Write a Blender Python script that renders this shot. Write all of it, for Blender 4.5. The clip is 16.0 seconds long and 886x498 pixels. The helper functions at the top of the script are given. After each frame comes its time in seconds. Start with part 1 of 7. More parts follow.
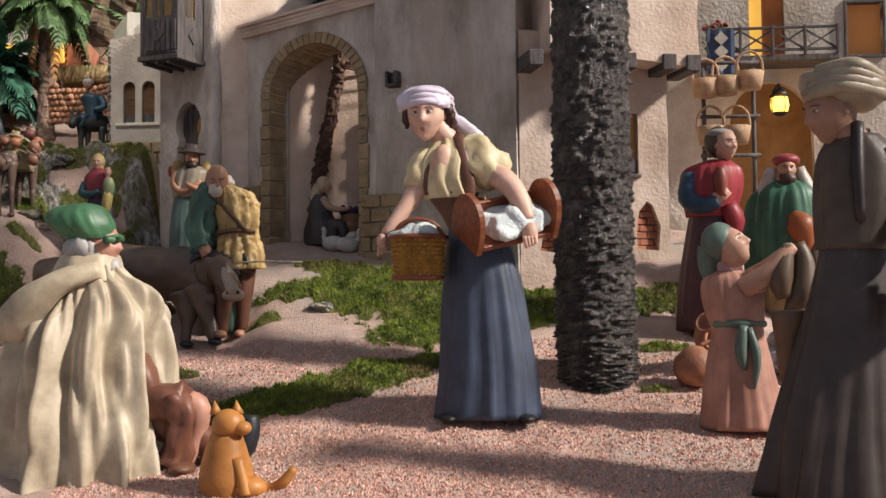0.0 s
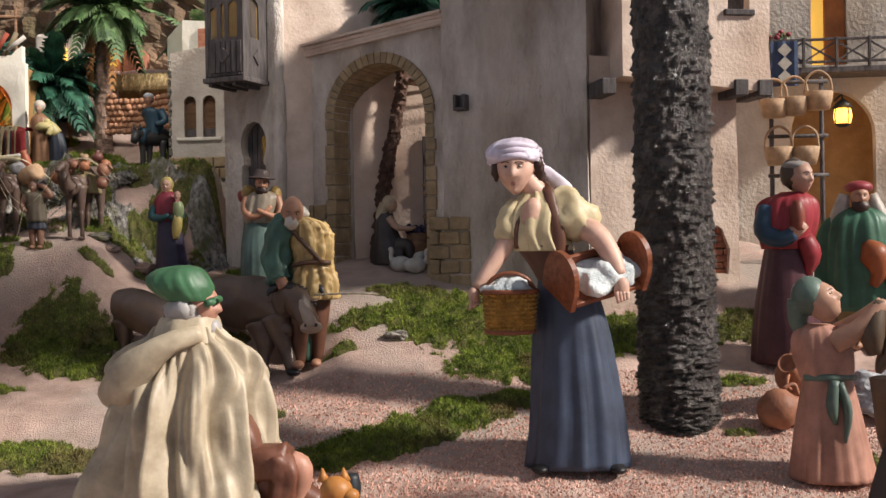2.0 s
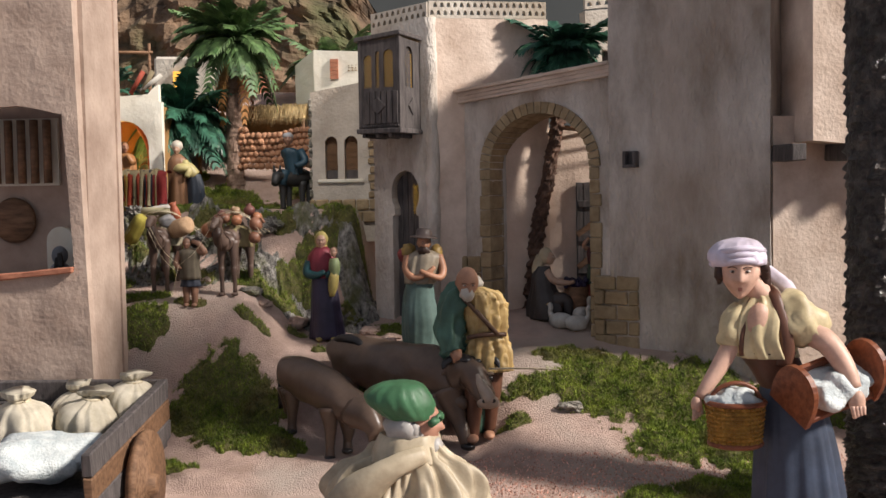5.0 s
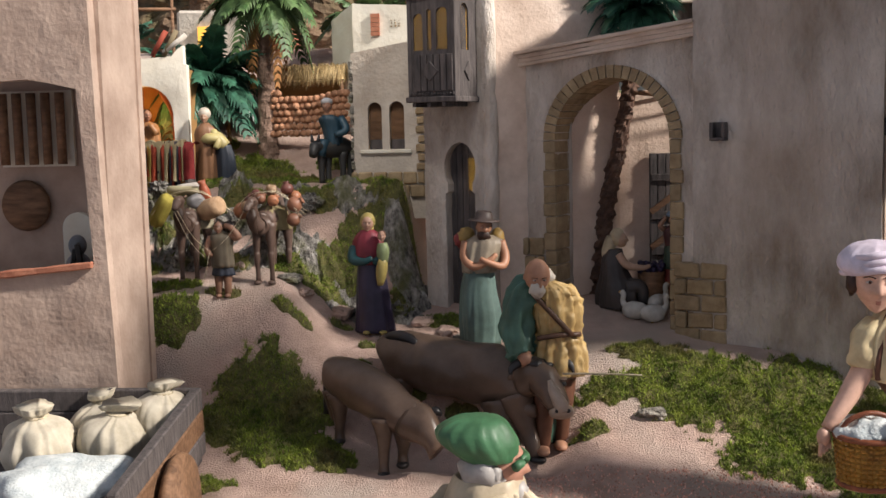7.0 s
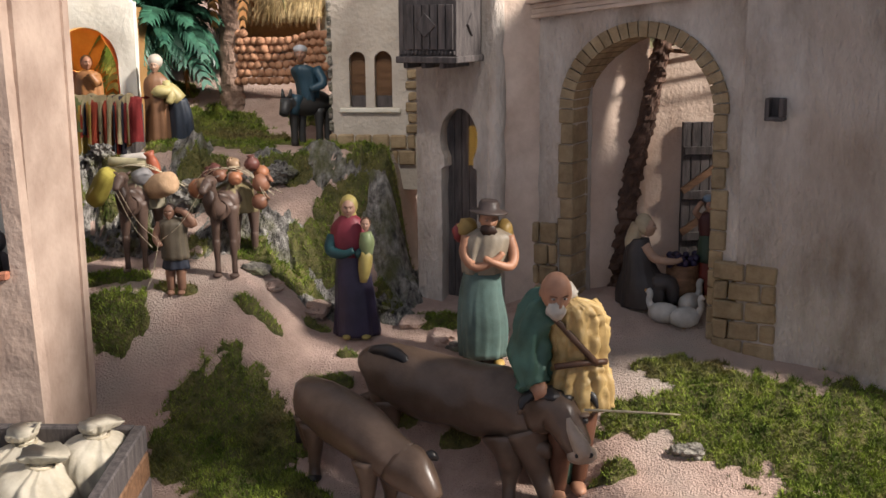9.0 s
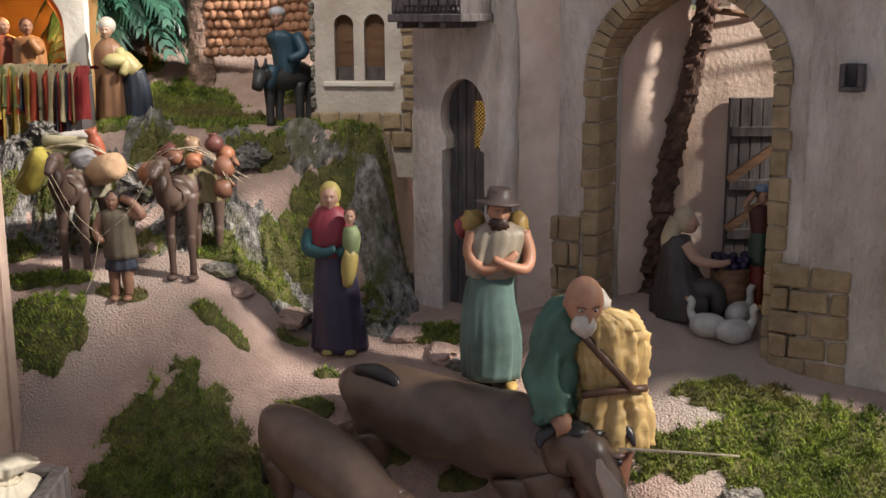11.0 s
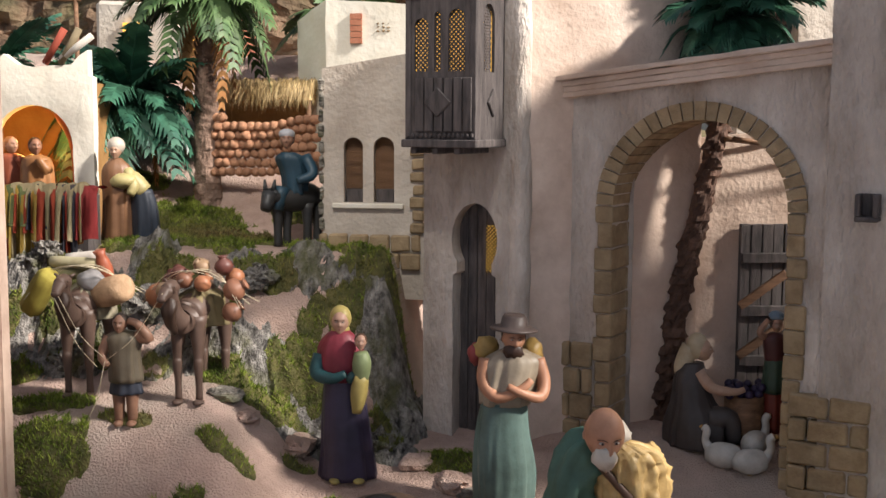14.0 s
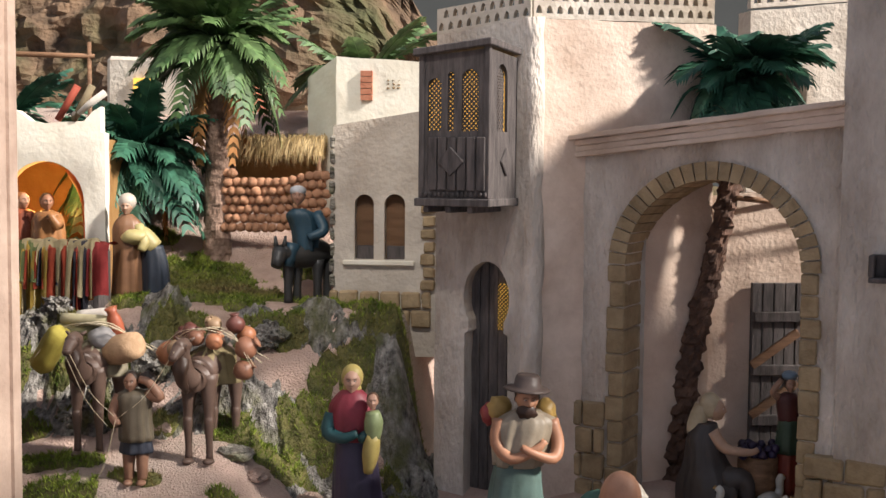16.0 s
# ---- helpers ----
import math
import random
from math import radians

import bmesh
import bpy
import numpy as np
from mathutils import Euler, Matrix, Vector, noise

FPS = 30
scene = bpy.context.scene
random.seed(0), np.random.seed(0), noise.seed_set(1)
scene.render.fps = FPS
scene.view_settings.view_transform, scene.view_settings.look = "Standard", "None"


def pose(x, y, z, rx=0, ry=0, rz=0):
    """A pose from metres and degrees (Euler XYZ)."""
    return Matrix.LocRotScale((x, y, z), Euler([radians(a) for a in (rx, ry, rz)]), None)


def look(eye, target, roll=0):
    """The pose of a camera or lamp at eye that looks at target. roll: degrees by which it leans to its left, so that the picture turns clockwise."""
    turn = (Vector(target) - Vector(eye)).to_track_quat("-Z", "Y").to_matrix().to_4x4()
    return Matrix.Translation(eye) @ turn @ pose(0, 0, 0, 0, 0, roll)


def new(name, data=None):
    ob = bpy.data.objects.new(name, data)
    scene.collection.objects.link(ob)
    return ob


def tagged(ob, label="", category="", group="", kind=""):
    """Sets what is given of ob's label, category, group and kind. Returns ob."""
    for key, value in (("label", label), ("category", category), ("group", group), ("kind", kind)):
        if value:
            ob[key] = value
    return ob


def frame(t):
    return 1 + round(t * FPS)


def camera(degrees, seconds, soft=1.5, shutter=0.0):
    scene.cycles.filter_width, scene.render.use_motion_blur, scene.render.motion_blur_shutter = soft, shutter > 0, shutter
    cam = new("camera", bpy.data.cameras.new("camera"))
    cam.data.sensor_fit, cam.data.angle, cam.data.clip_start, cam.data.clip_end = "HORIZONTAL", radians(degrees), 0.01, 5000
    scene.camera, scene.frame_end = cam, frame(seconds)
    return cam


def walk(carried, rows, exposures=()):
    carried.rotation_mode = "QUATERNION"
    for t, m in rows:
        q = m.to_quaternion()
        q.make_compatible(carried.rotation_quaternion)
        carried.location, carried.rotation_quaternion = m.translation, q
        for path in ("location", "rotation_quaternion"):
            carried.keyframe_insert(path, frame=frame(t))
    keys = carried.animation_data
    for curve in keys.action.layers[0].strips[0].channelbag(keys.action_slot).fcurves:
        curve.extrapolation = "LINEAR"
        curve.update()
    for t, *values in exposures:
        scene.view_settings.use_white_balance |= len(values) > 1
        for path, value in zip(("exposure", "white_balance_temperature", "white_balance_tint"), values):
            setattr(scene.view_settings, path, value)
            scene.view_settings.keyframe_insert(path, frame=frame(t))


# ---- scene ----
cam = camera(42.00, 16.0)
PATH = [
    (0, (0.00301, 0.00005, 0.10125), (-0.03338, 0.49823, 0.12342), -0.53),
    (0.5, (-0.00857, -0.00280, 0.11612), (-0.04520, 0.49555, 0.13359), -0.48),
    (1, (-0.02802, -0.00587, 0.13914), (-0.06438, 0.49272, 0.14846), -0.61),
    (1.5, (-0.03950, -0.01452, 0.16197), (-0.07752, 0.48403, 0.16330), -0.94),
    (2, (-0.05231, -0.01434, 0.18222), (-0.09437, 0.48388, 0.17990), -0.96),
    (2.5, (-0.06376, -0.01367, 0.20376), (-0.11117, 0.48403, 0.19757), -0.92),
    (3, (-0.07816, -0.01824, 0.22316), (-0.13021, 0.47898, 0.21511), -0.94),
    (3.5, (-0.10266, -0.01703, 0.25077), (-0.15525, 0.47997, 0.23580), -0.84),
    (4, (-0.13774, -0.01694, 0.27477), (-0.18809, 0.48008, 0.25392), -1.04),
    (4.5, (-0.16601, -0.00644, 0.28934), (-0.21845, 0.49024, 0.26575), -1.00),
    (7, (-0.23614, 0.13233, 0.33445), (-0.30116, 0.62524, 0.28142), -1.37),
    (7.5, (-0.24418, 0.18139, 0.35561), (-0.30860, 0.67255, 0.28767), -1.75),
    (8, (-0.25014, 0.22920, 0.37845), (-0.31202, 0.71795, 0.29306), -1.57),
    (8.5, (-0.26249, 0.26820, 0.39721), (-0.31716, 0.75482, 0.29617), -0.69),
    (11, (-0.28750, 0.45577, 0.36342), (-0.34354, 0.94215, 0.26193), -0.28),
    (11.5, (-0.29323, 0.46749, 0.36009), (-0.34780, 0.95550, 0.26588), -0.22),
    (12, (-0.29575, 0.46594, 0.36224), (-0.34879, 0.95537, 0.27480), -0.13),
    (12.5, (-0.29861, 0.46488, 0.36470), (-0.35146, 0.95561, 0.28477), -0.07),
    (13, (-0.30086, 0.46472, 0.36587), (-0.35390, 0.95693, 0.29574), -0.01),
    (13.5, (-0.30332, 0.46426, 0.36734), (-0.35517, 0.95780, 0.30624), 0.14),
    (14, (-0.30476, 0.46354, 0.37130), (-0.35566, 0.95797, 0.31698), 0.31),
    (14.5, (-0.30404, 0.46328, 0.37549), (-0.35564, 0.95816, 0.32616), 0.34),
    (15, (-0.30531, 0.46421, 0.37577), (-0.35732, 0.95969, 0.33342), 0.40),
    (15.5, (-0.31083, 0.46479, 0.37657), (-0.36090, 0.96086, 0.33905), 0.48),
    (16, (-0.31322, 0.46374, 0.37755), (-0.36415, 0.96002, 0.34416), 0.51),
]
walk(cam, [(t, look(eye, target, roll)) for t, eye, target, roll in PATH], [(0, -0.2), (4.7, -0.2), (7.5, -0.06), (11.0, 0.14), (16.0, 0.2)])

# ---- light: exhibition spotlight from the right, soft room light and an added terrace spot ----
world = bpy.data.worlds.new("room_light")
scene.world = world
world.use_nodes = True
wn = world.node_tree.nodes
wn["Background"].inputs[0].default_value = (0.89, 0.96, 1.16, 1)
wn["Background"].inputs[1].default_value = 0.33
sun_data = bpy.data.lights.new("spotlight", "SUN")
sun_data.energy, sun_data.angle, sun_data.color = 6.9, radians(5), (1.0, 0.92, 0.845)
sun = new("spotlight", sun_data)
sun.matrix_world = look((0.93, -0.22, 0.68), (0, 0, 0))


def glow_lamp(name, x, y, z, watts, colour, size=0.01):
    d = bpy.data.lights.new(name, "POINT")
    d.energy, d.color, d.shadow_soft_size = watts, colour, size
    o = new(name, d)
    o.location = (x, y, z)
    return o


# unseen second spotlight, added to brighten the rear left terrace
spot_data = bpy.data.lights.new("terrace_fill_spot", "SPOT")
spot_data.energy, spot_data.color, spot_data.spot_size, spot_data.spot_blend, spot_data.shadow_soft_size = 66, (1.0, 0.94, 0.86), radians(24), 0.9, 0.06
spot = new("terrace_fill_spot", spot_data)
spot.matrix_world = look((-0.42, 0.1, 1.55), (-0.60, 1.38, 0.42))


glow_lamp("stall_lamp", -0.715, 1.33, 0.36, 0.10, (1.0, 0.5, 0.12))
glow_lamp("lantern_lamp", 0.29, 1.30, 0.318, 0.05, (1.0, 0.55, 0.15))

# ---- materials ----


def material(name, c1, c2, rough=0.8, scale=60.0, bump=0.3, fine=400.0, metal=0.0, c3=None, island=False, spec=0.4, dist=0.001, stretch=(1, 1, 1)):
    """Two-scale noise between two colours, optional third stain colour, with bump."""
    m = bpy.data.materials.new(name)
    m.use_nodes = True
    n, l = m.node_tree.nodes, m.node_tree.links
    b = n["Principled BSDF"]
    b.inputs["Roughness"].default_value, b.inputs["Metallic"].default_value = rough, metal
    b.inputs["Specular IOR Level"].default_value = spec
    tc = n.new("ShaderNodeTexCoord")
    mp = n.new("ShaderNodeMapping")
    mp.inputs["Scale"].default_value = stretch
    l.new(tc.outputs["Object"], mp.inputs["Vector"])
    a = n.new("ShaderNodeTexNoise")
    a.inputs["Scale"].default_value, a.inputs["Detail"].default_value, a.inputs["Roughness"].default_value = scale, 6, 0.62
    l.new(mp.outputs["Vector"], a.inputs["Vector"])
    ramp = n.new("ShaderNodeValToRGB")
    ramp.color_ramp.elements[0].position, ramp.color_ramp.elements[1].position = 0.34, 0.66
    ramp.color_ramp.elements[0].color, ramp.color_ramp.elements[1].color = (*c1, 1), (*c2, 1)
    l.new(a.outputs["Fac"], ramp.inputs["Fac"])
    out = ramp.outputs["Color"]
    if c3:
        s = n.new("ShaderNodeTexNoise")
        s.inputs["Scale"].default_value, s.inputs["Detail"].default_value = scale * 0.28, 4
        l.new(mp.outputs["Vector"], s.inputs["Vector"])
        r2 = n.new("ShaderNodeValToRGB")
        r2.color_ramp.elements[0].position, r2.color_ramp.elements[1].position = 0.5, 0.68
        l.new(s.outputs["Fac"], r2.inputs["Fac"])
        mix = n.new("ShaderNodeMix")
        mix.data_type = "RGBA"
        l.new(r2.outputs["Color"], mix.inputs[0])
        l.new(out, mix.inputs[6])
        mix.inputs[7].default_value = (*c3, 1)
        out = mix.outputs[2]
    if island:
        g = n.new("ShaderNodeNewGeometry")
        h = n.new("ShaderNodeHueSaturation")
        mr = n.new("ShaderNodeMapRange")
        mr.inputs[3].default_value, mr.inputs[4].default_value = 0.55, 1.45
        l.new(g.outputs["Random Per Island"], mr.inputs[0])
        l.new(mr.outputs[0], h.inputs["Value"])
        l.new(out, h.inputs["Color"])
        out = h.outputs["Color"]
    else:
        oi = n.new("ShaderNodeObjectInfo")
        h = n.new("ShaderNodeHueSaturation")
        mr = n.new("ShaderNodeMapRange")
        mr.inputs[3].default_value, mr.inputs[4].default_value = 0.88, 1.12
        l.new(oi.outputs["Random"], mr.inputs[0])
        l.new(mr.outputs[0], h.inputs["Value"])
        l.new(out, h.inputs["Color"])
        out = h.outputs["Color"]
    l.new(out, b.inputs["Base Color"])
    if bump:
        f = n.new("ShaderNodeTexNoise")
        f.inputs["Scale"].default_value, f.inputs["Detail"].default_value = fine, 4
        l.new(mp.outputs["Vector"], f.inputs["Vector"])
        add = n.new("ShaderNodeMath")
        add.operation = "ADD"
        l.new(a.outputs["Fac"], add.inputs[0])
        l.new(f.outputs["Fac"], add.inputs[1])
        bp = n.new("ShaderNodeBump")
        bp.inputs["Strength"].default_value, bp.inputs["Distance"].default_value = bump, dist
        l.new(add.outputs[0], bp.inputs["Height"])
        l.new(bp.outputs["Normal"], b.inputs["Normal"])
    return m


def glowing(name, colour, strength):
    m = bpy.data.materials.new(name)
    m.use_nodes = True
    b = m.node_tree.nodes["Principled BSDF"]
    b.inputs["Base Color"].default_value = (*colour, 1)
    b.inputs["Emission Color"].default_value = (*colour, 1)
    b.inputs["Emission Strength"].default_value = strength
    return m


PAINTS = {}


def paint(r, g, b, rough=0.48):
    """Hand-painted plaster of the figurines, slightly satin with rubbed shading."""
    key = (r, g, b, rough)
    if key not in PAINTS:
        PAINTS[key] = material("painted_plaster", (r * 0.62, g * 0.59, b * 0.56), (r * 1.04, g * 1.04, b * 1.04), rough, 42, 0.22, 500, spec=0.42, dist=0.0006)
    return PAINTS[key]


PLASTER = material("adobe_plaster", (0.30, 0.24, 0.19), (0.75, 0.68, 0.61), 0.9, 13, 1.0, 260, c3=(0.40, 0.30, 0.225), dist=0.003, stretch=(1.4, 1.4, 0.6))
PLASTER_PINK = material("pink_adobe_plaster", (0.43, 0.31, 0.235), (0.76, 0.625, 0.525), 0.9, 13, 0.55, 260, c3=(0.52, 0.37, 0.28), dist=0.0018)
PLASTER_HUT = material("worn_pink_plaster", (0.29, 0.205, 0.16), (0.48, 0.365, 0.295), 0.9, 15, 0.45, 200, c3=(0.44, 0.33, 0.26), dist=0.002)
PLASTER_PALE = material("pale_adobe_plaster", (0.42, 0.36, 0.30), (0.66, 0.60, 0.52), 0.9, 18, 0.7, 240, c3=(0.40, 0.32, 0.24), dist=0.002)
WHITEWASH = material("whitewash", (0.72, 0.66, 0.54), (0.82, 0.78, 0.68), 0.9, 26, 0.4, 260, dist=0.001)
STONE = material("yellowish_cut_stone", (0.24, 0.17, 0.095), (0.40, 0.30, 0.18), 0.88, 70, 0.6, 420, dist=0.0014)
MORTAR = material("dark_mortar", (0.14, 0.1, 0.07), (0.22, 0.16, 0.11), 0.95, 80, 0.4, 300)
BRICK = material("red_brick", (0.34, 0.12, 0.07), (0.46, 0.2, 0.12), 0.9, 80, 0.5, 400)
DARKWOOD = material("weathered_dark_wood", (0.05, 0.043, 0.042), (0.13, 0.11, 0.105), 0.75, 40, 0.6, 300, stretch=(6, 6, 1), dist=0.0012)
WOOD = material("brown_wood", (0.10, 0.05, 0.025), (0.24, 0.13, 0.07), 0.65, 40, 0.5, 300, stretch=(1, 6, 6), dist=0.001)
REDWOOD = material("varnished_red_wood", (0.13, 0.035, 0.015), (0.27, 0.09, 0.04), 0.4, 40, 0.3, 300, stretch=(1, 6, 6), dist=0.0008)
OAK = material("ochre_board", (0.3, 0.15, 0.05), (0.42, 0.24, 0.09), 0.7, 40, 0.4, 300)
SAND = material("pink_sand", (0.36, 0.25, 0.20), (0.60, 0.43, 0.36), 0.95, 26, 1.0, 700, c3=(0.40, 0.335, 0.285), dist=0.0025)
GRAIN = material("pink_gravel_grain", (0.44, 0.215, 0.16), (0.74, 0.46, 0.36), 0.85, 300, 0.0, island=True)
MOSS = material("moss", (0.07, 0.11, 0.016), (0.28, 0.34, 0.055), 0.9, 60, 0.0, c3=(0.17, 0.13, 0.055), island=True, spec=0.2)
SOIL = material("mossy_soil", (0.06, 0.065, 0.02), (0.16, 0.14, 0.05), 0.95, 120, 0.8, 600, dist=0.002)
ROCK = material("grey_bark_rock", (0.06, 0.055, 0.045), (0.44, 0.40, 0.34), 0.85, 75, 1.0, 260, c3=(0.085, 0.10, 0.025), dist=0.005, stretch=(1, 1, 2.4))
CLIFF = material("brown_cliff", (0.07, 0.047, 0.03), (0.24, 0.155, 0.095), 0.9, 22, 0.9, 120, c3=(0.09, 0.10, 0.04), dist=0.006)
BARK = material("dark_palm_bark", (0.01, 0.008, 0.007), (0.085, 0.068, 0.06), 0.3, 260, 1.0, 700, spec=0.9, dist=0.004, c3=(0.15, 0.13, 0.115))
SCALEBARK = material("scaly_dark_palm_bark", (0.05, 0.026, 0.018), (0.17, 0.095, 0.065), 0.8, 90, 0.6, 420, dist=0.0015)
PALMBARK = material("brown_palm_bark", (0.10, 0.06, 0.042), (0.30, 0.20, 0.15), 0.85, 90, 0.7, 420, dist=0.002)
FROND = material("dark_green_frond", (0.016, 0.062, 0.042), (0.055, 0.155, 0.092), 0.4, 40, 0.2, 300, island=True)
FROND2 = material("olive_frond", (0.032, 0.075, 0.022), (0.13, 0.205, 0.075), 0.5, 40, 0.2, 300, island=True)
DRYFROND = material("dry_orange_frond", (0.30, 0.13, 0.04), (0.5, 0.26, 0.1), 0.8, 40, 0.2, 300)
STRAW = material("straw_thatch", (0.3, 0.2, 0.08), (0.56, 0.42, 0.22), 0.9, 60, 0.3, 400, island=True)
TERRACOTTA = material("terracotta", (0.22, 0.085, 0.045), (0.40, 0.18, 0.10), 0.6, 60, 0.3, 500)
WICKER = material("golden_wicker", (0.28, 0.13, 0.02), (0.5, 0.27, 0.05), 0.5, 120, 0.4, 600)
WICKER2 = material("tan_wicker", (0.32, 0.2, 0.11), (0.5, 0.33, 0.2), 0.7, 120, 0.4, 600)
LINEN = material("white_linen", (0.42, 0.47, 0.48), (0.70, 0.73, 0.71), 0.6, 90, 0.6, 500, dist=0.002)
SACKCLOTH = material("cream_sackcloth", (0.40, 0.35, 0.26), (0.60, 0.54, 0.43), 0.85, 60, 0.5, 1500, dist=0.0005)
ROPE = material("pale_rope", (0.4, 0.33, 0.22), (0.6, 0.52, 0.38), 0.9, 200, 0.3, 900)
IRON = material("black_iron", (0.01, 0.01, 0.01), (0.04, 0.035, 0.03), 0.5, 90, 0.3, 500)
LATTICE = material("ochre_lattice", (0.32, 0.2, 0.05), (0.45, 0.3, 0.1), 0.7, 80, 0.3, 500)
AMBER = glowing("amber_lit_pane", (0.9, 0.5, 0.08), 0.75)
AMBER_DIM = glowing("dim_amber_pane", (0.5, 0.2, 0.05), 0.12)
LAMPGLASS = glowing("lantern_glass", (1.0, 0.45, 0.06), 6.0)
HALL = material("grey_hall_wall", (0.10, 0.105, 0.10), (0.13, 0.135, 0.13), 0.9, 2, 0.1, 30)

# ---- mesh helpers ----


def link(name, bm, mat, parent=None, label="", smooth=False):
    me = bpy.data.meshes.new(name)
    bmesh.ops.recalc_face_normals(bm, faces=bm.faces)
    if smooth:
        for f in bm.faces:
            f.smooth = True
    bm.to_mesh(me)
    bm.free()
    for m in mat if isinstance(mat, (list, tuple)) else [mat]:
        me.materials.append(m)
    ob = new(name, me)
    if parent:
        ob.parent = parent
    if label:
        ob["label"] = label
    return ob


def part(name, bm, mat, parent, label="", smooth=False):
    return link(name, bm, mat, parent, label, smooth)


def thing(name, m, label, category, group="", kind=""):
    ob = new(name)
    ob.empty_display_size = 0.01
    ob.matrix_world = m
    return tagged(ob, label, category, group, kind)


def arrays(name, verts, faces, mat, parent=None):
    me = bpy.data.meshes.new(name)
    me.from_pydata(verts, [], faces)
    me.materials.append(mat)
    ob = new(name, me)
    if parent:
        ob.parent = parent
    return ob


def box(bm, x0, x1, y0, y1, z0, z1, bevel=0.0, jitter=0.0, mi=0):
    cx, cy, cz = (x0 + x1) / 2, (y0 + y1) / 2, (z0 + z1) / 2
    r = bmesh.ops.create_cube(bm, size=1, matrix=Matrix.Translation((cx, cy, cz)) @ Matrix.Diagonal((x1 - x0, y1 - y0, z1 - z0, 1)))
    vs = r["verts"]
    if jitter:
        for v in vs:
            v.co += Vector((random.uniform(-1, 1), random.uniform(-1, 1), random.uniform(-1, 1))) * jitter
    faces = {f for v in vs for f in v.link_faces}
    for f in faces:
        f.material_index = mi
    if bevel:
        edges = {e for v in vs for e in v.link_edges}
        bmesh.ops.bevel(bm, geom=list(edges), offset=bevel, segments=1, affect="EDGES")
    return vs


def slab(outer, holes, y0, y1, bm=None):
    """A wall of the outline (u, z) with holes, from depth y0 to y1."""
    bm = bm or bmesh.new()
    loops = []
    edges = []
    for pts in [outer, *holes]:
        vs = [bm.verts.new((u, y0, z)) for u, z in pts]
        loops.append(vs)
        edges += [bm.edges.new((vs[i], vs[(i + 1) % len(vs)])) for i in range(len(vs))]
    tri = bmesh.ops.triangle_fill(bm, use_beauty=True, use_dissolve=False, edges=edges)
    front = [g for g in tri["geom"] if isinstance(g, bmesh.types.BMFace)]
    back = {v: bm.verts.new((v.co.x, y1, v.co.z)) for vs in loops for v in vs}
    for f in front:
        bm.faces.new([back[v] for v in reversed(f.verts)])
    for vs in loops:
        for i in range(len(vs)):
            a, b = vs[i], vs[(i + 1) % len(vs)]
            bm.faces.new((a, b, back[b], back[a]))
    return bm


def arc(cx, cz, r, a0, a1, n=14, rz=None):
    return [(cx + r * math.cos(radians(a0 + (a1 - a0) * i / n)), cz + (rz or r) * math.sin(radians(a0 + (a1 - a0) * i / n))) for i in range(n + 1)]


def arched(u0, u1, z0, spring, top=None):
    """Outline of an arched opening."""
    c, r = (u0 + u1) / 2, (u1 - u0) / 2
    return [(u0, z0), (u1, z0)] + arc(c, spring, r, 0, 180, 14, (top - spring) if top else None)


def wobble(ob, size=0.0012, freq=28, cuts=0.012):
    """Uneven hand-trowelled surface: splits long edges and moves the points along their normals."""
    bm = bmesh.new()
    bm.from_mesh(ob.data)
    for _ in range(5):
        long = [e for e in bm.edges if e.calc_length() > cuts]
        if not long or len(bm.faces) > 16000:
            break
        bmesh.ops.subdivide_edges(bm, edges=long, cuts=1)
        bmesh.ops.triangulate(bm, faces=[f for f in bm.faces if len(f.verts) > 3])
    bm.normal_update()
    for v in bm.verts:
        p = v.co * freq
        v.co += v.normal * (noise.noise(p) + 0.5 * noise.noise(p * 2.7)) * size
    bm.to_mesh(ob.data)
    bm.free()
    return ob


def ring(bm, c, ax, ay, n, mi=0, fold=0.0, k=7, ph=0.0):
    vs = []
    for i in range(n):
        a = 2 * math.pi * i / n
        s = 1.0
        if fold:
            p = Vector((math.cos(a) * k * 0.36, math.sin(a) * k * 0.36, ph))
            s += fold * (2.6 * noise.noise(p) + 1.8 * abs(noise.noise(p * 1.7)))
        vs.append(bm.verts.new(Vector(c) + Vector(ax) * math.cos(a) * s + Vector(ay) * math.sin(a) * s))
    return vs


def bridge(bm, a, b, mi=0):
    n = len(a)
    for i in range(n):
        f = bm.faces.new((a[i], a[(i + 1) % n], b[(i + 1) % n], b[i]))
        f.material_index, f.smooth = mi, True


def cap(bm, a, mi=0):
    f = bm.faces.new(a)
    f.material_index, f.smooth = mi, True


def spline(pts, n):
    """Points (any length tuples) resampled along a Catmull-Rom curve."""
    p = [np.array(q, float) for q in pts]
    p = [2 * p[0] - p[1], *p, 2 * p[-1] - p[-2]]
    out = []
    for i in range(1, len(p) - 2):
        for s in np.arange(n) / n:
            a, b, c, d = p[i - 1 : i + 3]
            out.append(0.5 * (2 * b + (c - a) * s + (2 * a - 5 * b + 4 * c - d) * s * s + (3 * b - 3 * c + d - a) * s**3))
    return out + [p[-2]]


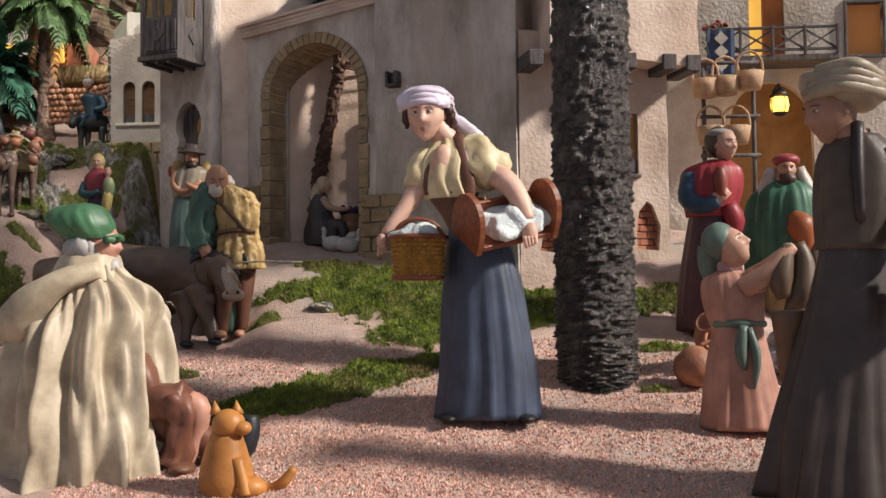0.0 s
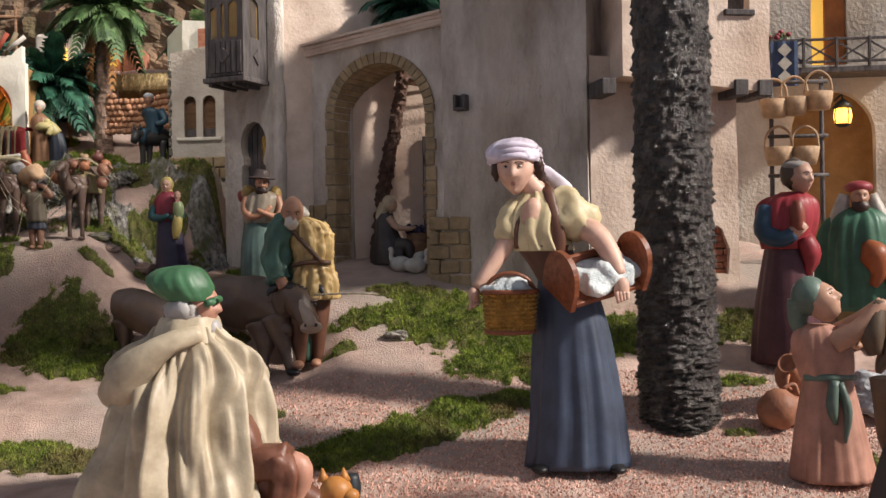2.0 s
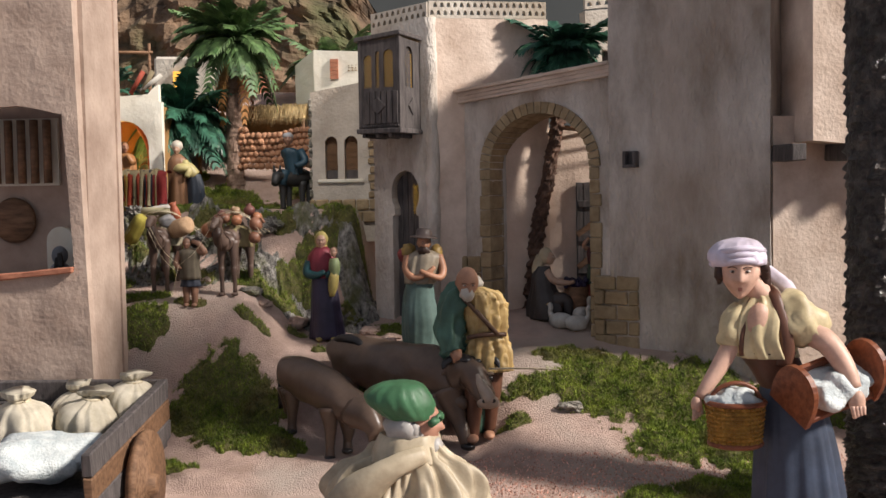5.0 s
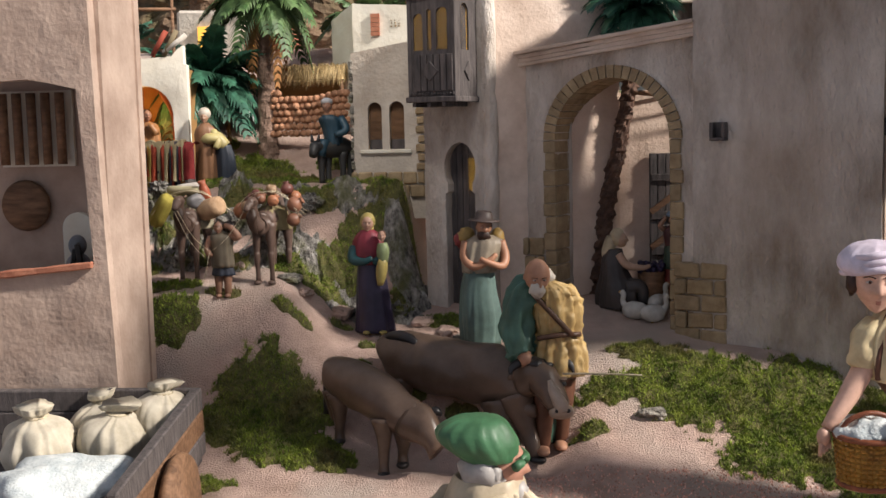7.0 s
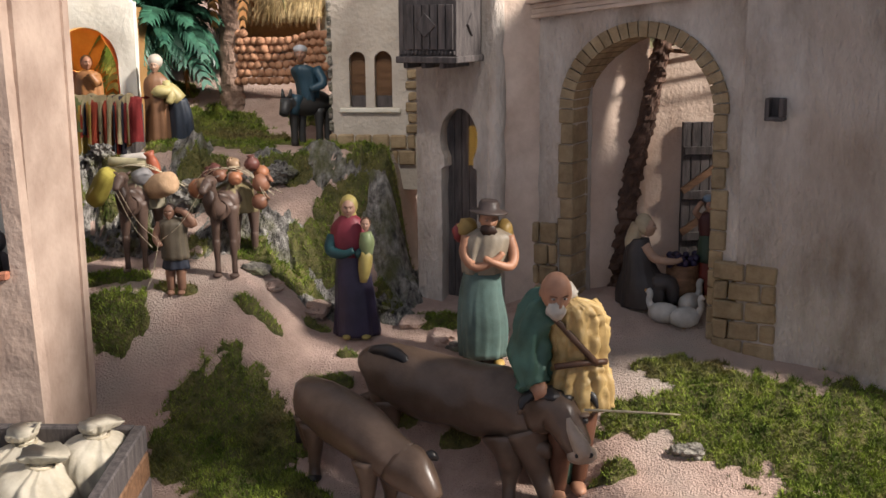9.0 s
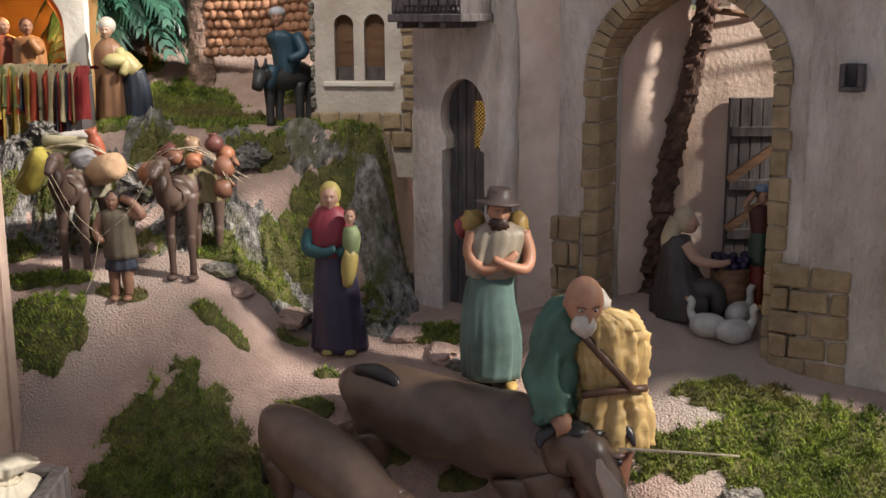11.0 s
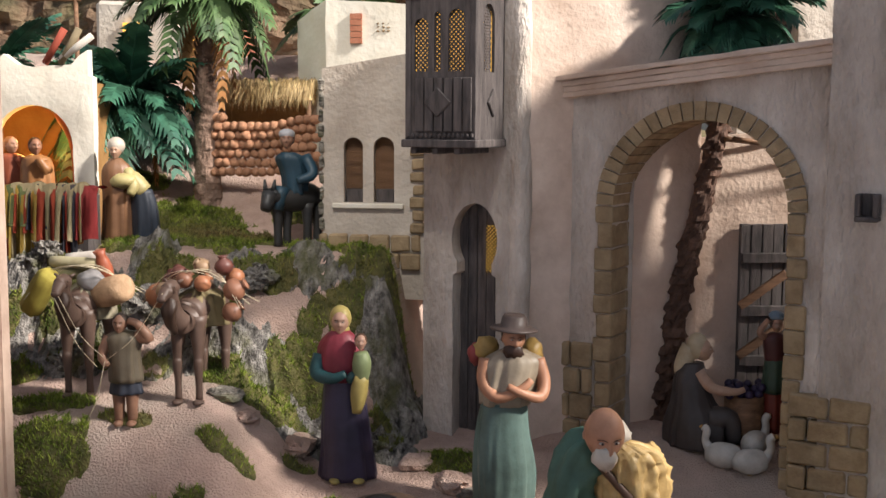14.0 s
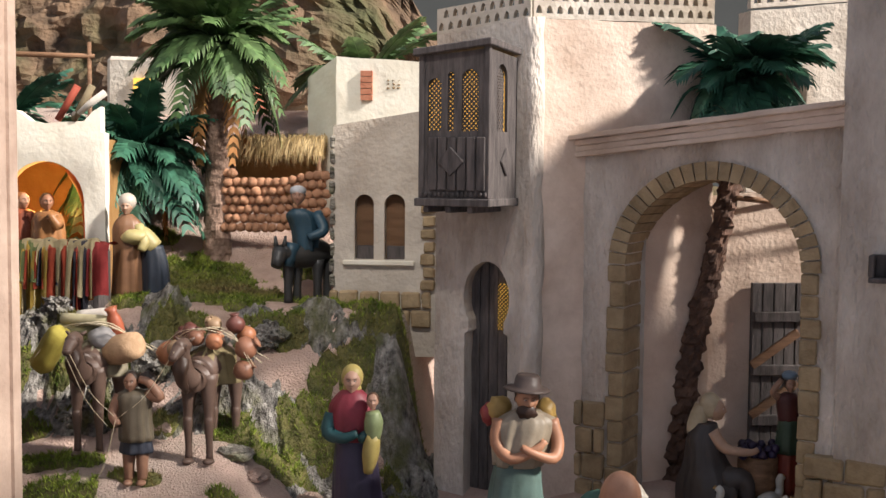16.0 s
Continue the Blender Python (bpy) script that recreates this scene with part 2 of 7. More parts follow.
def robe(bm, secs, mi=0, n=40, fold=0.05, k=7, ph=0.0, fine=4, fade=True):
    """Horizontal sections (x, y, z, rx, ry), bottom first: skirts, coats and torsos with folds."""
    rows = spline(secs, fine + 2)
    prev = None
    m = len(rows)
    n, fold = int(n * 1.6), fold * 1.25
    for j, (x, y, z, rx, ry) in enumerate(rows):
        w = fold * ((1 - j / m) ** 0.8 if fade else 1)
        cur = ring(bm, (x, y, z), (max(rx, 1e-5), 0, 0), (0, max(ry, 1e-5), 0), n, mi, w, k, ph + j * 0.03)
        if prev:
            bridge(bm, prev, cur, mi)
        else:
            cap(bm, list(reversed(cur)), mi)
        prev = cur
    cap(bm, prev, mi)


def limb(bm, pts, mi=0, n=12, fine=4, fold=0.0, flat=1.0):
    """A tube through points (x, y, z, r)."""
    rows = spline(pts, fine)
    prev = None
    for j, q in enumerate(rows):
        c = Vector(q[:3])
        t = Vector(rows[min(j + 1, len(rows) - 1)][:3]) - Vector(rows[max(j - 1, 0)][:3])
        t = t.normalized() if t.length > 1e-9 else Vector((0, 0, 1))
        up = Vector((0, 1, 0)) if abs(t.y) < 0.9 else Vector((1, 0, 0))
        a = t.cross(up).normalized()
        b = t.cross(a)
        cur = ring(bm, c, a * max(q[3], 1e-5), b * max(q[3], 1e-5) * flat, n, mi, fold, 5, j * 0.2)
        if prev:
            bridge(bm, prev, cur, mi)
        else:
            cap(bm, list(reversed(cur)), mi)
        prev = cur
    cap(bm, prev, mi)


def ball(bm, c, r, mi=0, u=16, v=10, turn=None, rough=0.0):
    m = Matrix.Translation(c) @ (turn or Matrix()) @ Matrix.Diagonal((*r, 1))
    vs = bmesh.ops.create_uvsphere(bm, u_segments=u, v_segments=v, radius=1, matrix=m)["verts"]
    if rough:
        mid = Vector(c)
        for w in vs:
            w.co += (w.co - mid) * rough * noise.noise(w.co * 2.5 / max(r))
    for f in {f for w in vs for f in w.link_faces}:
        f.material_index, f.smooth = mi, True


def lathe(bm, prof, n=24, mi=0, m=None):
    """A turned shape from (radius, height) pairs."""
    rings = []
    for r, z in prof:
        rings.append([bm.verts.new((m or Matrix()) @ Vector((r * math.cos(2 * math.pi * i / n), r * math.sin(2 * math.pi * i / n), z))) for i in range(n)])
    for a, b in zip(rings, rings[1:]):
        bridge(bm, a, b, mi)
    cap(bm, list(reversed(rings[0])), mi)
    cap(bm, rings[-1], mi)


# ---- ground ----
PROFILE = [(-0.6, -0.3), (0.2, -0.14), (0.55, -0.062), (0.7, -0.024), (0.85, 0.011), (0.93, 0.041), (1.0, 0.058), (1.06, 0.083), (1.13, 0.136), (1.2, 0.158), (1.3, 0.175), (1.5, 0.2), (2.6, 0.25)]


def step(a, b, x):
    t = min(1.0, max(0.0, (x - a) / (b - a)))
    return t * t * (3 - 2 * t)


def height(x, y):
    z = float(np.interp(y, [p[0] for p in PROFILE], [p[1] for p in PROFILE]))
    z += 0.047 * step(-0.46, -0.53, x) * step(1.06, 1.15, y)
    shelf = step(1.195, 1.285, y) * step(-0.405, -0.43, x)
    z += shelf * (0.278 - z)
    z += shelf * 0.16 * step(1.33, 1.6, y)
    z -= 0.03 * step(0.18, 0.25, x) * step(1.0, 1.12, y)
    z -= 0.018 * step(-0.47, -0.40, x) * step(-0.23, -0.28, x) * step(1.0, 1.04, y) * step(1.125, 1.075, y)
    z += 0.006 * noise.noise((x * 9, y * 9, 0)) + 0.0022 * noise.noise((x * 34, y * 34, 1)) + 0.0007 * noise.noise((x * 120, y * 120, 2))
    return z



def bank_lift(x, y):
    """Furrowed bark-like rock of the bank, above the plain ground."""
    w = step(-0.386, -0.405, x) * step(1.172, 1.20, y) * step(1.315, 1.275, y)
    if w <= 0:
        return -0.006
    p = Vector((x, y, 0.0))
    q = p + Vector((noise.noise(p * 22), noise.noise(p * 22 + Vector((7, 3, 0))), 0)) * 0.016
    lumps = noise.noise(q * 26 + Vector((2, 5, 1)))
    ridge = 1 - abs(noise.noise(Vector((q.x * 95 + q.y * 34, q.y * 42 - q.x * 12, 3)))) * 2.4
    crack = 1 - abs(noise.noise(Vector((q.x * 200, q.y * 110, 8)))) * 2.2
    return -0.006 + w * (0.006 + 0.017 * lumps + 0.006 * ridge * (0.4 + 0.6 * step(-0.2, 0.3, lumps)) + 0.0024 * crack + 0.001 * noise.noise(p * 520))


def top(x, y):
    return height(x, y) + max(0.0, bank_lift(x, y))


# ---- setting: walls of the diorama buildings ----


def frame_at(x, y, deg, z=0.0):
    return pose(x, y, z, 0, 0, deg)


def stones(parent, rects, mat, depth, bevel=0.0012, name="stone", jitter=0.0008):
    """Separate cut stones (u0, u1, z0, z1), standing proud of the wall."""
    for u0, u1, z0, z1 in rects:
        bm = bmesh.new()
        box(bm, u0 + 0.0006, u1 - 0.0006, -depth - random.uniform(0, 0.0008), 0.004, z0 + 0.0006, z1 - 0.0006, bevel, jitter)
        part(name, bm, mat, parent)


def courses(u0, u1, z0, z1, rows, cols):
    out = []
    h = (z1 - z0) / rows
    for r in range(rows):
        cuts = [u0] + [u0 + (u1 - u0) * (c + (0.5 if r % 2 else 0.0)) / cols for c in range(0 if r % 2 else 1, cols)] + [u1]
        cuts = sorted(set(round(c, 5) for c in cuts))
        out += [(a, b, z0 + r * h, z0 + (r + 1) * h) for a, b in zip(cuts, cuts[1:]) if b - a > 0.003]
    return out


def lattice(u0, u1, z0, z1, y, pitch, bar, bm):
    """Crossed diagonal bars filling a window."""
    w, h = u1 - u0, z1 - z0
    n = int((w + h) / pitch) + 1
    for sgn in (1, -1):
        for i in range(n):
            c = i * pitch
            a0, a1 = max(0, c - h), min(w, c)
            if a1 - a0 < pitch * 0.2:
                continue
            p0, p1 = (a0, c - a0), (a1, c - a1)
            if sgn < 0:
                p0, p1 = (w - p0[0], p0[1]), (w - p1[0], p1[1])
            d = Vector((p1[0] - p0[0], 0, p1[1] - p0[1]))
            m = Matrix.Translation((u0 + (p0[0] + p1[0]) / 2, y, z0 + (p0[1] + p1[1]) / 2)) @ Matrix.Rotation(-math.atan2(d.z, d.x), 4, "Y") @ Matrix.Diagonal((d.length, bar * 0.6, bar, 1))
            bmesh.ops.create_cube(bm, size=1, matrix=m)
    return bm


# gateway wall with its great arch
gate = thing("wall_gateway", frame_at(-0.317, 1.238, -22.9), "rough grey-beige adobe wall with a great stone-edged arch", "wall", kind="structure")
GC, GR, GS = 0.1055, 0.0565, 0.3185
opening = [(GC - GR, 0.1)] + list(reversed(arc(GC, GS, GR, 0, 180, 24))) + [(GC + GR, 0.1)]
outline = [(-0.012, 0.1)] + opening + [(0.19, 0.1), (0.19, 0.408), (-0.012, 0.386)]
w = link("wall_face", slab(outline, [], 0.0, 0.058), PLASTER, gate)
wobble(w)
bm = bmesh.new()
for k in range(4):
    d0, z0, z1 = ((0.006, 0, 0.004), (0.009, 0.004, 0.0075), (0.005, -0.004, 0.0), (0.0055, -0.0075, -0.004))[k]
    vs = box(bm, -0.004, 0.184, -d0, 0.06, z0, z1, 0.0006)
for v in bm.verts:
    v.co.z += 0.3935 + (v.co.x) * 0.112 + 0.0005 * noise.noise(v.co * 60)
wobble(part("ledge", bm, PLASTER_PINK, gate, "worn moulded ledge"), 0.0006, 50, 0.008)
for i in range(25):
    a0, a1 = 180 * i / 25, 180 * (i + 1) / 25
    bm = bmesh.new()
    g = 0.5
    q = [(GC + r * math.cos(radians(a)), GS + r * math.sin(radians(a))) for r, a in ((GR - 0.001, a0 + g), (GR + 0.0105, a0 + g), (GR + 0.0105, a1 - g), (GR - 0.001, a1 - g))]
    slab(q, [], -0.0022 - random.uniform(0, 0.0008), 0.056, bm)
    part("voussoir", bm, STONE, gate)
for side in (-1, 1):
    z = 0.132
    while z < GS - 0.004:
        h = random.uniform(0.0125, 0.0165)
        z1 = min(z + h, GS)
        e = GC + side * (GR - 0.001)
        o = GC + side * (GR + random.choice((0.0095, 0.0115)))
        bm = bmesh.new()
        box(bm, min(e, o), max(e, o), -0.0022, 0.027, z + 0.0004, z1 - 0.0004, 0.0009, 0.0004)
        part("jamb_stone", bm, STONE, gate)
        bm = bmesh.new()
        box(bm, min(e, o), max(e, o), 0.028, 0.0572, z + 0.0004, z1 - 0.0004, 0.0009, 0.0004)
        part("jamb_stone", bm, STONE, gate)
        z = z1
stones(gate, courses(0.006, 0.0375, 0.14, 0.227, 5, 2), STONE, 0.003)

# tall house on the gateway's other side, with its overhanging upper storey
tall = thing("wall_tall_house", frame_at(-0.148, 1.1665, -24.0), "tall grey-beige trowelled adobe house wall", "wall", kind="structure")
w = link("wall_face", slab([(0, 0.05), (0.158, 0.05), (0.158, 0.52), (0, 0.52)], [], -0.005, 0.06), PLASTER, tall)
wobble(w, 0.0016, 22)
stones(tall, courses(-0.0175, 0.031, 0.136, 0.21, 5, 2), STONE, 0.0066)
spout = tagged(link("water_spout", bmesh.new(), DARKWOOD), "dark wooden rain spout stub in the wall", "spout")
bm = bmesh.new()
box(bm, 0.018, 0.031, -0.016, -0.004, 0.316, 0.319, 0.0006)
box(bm, 0.018, 0.021, -0.016, -0.004, 0.319, 0.332, 0.0006)
box(bm, 0.028, 0.031, -0.016, -0.004, 0.319, 0.332, 0.0006)
box(bm, 0.021, 0.028, -0.007, -0.004, 0.319, 0.332)
bm.to_mesh(spout.data)
bm.free()
spout.matrix_world = tall.matrix_world.copy()

side = thing("wall_sunlit_side", frame_at(-0.003, 1.1, 16.0), "sunlit adobe side wall with a lattice window and brick patches", "wall", kind="structure")
WIN = [(0.094, 0.222), (0.12, 0.222), (0.12, 0.282), (0.094, 0.282)]
N1 = [(0.118, 0.150), (0.14, 0.148), (0.142, 0.172), (0.134, 0.192), (0.128, 0.196), (0.12, 0.186), (0.117, 0.168)]
N2 = [(0.02, 0.148), (0.036, 0.146), (0.037, 0.16), (0.03, 0.168), (0.022, 0.162)]
w = link("wall_face", slab([(0.0, 0.03), (0.153, 0.03), (0.15, 0.36), (0.0, 0.36)], [WIN, N1, N2], 0.0, 0.012), PLASTER_PINK, side)
wobble(w, 0.001, 26)
bm = bmesh.new()
box(bm, 0.0, 0.15, 0.014, 0.1, 0.03, 0.36)
part("wall_core", bm, PLASTER, side)
for n_ in ((0.115, 0.145, 0.146, 0.2), (0.018, 0.04, 0.144, 0.17)):
    for (a, b, c, d) in courses(*n_, int((n_[3] - n_[2]) / 0.0062), 2):
        bm = bmesh.new()
        box(bm, a + 0.0004, b - 0.0004, 0.006, 0.015, c + 0.0004, d - 0.0004, 0.0006, 0.0004)
        part("brick", bm, BRICK, side)
win = thing("window_lattice", side.matrix_world.copy(), "small ochre lattice window in the sunlit wall", "window", kind="structure")
bm = bmesh.new()
lattice(0.095, 0.119, 0.24, 0.281, 0.005, 0.0042, 0.0011, bm)
part("lattice", bm, LATTICE, win)
bm = bmesh.new()
box(bm, 0.0945, 0.1195, 0.009, 0.0135, 0.223, 0.281)
part("pane", bm, AMBER_DIM, win)
bm = bmesh.new()
box(bm, 0.092, 0.122, -0.003, 0.006, 0.219, 0.2225, 0.0006)
box(bm, 0.0945, 0.1195, 0.002, 0.008, 0.224, 0.238, 0.0006)
part("sill", bm, DARKWOOD, win)

upper = thing("wall_upper_storey", frame_at(0.027, 1.072, 16.0), "sunlit overhanging upper storey of adobe on dark beams", "wall", kind="structure")
w = link("wall_face", slab([(0, 0.336), (0.148, 0.322), (0.148, 0.53), (0, 0.53)], [[(0.105, 0.40), (0.128, 0.40), (0.128, 0.46), (0.105, 0.46)]], 0.0, 0.09), PLASTER_PINK, upper)
wobble(w, 0.001, 26)
for u in (-0.022, 0.03, 0.07, 0.11, 0.135):
    bm = bmesh.new()
    box(bm, u, u + 0.014, -0.004, 0.05, 0.318, 0.3335, 0.001, 0.0006)
    part("beam", bm, DARKWOOD, upper)
bm = bmesh.new()
box(bm, 0.105, 0.128, 0.012, 0.02, 0.40, 0.46)
part("shutter", bm, DARKWOOD, upper)
bm = bmesh.new()
box(bm, 0.101, 0.132, -0.004, 0.012, 0.394, 0.4, 0.001)
part("window_sill", bm, DARKWOOD, upper)

# tower with balcony, keyhole door and pierced parapet
tower = thing("wall_tower", frame_at(-0.335, 1.213, -18.7), "adobe corner tower with keyhole doorway and pierced parapet", "wall", kind="structure")
DOORC = -0.0285
key = [(DOORC - 0.0155, 0.15), (DOORC + 0.0155, 0.15), (DOORC + 0.0155, 0.27), (DOORC + 0.0128, 0.272), (DOORC + 0.0128, 0.279)] + arc(DOORC, 0.294, 0.0165, -25, 205, 16, 0.025) + [(DOORC - 0.0128, 0.279), (DOORC - 0.0128, 0.272), (DOORC - 0.0155, 0.27)]
w = link("wall_face", slab([(-0.066, 0.12), (0, 0.12), (0, 0.476), (-0.066, 0.468)], [key], 0.0, 0.016), PLASTER, tower)
wobble(w, 0.0013, 26)
bm = bmesh.new()
box(bm, -0.066, 0.0, 0.019, 0.12, 0.12, 0.466)
part("wall_core", bm, PLASTER, tower)
bm = bmesh.new()
limb(bm, [(0.0, 0.006, 0.13, 0.009), (0.001, 0.006, 0.3, 0.0075), (0.0, 0.006, 0.477, 0.007)], 0, 14, 8)
wobble(part("corner_rib", bm, PLASTER, tower, smooth=True), 0.0016, 40)
towerR = thing("wall_tower_side", frame_at(-0.333, 1.215, 24.0), "pinkish adobe tower side wall with pierced parapet", "wall", kind="structure")
w = link("wall_face", slab([(0, 0.12), (0.134, 0.12), (0.134, 0.479), (0, 0.476)], [], 0.0, 0.03), PLASTER_PINK, towerR)
wobble(w, 0.001, 26)


def parapet(parent, u0, u1, z0, z1, cells, slope=0.0):
    holes = []
    wd = (u1 - u0) / cells
    zm = (z0 + z1) / 2
    for i in range(cells):
        c = u0 + wd * (i + 0.5)
        for r, zc in ((0, z0 + (z1 - z0) * 0.3), (1, z0 + (z1 - z0) * 0.75)):
            cc = c + (wd / 2 if r else 0)
            if cc + wd * 0.4 > u1:
                continue
            q = [(cc - wd * 0.3, zc - 0.002), (cc + wd * 0.3, zc - 0.002), (cc + wd * 0.22, zc + 0.0016), (cc, zc + 0.0034), (cc - wd * 0.22, zc + 0.0016)]
            holes.append(q)
    bm = slab([(u0, z0), (u1, z0), (u1, z1), (u0, z1)], holes, 0.0, 0.006)
    for v in bm.verts:
        v.co.z += slope * (v.co.x - u0)
    part("pierced_parapet", bm, PLASTER_PALE, parent)


parapet(tower, -0.066, 0.0, 0.467, 0.485, 10, 0.12)
parapet(towerR, 0.0, 0.132, 0.4765, 0.4945, 18, 0.02)

door = thing("door_keyhole", tower.matrix_world @ pose(0, 0.0162, 0), "grey weathered plank door with a small amber lattice", "door", kind="structure")
for i in range(5):
    bm = bmesh.new()
    u0 = DOORC - 0.0165 + i * 0.0066
    box(bm, u0 + 0.0002, u0 + 0.0064, -0.003, 0.002, 0.152, 0.321, 0.0004)
    part("plank", bm, DARKWOOD, door)
bm = bmesh.new()
box(bm, DOORC + 0.004, DOORC + 0.0125, -0.0045, -0.0032, 0.272, 0.303)
part("pane", bm, AMBER, door)
bm = bmesh.new()
lattice(DOORC + 0.004, DOORC + 0.0125, 0.272, 0.303, -0.0052, 0.0026, 0.0009, bm)
part("lattice", bm, IRON, door)

balcony = thing("balcony", tower.matrix_world @ pose(-0.0555, -0.048, 0.357), "closed dark wooden oriel balcony with amber lattice windows", "balcony")
BW, BD = 0.047, 0.048
bm = bmesh.new()
box(bm, -0.002, BW + 0.002, -0.003, BD, -0.001, 0.004, 0.0006)
part("floor_board", bm, DARKWOOD, balcony)
bm = bmesh.new()
box(bm, -0.003, BW + 0.003, -0.004, BD, 0.0925, 0.097, 0.0006)
for v in bm.verts:
    v.co.z += 0.10 * v.co.x - 0.03 * v.co.y
part("roof_board", bm, DARKWOOD, balcony)
bm = bmesh.new()
box(bm, 0.004, BW - 0.006, 0.006, BD, 0.004, 0.091)
part("lit_inside", bm, AMBER, balcony)
for u in (-0.0005, BW - 0.0035):
    bm = bmesh.new()
    box(bm, u, u + 0.004, 0, 0.004, 0.004, 0.0945 + 0.1 * u, 0.0004)
    part("post", bm, DARKWOOD, balcony)
wins = [arched(0.0055, 0.0145, 0.046, 0.074), arched(0.019, 0.0235, 0.046, 0.080), arched(0.0285, 0.0395, 0.046, 0.078)]
part("front_screen", slab([(0.003, 0.004), (BW - 0.003, 0.004), (BW - 0.003, 0.096), (0.003, 0.0925)], wins, 0.001, 0.003), DARKWOOD, balcony)
for a, b in ((0.005, 0.015), (0.0185, 0.024), (0.028, 0.04)):
    bm = bmesh.new()
    lattice(a, b, 0.046, 0.09, 0.0038, 0.003, 0.0011, bm)
    part("lattice", bm, DARKWOOD, balcony)
bm = slab([(0.004, 0.004), (BD, 0.004), (BD, 0.094), (0.004, 0.096)], [arched(0.013, 0.031, 0.046, 0.079)], -0.001, 0.001)
bm.transform(Matrix.Translation((BW - 0.001, 0, 0)) @ Matrix.Rotation(radians(90), 4, "Z"))
part("side_screen", bm, DARKWOOD, balcony)
bm = bmesh.new()
lattice(0.013, 0.031, 0.046, 0.092, 0.0018, 0.0036, 0.0012, bm)
bm.transform(Matrix.Translation((BW - 0.001, 0, 0)) @ Matrix.Rotation(radians(90), 4, "Z"))
part("lattice", bm, DARKWOOD, balcony)
for i, u in enumerate((0.007, 0.0135, 0.02, 0.0265, 0.033, 0.0395)):
    bm = bmesh.new()
    box(bm, u, u + 0.0055, -0.0012, 0.0012, 0.009, 0.042, 0.0004)
    part("panel_slat", bm, DARKWOOD, balcony)
bm = bmesh.new()
box(bm, -0.0065, 0.0065, -0.001, 0.001, -0.0065, 0.0065, 0.0005)
bm.transform(Matrix.Translation((0.0225, -0.0018, 0.027)) @ Matrix.Rotation(radians(45), 4, "Y"))
part("diamond_boss", bm, DARKWOOD, balcony)
bm = bmesh.new()
box(bm, -0.001, 0.001, -0.0065, 0.0065, -0.0065, 0.0065, 0.0005)
bm.transform(Matrix.Translation((BW + 0.0006, 0.028, 0.027)) @ Matrix.Rotation(radians(45), 4, "X"))
part("diamond_boss", bm, DARKWOOD, balcony)
for u in (0.003, 0.018, 0.033):
    bm = bmesh.new()
    box(bm, u, u + 0.004, 0.0, BD, -0.005, -0.001, 0.0006)
    part("bracket", bm, DARKWOOD, balcony)
for i in range(15):
    bm = bmesh.new()
    ball(bm, (0.002 + i * 0.0031, -0.0005, 0.0065), (0.0011, 0.001, 0.0016), 0, 6, 5)
    part("bead", bm, DARKWOOD, balcony)

# courtyard behind the gateway
court = thing("wall_courtyard", frame_at(-0.272, 1.264, 9.0), "pink adobe courtyard wall", "wall", kind="structure")
w = link("wall_face", slab([(0.0, 0.1), (0.16, 0.1), (0.16, 0.372), (0.0, 0.355)], [], 0.0, 0.02), PLASTER_PINK, court)
wobble(w, 0.001, 26)
courtL = thing("wall_courtyard_side", frame_at(-0.257, 1.245, 80.0), "shaded adobe side wall of the courtyard", "wall", kind="structure")
wobble(link("wall_face", slab([(0, 0.1), (0.07, 0.1), (0.07, 0.36), (0, 0.36)], [], 0.0, 0.02), PLASTER, courtL))
back = thing("wall_rear_house", frame_at(-0.15, 1.40, 18.0), "pale rear house with a dark window and parapet", "wall", kind="structure")
wobble(link("wall_face", slab([(-0.02, 0.3), (0.2, 0.3), (0.2, 0.53), (-0.02, 0.505)], [[(0.0, 0.40), (0.03, 0.40), (0.03, 0.46), (0.0, 0.46)]], 0.0, 0.02), PLASTER_PALE, back))
parapet(back, -0.02, 0.2, 0.507, 0.525, 20, 0.1)
bm = bmesh.new()
box(bm, 0.0, 0.03, 0.012, 0.018, 0.4, 0.46)
part("shutter", bm, DARKWOOD, back)
cdoor = thing("door_courtyard", court.matrix_world @ pose(0.09, -0.006, 0.176), "old grey plank door with crossed braces", "door", kind="structure")
for i in range(5):
    bm = bmesh.new()
    box(bm, i * 0.0078 + 0.0003, (i + 1) * 0.0078 - 0.0003, 0, 0.004, 0, 0.127, 0.0004, 0.0003)
    part("plank", bm, DARKWOOD, cdoor)
for z in (0.028, 0.063, 0.1):
    bm = bmesh.new()
    box(bm, 0.001, 0.038, -0.003, 0, z, z + 0.0075, 0.0006, 0.0003)
    part("rail", bm, DARKWOOD, cdoor)
for z in (0.036, 0.071):
    bm = bmesh.new()
    box(bm, -0.002, 0.038, -0.0028, 0, -0.003, 0.003, 0.0005)
    bm.transform(Matrix.Translation((0.002, -0.0005, z)) @ Matrix.Rotation(radians(-36), 4, "Y"))
    part("brace", bm, WOOD, cdoor)
pergola = thing("pergola", frame_at(-0.2, 1.262, 20), "bare pole pergola above the courtyard door", "pergola")
for i in range(4):
    bm = bmesh.new()
    limb(bm, [(0, 0.012 * i - 0.02, 0.362, 0.0016), (0.04, 0.012 * i - 0.018, 0.358, 0.0014), (0.09, 0.012 * i - 0.02, 0.356, 0.0016)], 0, 8, 3)
    part("pole", bm, WOOD, pergola)

